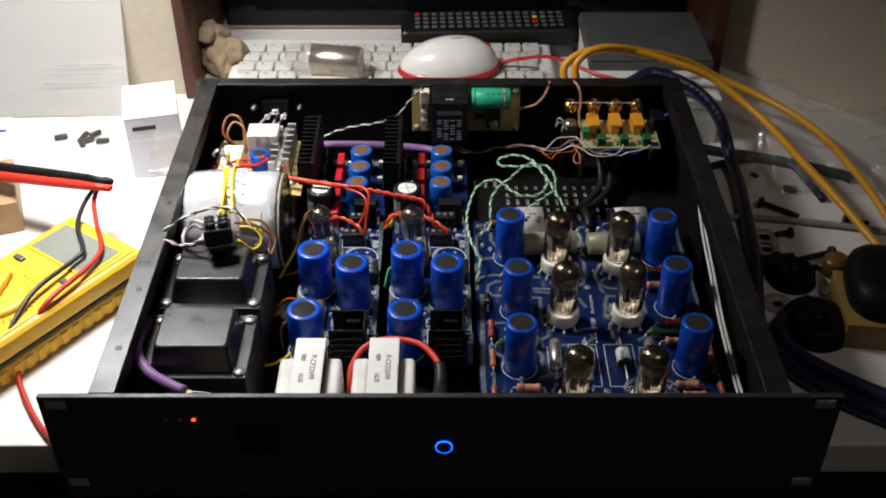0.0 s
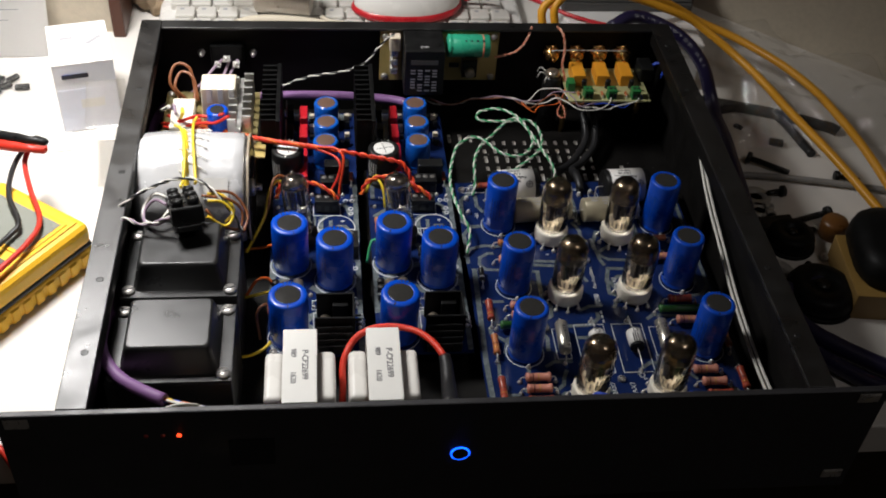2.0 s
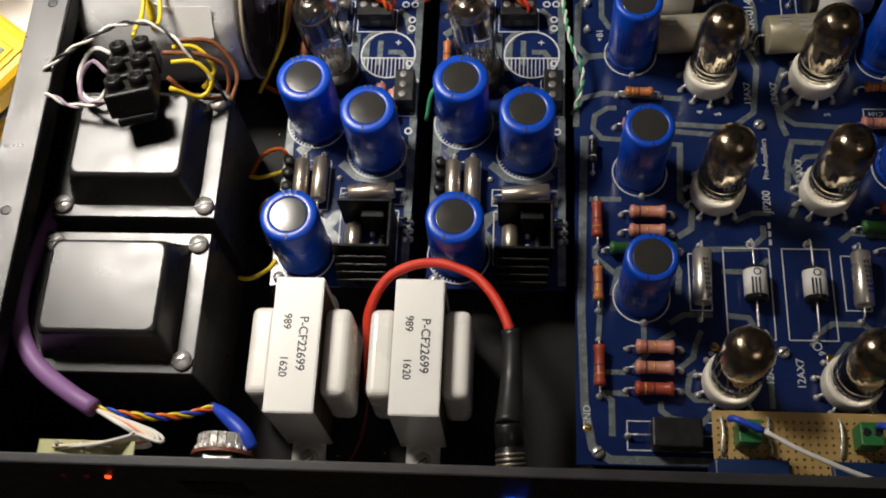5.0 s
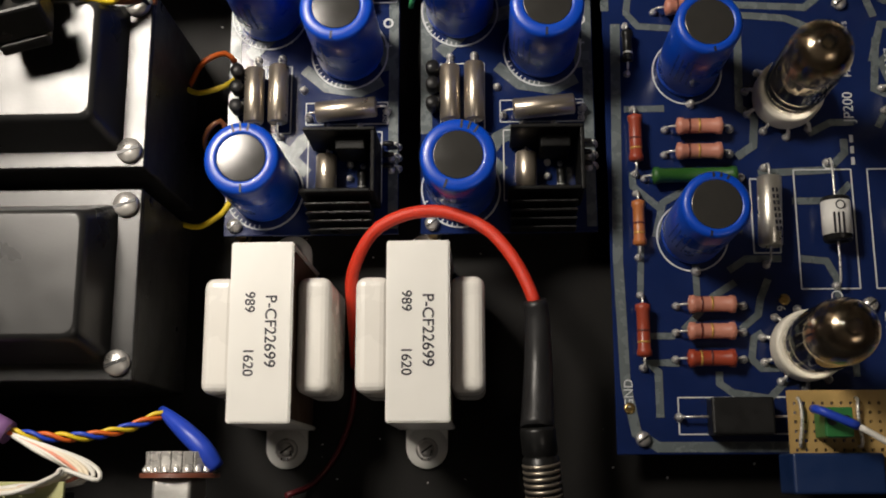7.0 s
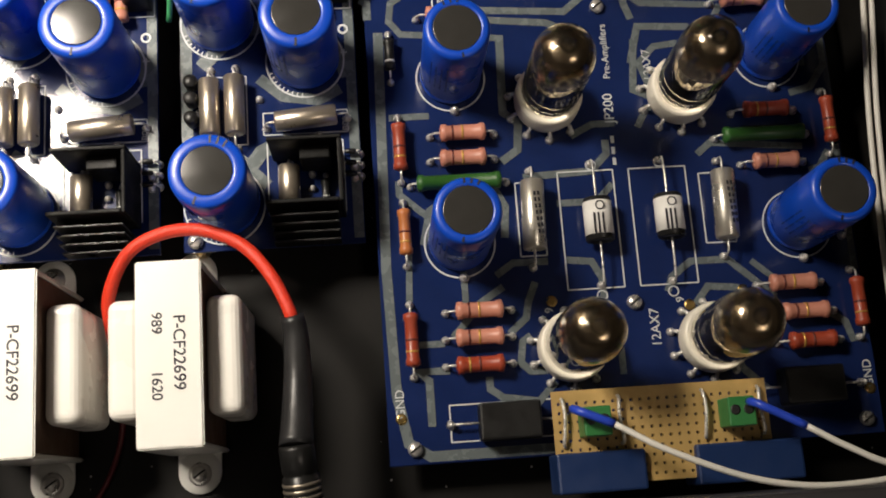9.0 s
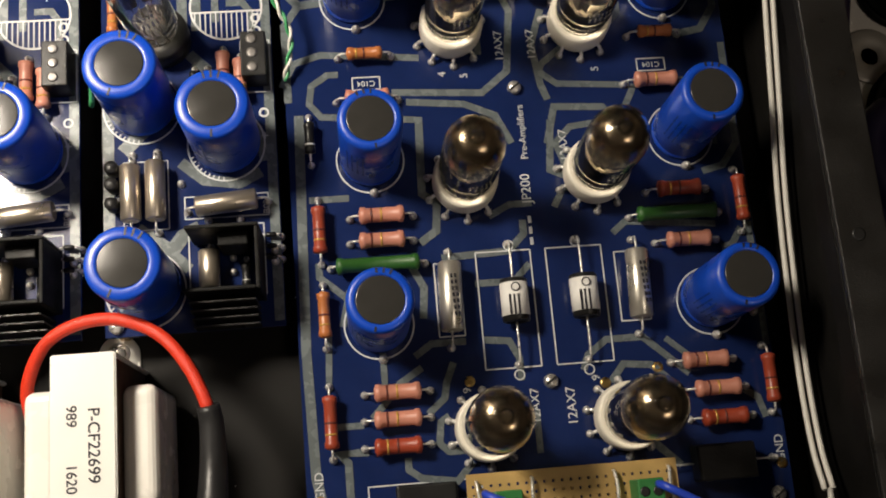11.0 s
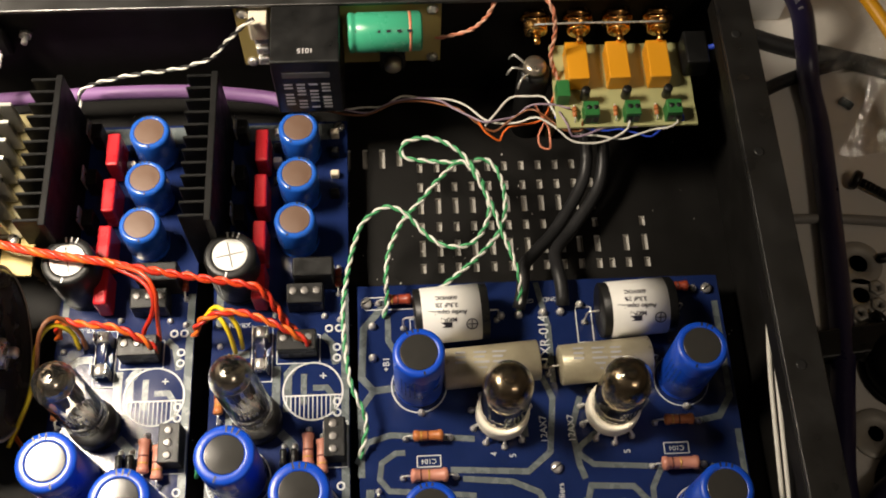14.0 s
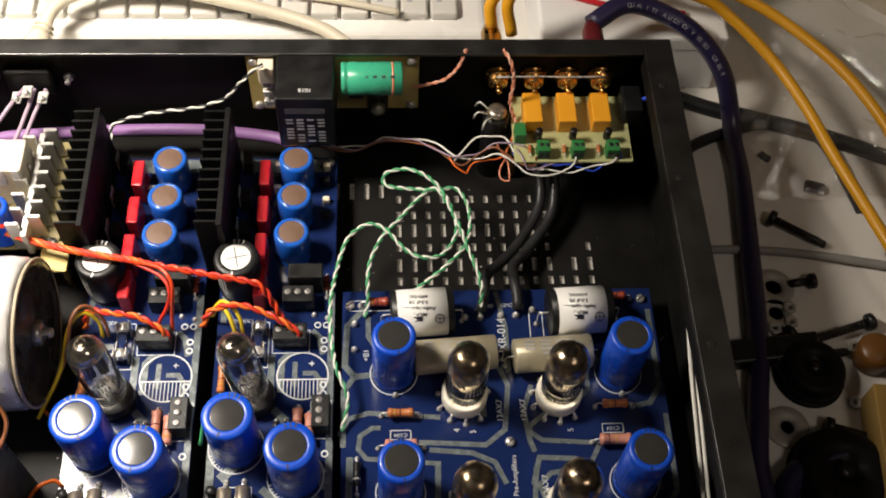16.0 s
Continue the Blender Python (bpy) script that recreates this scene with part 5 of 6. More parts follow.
# ---- terminal strip and leads on the toroid ----
strip_thing = thing("terminal_strip", at_mm(-155.3, 156.8, 98.6, -25, 0, 14), "black plastic terminal strip perched on the transformer leads", "terminal strip")
for i in range(3):
    y = -13.8 + 13.8 * i
    cell = part("terminal_cell", box(bm_new(), -9.6, 9.6, y - 5.6, y + 5.6, -6, 5, 1.0), M["black_plastic"], strip_thing)
    for s in (-1, 1):
        lathe(t := bm_new(), [(3.6, 4.5), (3.6, 9), (3.0, 9.4), (2.2, 9.2), (2.2, 6)], 18, T(s * 4.7, y, 0))
        part("collar", t, M["black_plastic"], cell)
        lathe(t := bm_new(), [(2.1, 5.8), (2.1, 7), (0, 7.2)], 14, T(s * 4.7, y, 0))
        part("terminal_screw", t, M["dark_steel"], cell)
part("rib", box(bm_new(), -7.5, 7.5, -20, 20, -10, -6, 1.0), M["black_plastic"], strip_thing)
twisted("twisted_wire", [(-203, 158, 84), (-195, 162, 95), (-187, 166, 100), (-176, 174, 101), (-165, 181, 101), (-150, 181, 101), (-138, 173, 97), (-128, 165, 87), (-122, 160, 76)], 0.65, ("w_white", "w_black"), "white and black twisted leads over the toroid", 16)
twisted("twisted_wire", [(-203, 151, 86), (-190.7, 150, 96), (-182, 146, 95), (-172, 145, 97), (-163, 145, 101)], 0.65, ("w_white", "w_lilac"), "pale twisted leads at the terminal strip", 16)
for pts, m in (([(-166, 158, 100), (-174, 165, 98), (-180.5, 162, 92), (-179, 152, 91), (-170, 146, 95), (-163, 146, 101)], "w_lilac"), ([(-167, 170, 95), (-175, 172, 97), (-181, 165, 93), (-180, 155, 90), (-171, 149, 93), (-164, 156, 98)], "w_white"),
               ([(-172, 262, 84), (-166, 246, 93), (-162, 228, 98), (-160, 209, 95), (-160, 193, 91), (-160, 183, 95), (-159, 177, 98)], "w_yellow"), ([(-158, 272, 84), (-158, 252, 92), (-156, 230, 98), (-154, 210, 95), (-152, 192, 91), (-151, 181, 98)], "w_yellow"),
               ([(-146, 170, 97), (-130, 172, 92), (-122, 170, 84), (-124, 162, 76), (-136, 158, 84), (-143, 160, 94)], "w_brown"), ([(-142, 166, 96), (-133, 168, 93), (-127, 164, 86), (-132, 158, 82), (-142, 156, 92)], "w_yellow"), ([(-143, 174, 95), (-134, 176, 92), (-127, 170, 85), (-132, 163, 81)], "w_yellow"),
               ([(-142, 178, 94), (-128, 180, 90), (-119, 172, 80), (-121, 160, 75)], "w_brown")):
    cable("lead_wire", pts, 1.0, m, "insulated transformer lead round the terminal strip", 8, 2.5, "transformer leads", "wire")
tape = bm_new()
sweep(tape, [(-168, 258, 78), (-164, 246, 90.5), (-161, 227, 95.6), (-160, 208, 91), (-159, 196, 80)], 2.2, 6, 3)
solid("yellow_tape", tape, M["w_yellow"], Matrix.Identity(4), "strip of yellow tape round the toroid windings", "tape")
t = bm_new()
for k in range(22):
    a0 = 40 + 4.2 * k
    x0 = -160 + 6 * math.sin(k * 2.1)
    a = radians(a0)
    sweep(t, [(x0 + 3 * math.cos(k), 226.5 + 38.9 * math.cos(a), 57.3 + 38.9 * math.sin(a)), (x0 + 6, 226.5 + 39.8 * math.cos(a + 0.05), 57.3 + 39.8 * math.sin(a + 0.05)), (x0 + 9, 226.5 + 38.9 * math.cos(a + 0.1), 57.3 + 38.9 * math.sin(a + 0.1))], 0.35, 5, 2)
solid("binding_string", t, M["w_white"], Matrix.Identity(4), "white binding string knotted round the toroid", "string", kind="stuff")

# ---- soft-start board in the rear left corner ----
ss = pcb("soft_start_board", -188, -118, 276, 344, 56, M["olive_dark"], "dark olive soft-start circuit board behind the toroid", ((-121, 279), (-184, 340)))
part("mounting_tab", box(bm_new(), -126, -112, 262, 280, 54.4, 56, 0.3), M["tan_pcb"], ss)
t = bm_new()
box(t, -158, -133, 303, 323, 56, 86, 1.0)
cb = part("relay", t, M["cream"], ss, "cream relay block")
for k in range(3):
    part("cover_notch", box(bm_new(), -154 + 8 * k, -150 + 8 * k, 302.4, 305, 74, 86.4, 0.4), M["white_paint"], cb)
capacitor(-145, 284, 56, 82, 7.8, "grey", "small blue electrolytic capacitor on the soft-start board", "capacitors in the rear corner")
hs = part("aluminium_heat_sink", box(bm_new(), -131.5, -128.5, 272, 336, 57, 74, 0.3), M["alu"], ss, "bare aluminium finned heat sink")
for k in range(7):
    for s in (0, 1):
        y = 276 + 9 * k + 4.5 * s
        part("fin", box(bm_new(), -128.5 + 0.2, -121.5, y - 1.0, y + 1.0, 57, 79, 0.3, 1) if s else box(bm_new(), -138, -131.7, y - 1.0, y + 1.0, 57, 79, 0.3, 1), M["alu"], hs)
part("ceramic_resistor", box(bm_new(), -180, -164, 282, 318, 57, 68, 0.8), M["ceramic"], ss)
for pts, m in (([(-176, 330, 58), (-184, 336, 70), (-180, 346, 79), (-170, 344, 78), (-166, 334, 66), (-166, 322, 58)], "w_brown"), ([(-172, 330, 58), (-180, 332, 68), (-176, 342, 75), (-167, 338, 73), (-163, 326, 60)], "w_brown"),
               ([(-188, 300, 58), (-176, 290, 66), (-160, 284, 76), (-148, 280, 78), (-140, 276, 84)], "w_red"), ([(-186, 296, 58), (-174, 286, 64), (-158, 281, 72), (-146, 276, 76), (-136, 270, 86)], "w_red"), ([(-184, 310, 58), (-172, 298, 60), (-158, 288, 70)], "w_red"),
               ([(-180, 300, 58), (-172, 290, 70), (-168, 276, 88), (-166, 264, 92)], "w_yellow"), ([(-186, 320, 58), (-180, 308, 66), (-176, 292, 80), (-172, 270, 88)], "w_lilac"), ([(-190, 316, 58), (-186, 300, 70), (-178, 282, 86)], "w_white"),
               ([(-148, 373, 66), (-154, 360, 66), (-164, 350, 58), (-178, 346, 46)], "w_lilac"), ([(-142, 373, 66), (-146, 358, 62), (-150, 340, 60), (-152, 322, 70)], "w_lilac"), ([(-136, 373, 66), (-142, 360, 60), (-146, 340, 58), (-144, 322, 70)], "w_lilac")):
    cable("mains_wire", pts, 1.2, m, "insulated mains wire in the rear corner", 8, 3, "mains wires", "wire")

# ---- on the rear panel ----
iec = thing("mains_inlet", at_mm(-144, 380, 69), "black mains inlet with tinned lugs on the rear panel", "mains inlet")
part("housing", box(bm_new(), -13, 13, -6, 0, -10, 9, 2.0), M["matt_black"], iec)
for x in (-20, 20):
    lathe(t := bm_new(), [(3, 0), (3, 2), (1.6, 2.1), (1.6, 6), (0, 6)], 6, T(x, 0, 0, 90))
    part("screw", t, M["steel"], iec)
for x in (-7, 0, 7):
    part("lug", box(bm_new(), x - 2.6, x + 2.6, -17, -9, -4 if x else 1, -2.6 if x else 2.4, 0.3, 1), M["solder"], iec)
    lathe(t := bm_new(), [(1.8, 0), (1.9, 1.4), (1.0, 2.6), (0, 2.8)], 10, T(x, -15, -2.6 if x else 2.4))
    part("solder_blob", t, M["solder"], iec)

psb = thing("standby_supply_board", at_mm(0, 376, 0), "yellowish standby supply board mounted upright on the rear panel", "circuit board")
part("board", box(bm_new(), -25, 69, -1.6, 0, 47, 91.5, 0.2, 1), M["tan_pcb"], psb)
for x, z in ((-21, 87.5), (-21, 51), (65, 87.5), (65, 51)):
    lathe(t := bm_new(), [(2.7, 0), (2.7, 1.4), (1.9, 2.2), (0, 2.4)], 14, T(x, -1.6, z, 90))
    part("screw", t, M["steel"], psb)
blk = part("encapsulated_transformer", box(bm_new(), -7.5, 23, -34, -1.6, 54, 94, 0.8), M["black_plastic"], psb, "black encapsulated transformer")
t = bm_new()
for k in range(8):
    for j in range(4):
        if (k * 3 + j) % 5:
            box(t, -3 + j * 5.6, 0.8 + j * 5.6, -34.12, -34.0, 58 + k * 2.6, 59.2 + k * 2.6)
part("print", t, M["grey_print"], blk, kind="stuff")
lettering("1015", 3.6, M["white_print"], blk, at_mm(8, -28, 94.1, 0, 0, 180))
part("label_bar", box(bm_new(), -3, 18, -34.15, -34.0, 82, 86), M["grey_plastic"], blk)
t = bm_new()
lathe(t, [(8.2, 0), (9, 0.8), (9, 2.5), (8.4, 3.2), (9, 4), (9, 32), (8.2, 33), (0, 33)], 32, along((26.5, -14, 87), (60, -13, 86)))
el = part("capacitor", t, M["teal"], psb, "teal capacitor lying on its side")
part("red_band", lathe(bm_new(), [(9.05, 27), (9.05, 28.2)], 32, along((26.5, -14, 87), (60, -13, 86))), M["w_pink"], el)
t = bm_new()
for k in range(6):
    box(t, 30 + 4.6 * k, 32 + 4.6 * k, -0.6, 0.6, 9.0, 9.12, m=T(0, -13.5, 86.5, 35))
part("print", t, M["ink"], el)
part("connector", box(bm_new(), -18, -9.5, -11, -1.6, 79, 91, 0.8), M["cream"], psb, "cream wire connector")
for z in (60, 68, 76):
    part("terminal", box(bm_new(), -17, -11, -9, -1.6, z - 3, z + 2.6, 0.8), M["solder"], psb)
part("regulator", box(bm_new(), 40, 52, -12, -1.6, 56, 72, 0.6), M["black_plastic"], psb)
part("diode", rod(bm_new(), (30, -6, 64), (38, -6, 64), 2, 12, 0.4), M["black_plastic"], psb)
lathe(t := bm_new(), [(4, 0), (4, 4), (3, 5), (0, 5)], 16, T(46, -12, 62, 90))
part("transistor", t, M["foil"], psb)

io = thing("input_board", at_mm(0, 0, 0), "pale olive input selector board with amber relays behind the rear panel", "circuit board")
part("board", box(bm_new(), 120.5, 186, 326, 372, 58.4, 60, 0.2, 1, m=T(0, 0, 0, 0, 0, 0)), M["olive_pcb"], io)
for x in (124, 184):
    part("standoff", rod(bm_new(), (x, 350, 14), (x, 350, 58.4), 2.4, 8), M["brass"], io)
for x in (131.5, 150.5, 169.5):
    rl = part("relay", box(bm_new(), x - 5, x + 5, 346, 366.5, 60, 70, 0.6), M["relay"], io, "amber relay")
    gt = part("terminal_block", box(bm_new(), x + 1, x + 8, 327.5, 335, 60, 68, 0.4), M["green_term"], io, "green screw terminal")
    for k in (0, 1):
        part("wire_entry", box(bm_new(), x + 2 + 3.2 * k, x + 4.4 + 3.2 * k, 327.3, 327.7, 61.5, 65.5), M["w_black"], gt)
        lathe(t := bm_new(), [(1.2, 68), (1.2, 68.25), (0, 68.3)], 10, T(x + 3.2 + 3.2 * k, 331.5, 0))
        part("terminal_screw", t, M["w_black"], gt)
    t = bm_new()
    lathe(t, [(2.1, 63), (2.1, 69.5), (1.9, 70)], 16, T(x + 2.5, 340, 0))
    part("transistor", t, M["black_plastic"], io)
    resistor(io, x - 2.5, 333, 62, 5.5, 1.1, "orange", 90, bands=(), lead=1.4)
part("terminal_block", box(bm_new(), 121, 127, 338, 347, 60, 68, 0.4), M["green_term"], io, "green screw terminal")
part("shield_box", box(bm_new(), 182, 193, 352, 370, 60, 72, 1.0), M["black_plastic"], io)
for x in (113.3, 133.4, 152.3, 171.3):
    j = thing("phono_socket", at_mm(x, 380, 71), "gold-plated phono socket on the rear panel", "socket", "phono sockets")
    part("collar", lathe(bm_new(), [(7.2, 0), (7.2, 3), (5.6, 3.2), (5.6, 8), (4.8, 8.4)], 24, T(0, 0, 0, 90)), M["gold"], j)
    part("insulator", lathe(bm_new(), [(4.2, 8), (4.2, 8.8), (2, 9)], 20, T(0, 0, 0, 90)), M["brass"], j)
    part("centre_pin", lathe(bm_new(), [(1.7, 8), (1.7, 14), (1.0, 15), (0, 15)], 14, T(0, 0, 0, 90)), M["gold"], j)
    part("ground_tag", sweep(bm_new(), [(-5, -3, 4), (0, -6, 7), (5, -3, 5)], 0.8, 6, 2), M["gold"], j)
    if x > 120:
        part("solder_lead", sweep(bm_new(), [(0, -13, 0), (0, -14.5, -4), (0, -15, -11)], 0.6, 6, 2), M["solder"], j)
cable("bus_wire", [(112, 372, 76.5), (133, 372, 77), (152, 372, 76.6), (173, 372, 76.8)], 0.5, "solder", "bare tinned bus wire joining the phono sockets", 6, 6, category="wire")
rot = thing("rotary_switch", at_mm(112, 356, 60), "small rotary part with bare wires beside the input board", "switch")
part("body", lathe(bm_new(), [(7.5, -46), (7.5, 2), (6.5, 4), (3, 4.2), (3, 7), (0, 7)], 24), M["black_plastic"], rot)
part("cap", lathe(bm_new(), [(5.6, 4.2), (5.2, 7.4), (3, 8.4), (0, 8.6)], 20), M["foil"], rot)
for a in (150, 190, 230):
    part("tag", sweep(bm_new(), [(5 * math.cos(radians(a)), 5 * math.sin(radians(a)), 5), (11 * math.cos(radians(a)), 11 * math.sin(radians(a)), 8), (13 * math.cos(radians(a)), 13 * math.sin(radians(a)), 3)], 0.6, 6, 2), M["solder"], rot)
cable("blue_wire", [(192, 362, 68), (198, 360, 73), (202, 357, 70), (200, 354, 62)], 1.4, "w_blue", "short blue wire at the shield box", 8, 2, category="wire")

# ---- at the front panel ----
ledb = thing("indicator_board", at_mm(0, 0, 0), "narrow olive board for the indicators behind the front panel", "circuit board")
part("board", box(bm_new(), -172, -136, 5, 11, 82.4, 84, 0.2, 1), M["olive_pcb"], ledb)
part("bracket", box(bm_new(), -170, -138, 3.6, 8, 70, 82.3, 0.4), M["black_plastic"], ledb)
for x in (-164, -155, -147):
    lathe(t := bm_new(), [(1.3, 84), (1.1, 86), (0.5, 87.5), (0, 87.6)], 10, T(x, 9, 0))
    part("solder_joint", t, M["solder"], ledb)
sw = thing("rotary_selector", at_mm(-110.5, 0, 57), "rotary selector with a red-brown wafer and tinned lugs", "switch")
part("body", box(bm_new(), -6, 6, 3.6, 11.8, -9, 9, 1.0), M["alu"], sw)
part("wafer", lathe(bm_new(), [(0, 12), (12, 12), (12.2, 12.6), (12, 13.4), (0, 13.4)], 32, T(0, 0, 0, -90)), mat("red_brown_phenolic", (0.17, 0.055, 0.03), 0.5, 0, 0.2, 150, 0.1), sw)
for k in range(10):
    a = radians(6 + 18.7 * k)
    x, z = 10 * math.cos(a), 10 * math.sin(a)
    lug = bm_new()
    box(lug, -1.5, 1.5, 13.4, 19.8, -0.35, 0.35, 0.15, 1, m=T(x, 0, z, 0, 90 - math.degrees(a), 0))
    lathe(lug, [(0, 0), (1.3, 0.3), (1.5, 1.2), (0.6, 2.4), (0, 2.5)], 8, T(x, 13.4, z, -90))
    part("lug", lug, M["solder"], sw)
t = bm_new()
sweep(t, [(-118, 33, 55), (-113, 29.3, 58), (-107, 24.5, 60.5), (-102, 20, 61.5), (-98.5, 15, 60)], 2.9, 12, 1.5, taper=lambda u: 0.45 + 1.6 * u * (1 - u) + 0.4 * u)
solid("blue_sleeve", t, M["w_blue"], Matrix.Identity(4), "blue heat-shrink sleeve over the selector wires", "sleeve")

pf = thing("perforated_board", at_mm(0, 0, 0), "tan perforated board with green terminals at the front of the case", "circuit board")
holes = [(80.5 + 2.9 * i - 0.45, 80.5 + 2.9 * i + 0.45, 11.2 + 2.9 * j - 0.45, 11.2 + 2.9 * j + 0.45) for i in range(23) for j in range(9)]
part("board", plate_with_slots(78.5, 147.5, 9, 38.5, 44.4, 46, holes), [M["perf"], M["perf"]], pf)
part("post", rod(bm_new(), (112, 30, 30), (112, 30, 44.4), 2.4, 8), M["brass"], pf)
for x0, x1 in ((78, 106), (122, 156)):
    part("box_capacitor", box(bm_new(), x0, x1, 6.5, 19, 32, 49, 0.8), M["blue_box"], pf, "dark blue film capacitor")
for x in (90.5, 135.5):
    gt = part("terminal_block", box(bm_new(), x - 4.3, x + 4.3, 23.5, 32.5, 46, 57, 0.5), M["green_term"], pf, "green screw terminal")
    for s in (-1, 1):
        lathe(t := bm_new(), [(1.6, 56.8), (1.6, 57.15), (1.0, 57.2), (0, 57.0)], 14, T(x + 2.1 * s, 28.5, 0))
        part("terminal_screw", t, M["w_black"], gt)
    for s in (-1, 1):
        part("jumper", sweep(bm_new(), [(x + s * 9, 21, 46), (x + s * 9.5, 22, 48), (x + s * 8.6, 30, 48.5), (x + s * 9, 35, 48), (x + s * 9, 36, 46)], 0.6, 6, 2), M["solder"], pf)
for a, b, c in (((84, 31, 62), (94, 26.5, 63), [(94, 26.5, 63), (110, 17, 66), (135, 7, 68), (160, 4, 68), (186, 8, 66), (196, 24, 50)]), ((139, 29.5, 62), (152, 22, 64), [(152, 22, 64), (163, 15, 66), (176, 9, 68), (192, 14, 60)])):
    w = thing("output_wire", Matrix.Identity(4), "white wire with a blue sleeve from the perforated board", "wire", "output wires")
    part("sleeve", sweep(bm_new(), [(a[0] - 1, a[1] + 1, a[2] - 5), a, b], 1.35, 10, 2), M["w_blue"], w)
    part("insulation", sweep(bm_new(), c, 1.0, 10, 3), M["w_white"], w)

# ---- on the desk, left of the case ----
meter = thing("multimeter", at_mm(-316, 170, 0, 0, 0, -35.6), "bright yellow digital multimeter in a rubber holster on the desk", "multimeter")
part("holster", box(bm_new(), -43, 43, -88, 88, 0, 17, 5, 3), M["meter"], meter, "yellow rubber holster")
part("upper_shell", box(bm_new(), -43, 43, -88, 88, 17.6, 36, 6, 3), M["meter"], meter)
part("seam", box(bm_new(), -42.3, 42.3, -87.3, 87.3, 15, 20, 2), M["w_black"], meter)
for k in range(16):
    part("grip_rib", box(bm_new(), 42.4, 44.2, -84 + 10.5 * k, -77 + 10.5 * k, 2, 13, 0.8, 1), M["meter"], meter)
face = part("face", box(bm_new(), -37, 37, -82, 82, 35.6, 37.2, 0.8), M["meter_face"], meter)
part("display_frame", box(bm_new(), -34, 34, 36, 76, 37.2, 38.0, 0.6), M["meter"], face)
part("display", box(bm_new(), -31, 31, 39, 73, 38.0, 38.3), M["lcd"], face, "grey liquid crystal display")
lathe(t := bm_new(), [(24, 37.2), (24, 39), (22.5, 41), (20, 41.4), (0, 41.4)], 40, T(0, -16, 0))
dial = part("dial", t, M["meter_face"], meter, "yellow rotary dial")
part("dial_grip", box(bm_new(), -5, 5, -23, 23, 41, 48, 2.5, m=T(0, -16, 0, 0, 0, 30)), M["meter_face"], dial)
t = bm_new()
for k in range(40):
    a = radians(9 * k)
    box(t, 27, 29.5 + (k % 3), -0.35, 0.35, 37.2, 37.32, m=T(0, -16, 0, 0, 0, 9 * k))
part("scale_mark", t, M["ink"], meter, kind="stuff")
for x, y in ((-26, 24), (27, 25)):
    part("button", box(bm_new(), x - 5, x + 5, y - 2.6, y + 2.6, 37.2, 39.4, 1.2), M["grey_plastic"], meter)
for (p0, p1, m, wire) in (((-440, 345, 37), (-263, 270, 64), "black_plastic", [(-263, 270, 64), (-268, 276, 62), (-279, 292, 50), (-288, 272, 45), (-287, 240, 43), (-274, 208, 44), (-278, 195, 43), (-298, 155, 43), (-310, 110, 30), (-330, 70, 6), (-350, 54, 4)]),
                          ((-440, 331, 36), (-264, 266, 60), "w_red", [(-264, 266, 60), (-266, 272, 60), (-276, 286, 52), (-282, 274, 45), (-274, 246, 42.5), (-261, 211, 43), (-265, 187, 43), (-286, 148, 40), (-302, 130, 14), (-303, 112, 5), (-292, 90, 4), (-276, 66, 4), (-258, 46, 2), (-250, 38, -30), (-248, 36, -120)])):
    pr = thing("test_probe", Matrix.Identity(4), "black test probe with its lead" if m == "black_plastic" else "red test probe with its lead", "test probe", "multimeter probes")
    d = (Vector(p1) - Vector(p0)).length
    lathe(t := bm_new(), [(3.4, 0), (4.6, 6), (4.4, d * 0.3), (3.8, d - 24), (2.9, d - 16), (2.2, d)], 20, along(p0, p1))
    h = part("handle", t, M[m], pr)
    for k in range(5):
        part("grip_ring", lathe(bm_new(), [(2.2, 0), (3.0, 0.6), (2.2, 1.2)], 16, along(Vector(p0).lerp(Vector(p1), 0.95 + 0.01 * k), p1 if k < 4 else Vector(p1) * 2 - Vector(p0))), M[m], h)
    part("lead", sweep(bm_new(), wire, 1.9, 10, 3), M["w_black" if m == "black_plastic" else "w_red"], pr)
solid("wooden_offcut", box(bm_new(), -70, 70, -36, 36, 0, 30, 1.0), mat("pale_wood", (0.40, 0.27, 0.13), 0.55, 0, 0.25, 40, 0.3), at_mm(-432, 300, 0, 0, 0, 20), "pale wooden board under the probes", "board")

carton = thing("component_box", at_mm(-262, 402, 0, 0, 0, 14), "small white and pale blue carton standing on the desk", "box")
part("body", box(bm_new(), -23, 23, -30, 30, 0, 62, 0.6), M["carton"], carton)
part("lid", box(bm_new(), -23.2, 23.2, -30.2, 30.2, 62, 63, 0.3), M["paper"], carton)
part("blue_panel", box(bm_new(), -22, 22, -30.4, -30.05, 2, 40), mat("pale_blue_print", (0.70, 0.73, 0.83), 0.5, 0, 0.1, 60, 0), carton)
part("logo_bar", box(bm_new(), -16, 2, -30.6, -30.42, 50, 54), M["blue_print"], carton)
part("logo_bar", box(bm_new(), -14, -4, 6, 10, 63.05, 63.2), M["grey_print"], carton)
part("logo_bar", box(bm_new(), 2, 18, -8, -4, 63.05, 63.2, m=T(0, 0, 0, 0, 0, 40)), M["grey_print"], carton)
part("print", box(bm_new(), -6, 12, -30.6, -30.42, 22, 30), M["white_print"], carton)
part("logo_bar", box(bm_new(), -17, 3, -30.7, -30.62, 50, 54), M["ink"], carton)
solid("clear_case", box(bm_new(), -15, 15, -32, 32, 0, 56, 2.0), M["sheet"], at_mm(-232, 330, 0, 0, 0, 8), "clear plastic case beside the carton", "plastic case")

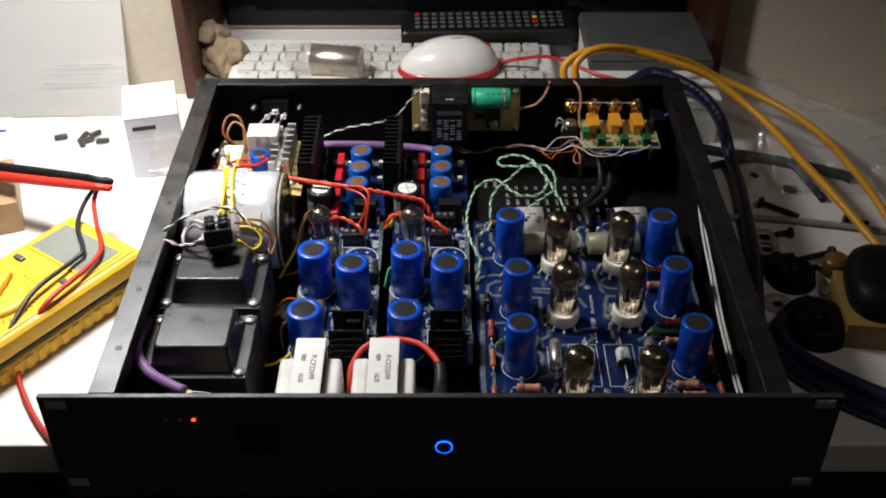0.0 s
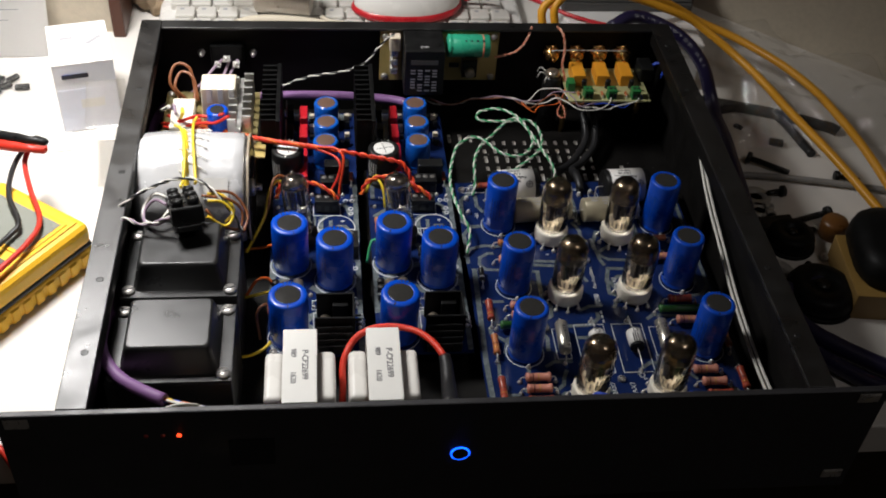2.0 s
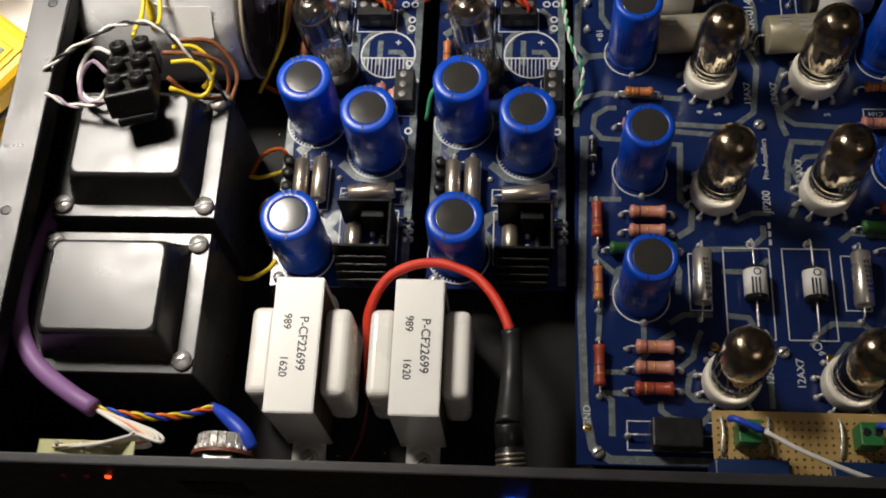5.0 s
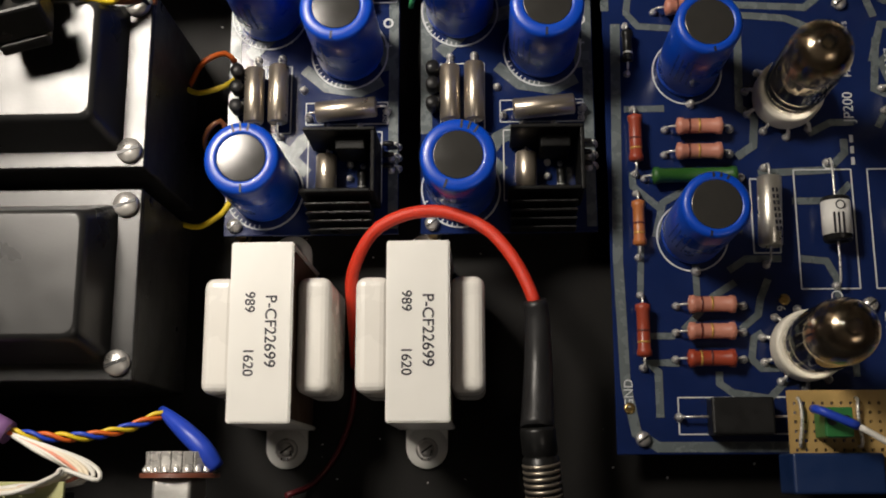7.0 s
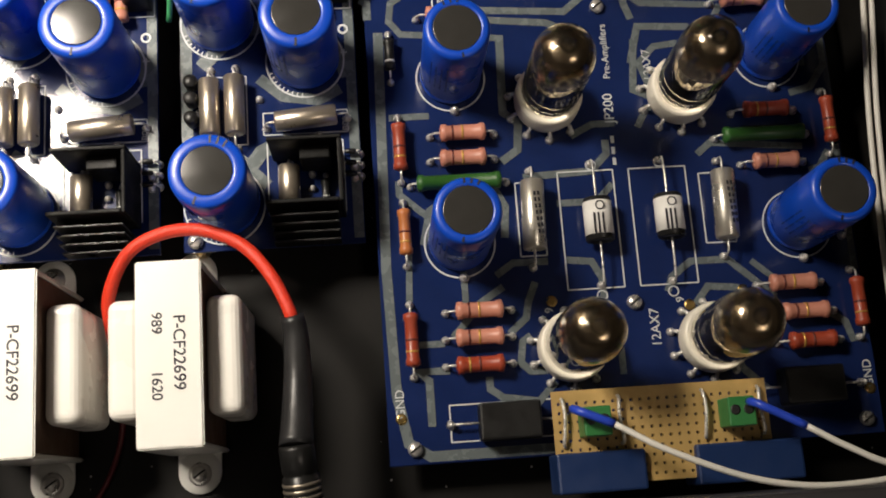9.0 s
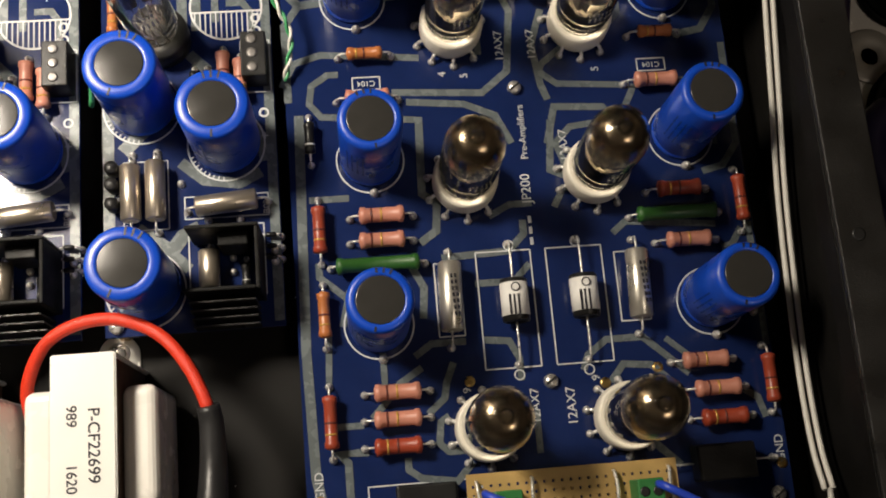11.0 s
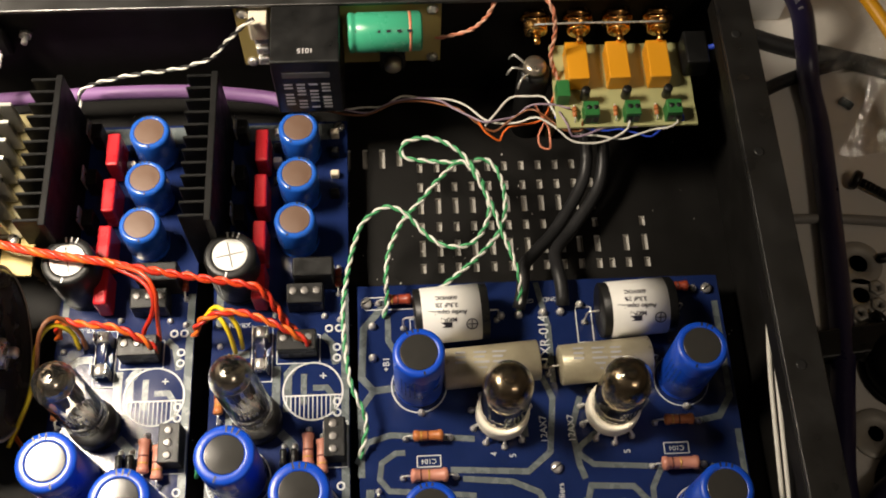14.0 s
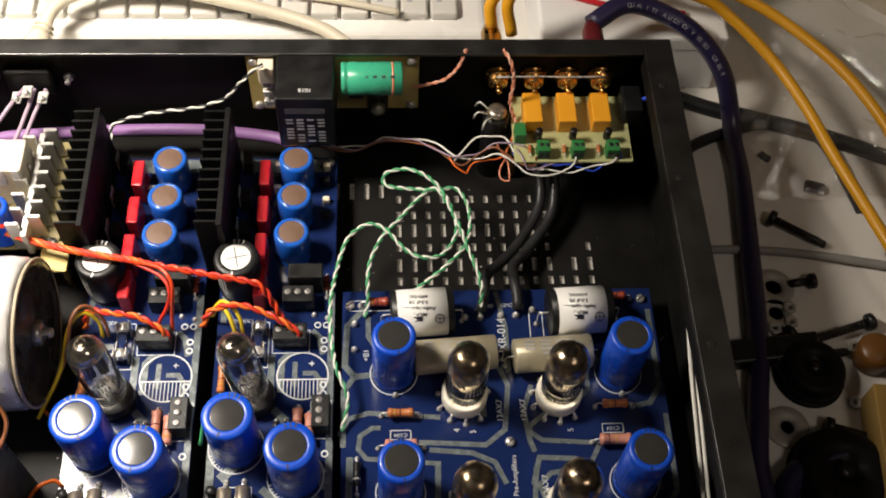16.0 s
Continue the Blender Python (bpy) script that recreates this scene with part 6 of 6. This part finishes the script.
sheet = thing("paper_sheet", at_mm(-408, 476, 1, 70, 0, 2), "large white printed sheet leaning against the wall", "paper")
t = bmesh.new()
n = 10
grid = [[t.verts.new((-148 + 250 * i / n, 300 * j / n, 2.5 * math.sin(i * 0.7) * (j / n))) for j in range(n + 1)] for i in range(n + 1)]
for i in range(n):
    for j in range(n):
        t.faces.new((grid[i][j], grid[i + 1][j], grid[i + 1][j + 1], grid[i][j + 1]))
bmesh.ops.solidify(t, geom=list(t.faces), thickness=0.4)
part("page", t, M["paper"], sheet)
for k in range(3):
    part("print", box(bm_new(), 20 + 7 * (k % 3), 70 + 9 * (k % 4), 32 + 9 * k, 32.6 + 9 * k, 3.4, 3.5), M["grey_print"], sheet)
sheet2 = thing("paper_sheet", at_mm(-372, 400, 0.2, 0, 0, 8), "white datasheet lying flat on the desk", "paper")
part("page", box(bm_new(), -95, 95, -70, 70, 0, 0.8, 0.1, 1), M["paper"], sheet2)
leaf = thing("leaflet", at_mm(-452, 412, 1.2, 0, 0, 4), "white leaflet with blue stripes and a tan picture", "leaflet")
part("page", box(bm_new(), -34, 34, -60, 60, 0, 0.6), M["paper"], leaf)
for y in (34, -4):
    part("stripe", box(bm_new(), -34, 34, y - 2.5, y + 2.5, 0.6, 0.7), M["blue_print"], leaf)
part("picture", box(bm_new(), -10, 28, -38, -20, 0.6, 0.7), M["w_pink"], leaf)
pouch = thing("component_pouch", at_mm(-338, 420, 1.4, 0, 0, 10), "clear plastic pouch holding small black components", "plastic pouch")
part("film", box(bm_new(), -50, 50, -45, 45, 0, 5, 1.5), M["sheet"], pouch)
for x, y, a in ((-22, 18, 10), (0, 16, 70), (4, 8, 20), (18, 4, 0), (-2, 4, 110), (10, 18, 40)):
    part("component", box(bm_new(), -6, 6, -2.4, 2.4, 1, 4.6, 0.6, 1, m=T(x, y, 0, 0, 0, a)), M["black_plastic"], pouch)

# ---- behind the case ----
kb = thing("keyboard", at_mm(25, 538, 0, 0, 0, 0), "white computer keyboard behind the amplifier", "keyboard")
part("body", box(bm_new(), -243, 92, -78, 76, 0, 17, 5, 3), M["white_plastic"], kb)
key_me = mesh("key", box(bm_new(), -8.6, 8.6, -8.4, 8.4, 0, 7, 1.6), M["key"])
print_me = mesh("key_print", box(bm_new(), -4.5, -1, 1.5, 4.5, 7.0, 7.08), M["grey_print"])
for row in range(6):
    for col in range(16):
        k = new("key", key_me)
        k.parent = kb
        k.matrix_basis = at_mm(-224 + 19.2 * col + 3 * (row % 3), -58 + 20.4 * row, 16.5)
        q = new("key_print", print_me)
        q.parent = k
mouse = thing("computer_mouse", at_mm(13, 528, 24, 0, 0, 8), "white computer mouse with red trim lying on the keyboard", "mouse")
t = bmesh.new()
bmesh.ops.create_uvsphere(t, u_segments=40, v_segments=20, radius=1)
for v in t.verts:
    z = v.co.z
    v.co = Vector((v.co.x * 50 * (1 - 0.10 * v.co.x), v.co.y * 30, (z * 30 + 6) if z > 0 else (z * 5 + 6)))
for f in t.faces:
    f.smooth = True
part("shell", t, M["white_plastic"], mouse, "glossy white shell")
t = bm_new()
lathe(t, [(0.80, -1), (0.98, 1), (1.03, 4), (1.0, 8), (0.9, 9)], 44)
for v in t.verts:
    v.co.x, v.co.y = v.co.x * 50.4 * (1 - 0.10 * v.co.x), v.co.y * 30.6
part("trim", t, M["red_plastic"], mouse, "red base trim")
t = bm_new()
lathe(t, [(0, 0), (1, 0.4), (0.9, 1.2), (0, 1.6)], 24)
for v in t.verts:
    v.co.x, v.co.y, v.co.z = v.co.x * 8, v.co.y * 3, v.co.z + 0
part("wheel", t, M["red_plastic"], mouse, at=at_mm(31, 2, 27.0, 0, 26, 0))
part("logo", box(bm_new(), -3, 8, -1.2, 1.2, 35.6, 36.2), M["grey_print"], mouse)
cable("mouse_cable", [(62, 534, 30), (80, 530, 36), (110, 506, 50), (150, 470, 51), (190, 452, 50.5), (236, 446, 50)], 1.8, "red_plastic", "red mouse cable over the keyboard", 10)
tin = thing("silver_can", at_mm(-104, 518, 40, 0, 0, -8), "brushed silver can wrapped in clear film on the keyboard", "can")
part("can", lathe(bm_new(), [(14, -25), (15.5, -24), (15.5, 24), (14, 25), (13, 24), (0, 24)], 36, T(0, 0, 0, 0, 90, 0)), M["foil"], tin)
part("wrapping", lathe(bm_new(), [(10, -50), (17, -28), (16.3, 0), (16.6, 26), (12, 34)], 16, T(0, 0, 0, 0, 90, 0)), M["bag"], tin)
plush = bmesh.new()
for cx, cy, cz, r in ((0, 0, 26, 27), (20, -4, 34, 18), (-10, 10, 52, 20), (26, 6, 20, 16), (8, -16, 14, 14), (-16, -8, 64, 12)):
    b = bmesh.new()
    bmesh.ops.create_icosphere(b, subdivisions=4, radius=r)
    for v in b.verts:
        v.co += v.co.normalized() * noise.noise(v.co * 0.09 + Vector((cx, cy, cz))) * r * 0.35
        v.co += Vector((cx, cy, cz))
    for f in b.faces:
        f.smooth = True
    add(plush, b)
bmesh.ops.scale(plush, vec=(0.74, 0.74, 0.74), verts=plush.verts)
solid("plush_toy", plush, M["stone"], at_mm(-229, 568, 0), "beige plush lump leaning against the cabinet side", "soft toy")
rem = thing("remote_control", at_mm(52, 620, 0, 3, 0, 2), "black remote control with rubber buttons lying behind the mouse", "remote control")
part("body", box(bm_new(), -95, 95, -24, 24, 16, 36, 5, 3), M["black_plastic"], rem)
part("stand", box(bm_new(), -90, 90, -20, 20, 0, 16, 1), M["grey_plastic"], rem)
for i in range(18):
    for j in range(4):
        part("button", box(bm_new(), -80 + 9 * i, -74 + 9 * i, -16 + 9 * j, -11 + 9 * j, 35.8, 37.6, 0.8, 1), M["red_plastic" if (i, j) in ((0, 3), (14, 1)) else "w_yellow" if (i, j) == (14, 2) else "w_green" if (i, j) == (15, 2) else "grey_plastic"], rem)
flat = thing("flat_carton", at_mm(190, 510, 0), "flat white carton lying behind the amplifier", "box")
part("body", box(bm_new(), -44, 71, -82, 80, 0, 45, 2.0), M["paper"], flat)
part("lid", box(bm_new(), -44.6, 71.6, -82.6, 80.6, 36, 48, 2.0), M["paper"], flat)
lap = thing("grey_equipment_box", at_mm(203, 536, 48), "flat dark grey equipment box lying on the white carton", "equipment box")
part("body", box(bm_new(), -60, 60, -54, 52, 0, 9, 2.0), M["grey_plastic"], lap)
part("lid", box(bm_new(), -59, 59, -53, 51, 9.2, 12, 1.2), M["grey_plastic"], lap)
tv = thing("television", at_mm(14, 684, 0), "black glossy television screen inside the cabinet bay", "television")
part("bezel", box(bm_new(), -256, 256, -14, 14, 1, 420, 4), M["screen"], tv)
part("screen", box(bm_new(), -250, 250, -14.6, -13.9, 24, 405), M["screen"], tv)
part("chrome_trim", box(bm_new(), -254, 254, -15.4, -14.1, 2, 5, 0.4), M["foil"], tv)
usb = thing("beige_plug_cable", Matrix.Identity(4), "beige cable with a ribbed plug over the keyboard", "cable")
part("jacket", sweep(bm_new(), [(-158, 447, 34), (-150, 462, 40), (-128, 474, 42), (-90, 476, 40), (-50, 470, 36), (-14, 462, 32), (12, 452, 30), (30, 440, 26)], 4.2, 14), M["beige_cable"], usb)
pl = part("plug", lathe(bm_new(), [(7.5, 0), (8.2, 2), (8.2, 22), (6.8, 26), (5, 30)], 24, along((-166, 418, 26), (-157, 450, 35))), M["beige_cable"], usb)
for k in range(5):
    part("rib", lathe(bm_new(), [(7.2 - 0.5 * k, 0), (8.6 - 0.5 * k, 0.8), (7.2 - 0.5 * k, 1.6)], 20, along(Vector((-166, 418, 26)).lerp(Vector((-157, 450, 35)), 0.56 + 0.1 * k), (-157, 450, 35) if k < 4 else (-154.7, 458, 37.4))), M["beige_cable"], pl)
cable("grey_lead", [(-70, 500, 30), (-60, 488, 32), (-20, 484, 30), (20, 478, 28), (60, 470, 26)], 2.2, "beige_cable", "thin pale lead across the keyboard", 10)
for x, m, z in ((112, "brass", 68), (171, "dark_red", 70)):
    pg = thing("phono_plug", at_mm(x, 382, z), "phono plug in the rear socket", "plug", "phono plugs")
    part("shell", lathe(bm_new(), [(7, 0), (7.4, 2), (7.4, 12), (6.4, 14), (6.0, 30), (4, 36)], 24, T(0, 0, 0, -90)), M[m], pg)
    part("ring", lathe(bm_new(), [(7.6, 4), (7.9, 5), (7.6, 6)], 24, T(0, 0, 0, -90)), M["steel"], pg)
cable("yellow_cable", [(112, 414, 72), (112, 420, 88), (134, 428, 98), (180, 444, 88), (238, 441, 70), (262, 433, 58), (286, 410, 46), (301, 378, 41), (311, 345, 38), (330, 286, 34), (352, 224, 24), (385, 150, 8)], 3.5, "yellow_cable", "thick yellow cable arching from the rear sockets", 16, 4, "yellow cables")
cable("yellow_cable", [(124, 412, 68), (122, 420, 90), (150, 432, 99), (225, 464, 70), (268, 468, 47), (298, 455, 39), (328, 422, 35), (346, 387, 33), (356, 352, 31), (367, 300, 26), (378, 235, 14)], 3.5, "yellow_cable", "thick yellow cable arching over the desk", 16, 4, "yellow cables")
navy_pts = [(171, 418, 70), (192, 430, 74), (214, 430, 68), (237, 421, 58), (255, 409, 40), (264, 398, 18), (266, 380, 7), (266, 350, 6), (261, 295, 6), (255, 240, 6), (247, 200, 6), (241, 160, 6), (252, 118, 6), (282, 84, 6), (320, 58, 6)]
nav = thing("navy_audio_cable", Matrix.Identity(4), "thick navy audio cable with white print lying along the case", "cable")
part("jacket", sweep(bm_new(), navy_pts, 5.8, 18, 4), M["navy_cable"], nav)
line = smooth_path(navy_pts, 2.0)
txt = "QUALITY AUDIO/VIDEO CABLE"
start = 12
for i, ch in enumerate(txt):
    if ch == " ":
        continue
    p, q = line[start + int(i * 1.6)], line[start + int(i * 1.6) + 1]
    d = (q - p).normalized()
    side = d.cross(Vector((-0.25, -0.75, 0.6))).normalized()
    up = side.cross(d).normalized()
    rot3 = Matrix((d, -side, up)).transposed() if up.z > 0 else Matrix((d, side, -up)).transposed()
    c = (p + rot3.col[2] * 5.85) * MM
    lettering(ch, 3.6, M["grey_print"], nav, Matrix.Translation(c) @ rot3.to_4x4())
cable("navy_cable", [(300, 178, 8), (262, 166, 8), (252, 150, 8), (262, 124, 8), (296, 94, 8), (340, 66, 8)], 6.5, "navy_cable", "second dark cable curving off the desk", 14, 4)

# ---- on the desk, right of the case ----
def bolt(x0, y0, x1, y1, r=2.4, head=5.0, z=None):
    p, q = Vector((x0, y0, head if z is None else z)), Vector((x1, y1, r + 0.3))
    root = thing("bolt", Matrix.Identity(4), "blackened steel bolt lying on the desk", "bolt", "loose fasteners")
    n = (q - p).length
    part("shank", lathe(bm_new(), [(r, 3), (r, n - 1), (r - 0.6, n)], 12, along(p, q)), M["dark_steel"], root)
    part("head", lathe(bm_new(), [(head * 0.8, 0), (head, 0.6), (head, 3.6), (head * 0.7, 4.4), (r, 4.4)], 20, along(p, q)), M["dark_steel"], root)
    for k in range(int((n - 8) / 2.4)):
        part("thread", lathe(bm_new(), [(r, 0), (r + 0.35, 0.5), (r, 1.0)], 10, Matrix.Translation((q - p).normalized() * (6.5 + 2.4 * k)) @ along(p, q)), M["dark_steel"], root)
    return root


bolt(278, 325, 309, 306)
bolt(297, 281, 282, 280, 2.4, 4.6)
bolt(277, 249, 268, 243, 2.4, 4.6)
bolt(324, 254, 279, 241)
bolt(262, 231, 306, 236, 2.4, 4.8)
bolt(282, 192, 304, 186)
bolt(333, 196, 318, 206, 2.2, 4.4)
bolt(345, 300, 366, 296, 2.2, 4.4)


def washer(x, y, ro, ri, h=1.4, m="dull_zinc", z=0):
    solid("washer", lathe(bm_new(), [(ri, 0), (ro - 0.3, 0), (ro, 0.3), (ro, h - 0.3), (ro - 0.3, h), (ri, h), (ri, 0)], 28, T(0, 0, z)), M[m], at_mm(x, y, 0), "plain steel washer lying on the desk", "washer", "loose fasteners")


for x, y, ro, ri in ((273, 279, 12, 5), (271, 262, 9, 4.5), (263, 193, 12, 4)):
    washer(x, y, ro, ri)
for x, y in ((279, 265), (278, 256), (268, 252), (311, 239), (326, 226), (303, 206)):
    solid("nut", lathe(bm_new(), [(2.0, 0), (3.8, 0), (4.2, 0.5), (4.2, 2.6), (3.8, 3.1), (2.0, 3.1), (2.0, 0)], 6), M["dull_zinc"], at_mm(x, y, 0, 0, 0, 20), "small steel nut lying on the desk", "nut", "loose fasteners")
for x, y, r, h in ((281, 223, 18, 14), (283, 164, 25, 16)):
    kn = thing("control_knob", at_mm(x, y, 0), "black machined control knob lying loose on the desk", "knob", "loose knobs")
    part("body", lathe(bm_new(), [(r * 0.9, 0), (r, 1), (r, h * 0.6), (r * 0.93, h * 0.85), (r * 0.8, h), (r * 0.4, h), (r * 0.36, h - 2), (0, h - 2)], 44), M["matt_black"], kn)
    part("skirt", lathe(bm_new(), [(r + 1.2, 0), (r + 1.6, 0.8), (r + 1.2, 3), (r, 3.2)], 44), M["matt_black"], kn)
    part("screw", lathe(bm_new(), [(r * 0.2, h - 2), (r * 0.2, h - 0.8), (0, h - 0.6)], 18), M["dark_steel"], kn)
solid("bracket_plate", box(bm_new(), -26, 26, -7, 7, 0, 11, 1.2), M["black_plastic"], at_mm(262, 236, 0, 0, 0, 6), "black plastic bracket among the fasteners", "bracket")
shell = thing("moulded_cover", at_mm(340, 180, 22.8, 0, 0, -10), "black rounded plastic cover lying on the small carton", "cover")
t = bmesh.new()
rings = []
for k, (q, z) in enumerate(((0.94, 0), (1.0, 2), (1.0, 12), (0.96, 20), (0.86, 26), (0.68, 29.5), (0.4, 31), (0.12, 31.4))):
    rings.append([t.verts.new((33 * q * math.copysign(abs(math.cos(a)) ** 0.6, math.cos(a)), 38 * q * math.copysign(abs(math.sin(a)) ** 0.6, math.sin(a)), z)) for a in [2 * math.pi * i / 40 for i in range(40)]])
for a, b in zip(rings, rings[1:]):
    for i in range(40):
        t.faces.new((a[i], a[(i + 1) % 40], b[(i + 1) % 40], b[i])).smooth = True
t.faces.new(rings[0][::-1])
t.faces.new(rings[-1])
bmesh.ops.scale(t, vec=(1, 1, 0.8), verts=t.verts)
part("shell", t, M["matt_black"], shell)
part("badge", box(bm_new(), -9, 9, -39, -38.2, 6, 9, 0.3, 1), M["steel"], shell, "bright oblong badge")
yb = thing("yellow_carton", at_mm(336, 172, 0, 0, 0, -6), "small yellow and white carton on the desk", "box")
part("body", box(bm_new(), -34, 34, -32, 32, 0, 22, 0.6), mat("yellow_carton_print", (0.24, 0.15, 0.045), 0.5, 0, 0.1, 40, 0.05), yb)
part("lid", box(bm_new(), -34.2, 34.2, -32.2, 32.2, 22, 22.8, 0.3), mat("dull_yellow_card", (0.26, 0.16, 0.04), 0.5, 0, 0.1, 40, 0.05), yb)
solid("amber_cap", lathe(bm_new(), [(9.5, 0), (10.5, 1), (10.5, 13), (9, 15.5), (0, 16)], 28), mat("amber_plastic", (0.13, 0.055, 0.012), 0.35, 0, 0.1, 60, 0.05), at_mm(318, 232, 0), "amber plastic cap beside the knobs", "cap")
for pts, w in (([(232, 420, 3), (257, 409, 3), (278, 402, 4), (320, 388, 4), (362, 369, 4), (372, 362, 3)], 5.0), ([(236, 376, 3), (250, 384, 3), (277, 394, 3), (300, 396, 4), (323, 384, 4), (334, 345, 3), (337, 330, 3)], 3.6)):
    cable("black_strap", pts, w, "shrink", "black flat lead with a tinned end lying on the desk", 12, 4, "black leads")
cable("grey_tube", [(214, 300, 4), (247, 303, 4), (290, 300, 4), (345, 290, 4), (420, 272, 4)], 2.6, "dull_grey", "pale grey lead lying across the desk", 12, 5)
t = bmesh.new()
nx, ny = 36, 30
rnd = random.Random(5)
gv = []
for i in range(nx + 1):
    row = []
    for j in range(ny + 1):
        x = 270 + 175 * i / nx
        y = 340 + (min(190, 592 - 0.9 * (x - 290) - 362)) * j / ny
        edge = min(1, min(i, nx - i, j, ny - j) / 4)
        z = 3 + edge * (16 + 26 * noise.noise(Vector((x * 0.022, y * 0.022, 3.0))) + 13 * abs(noise.noise(Vector((x * 0.06, y * 0.05, 7.0)))) + 5 * abs(noise.noise(Vector((x * 0.16, y * 0.13, 1.0)))))
        row.append(t.verts.new((x + 6 * noise.noise(Vector((y * 0.05, 1, 0))), y + 8 * noise.noise(Vector((x * 0.04, 5, 0))), max(3, z))))
    gv.append(row)
for i in range(nx):
    for j in range(ny):
        f = t.faces.new((gv[i][j], gv[i + 1][j], gv[i + 1][j + 1], gv[i][j + 1]))
        f.smooth = True
solid("plastic_bag", t, M["bag"], Matrix.Identity(4), "crumpled clear plastic bag lying on the desk", "plastic bag")
for x, y, s in ((312, 348, 6), (286, 372, 4)):
    solid("rubber_bit", box(bm_new(), -s, s, -s * 0.6, s * 0.6, 0, s * 0.7, 1.0), M["black_plastic"], at_mm(x, y, 0, 0, 0, 30 + x), "small black rubber bit in the plastic bag", "rubber bit", "rubber bits")
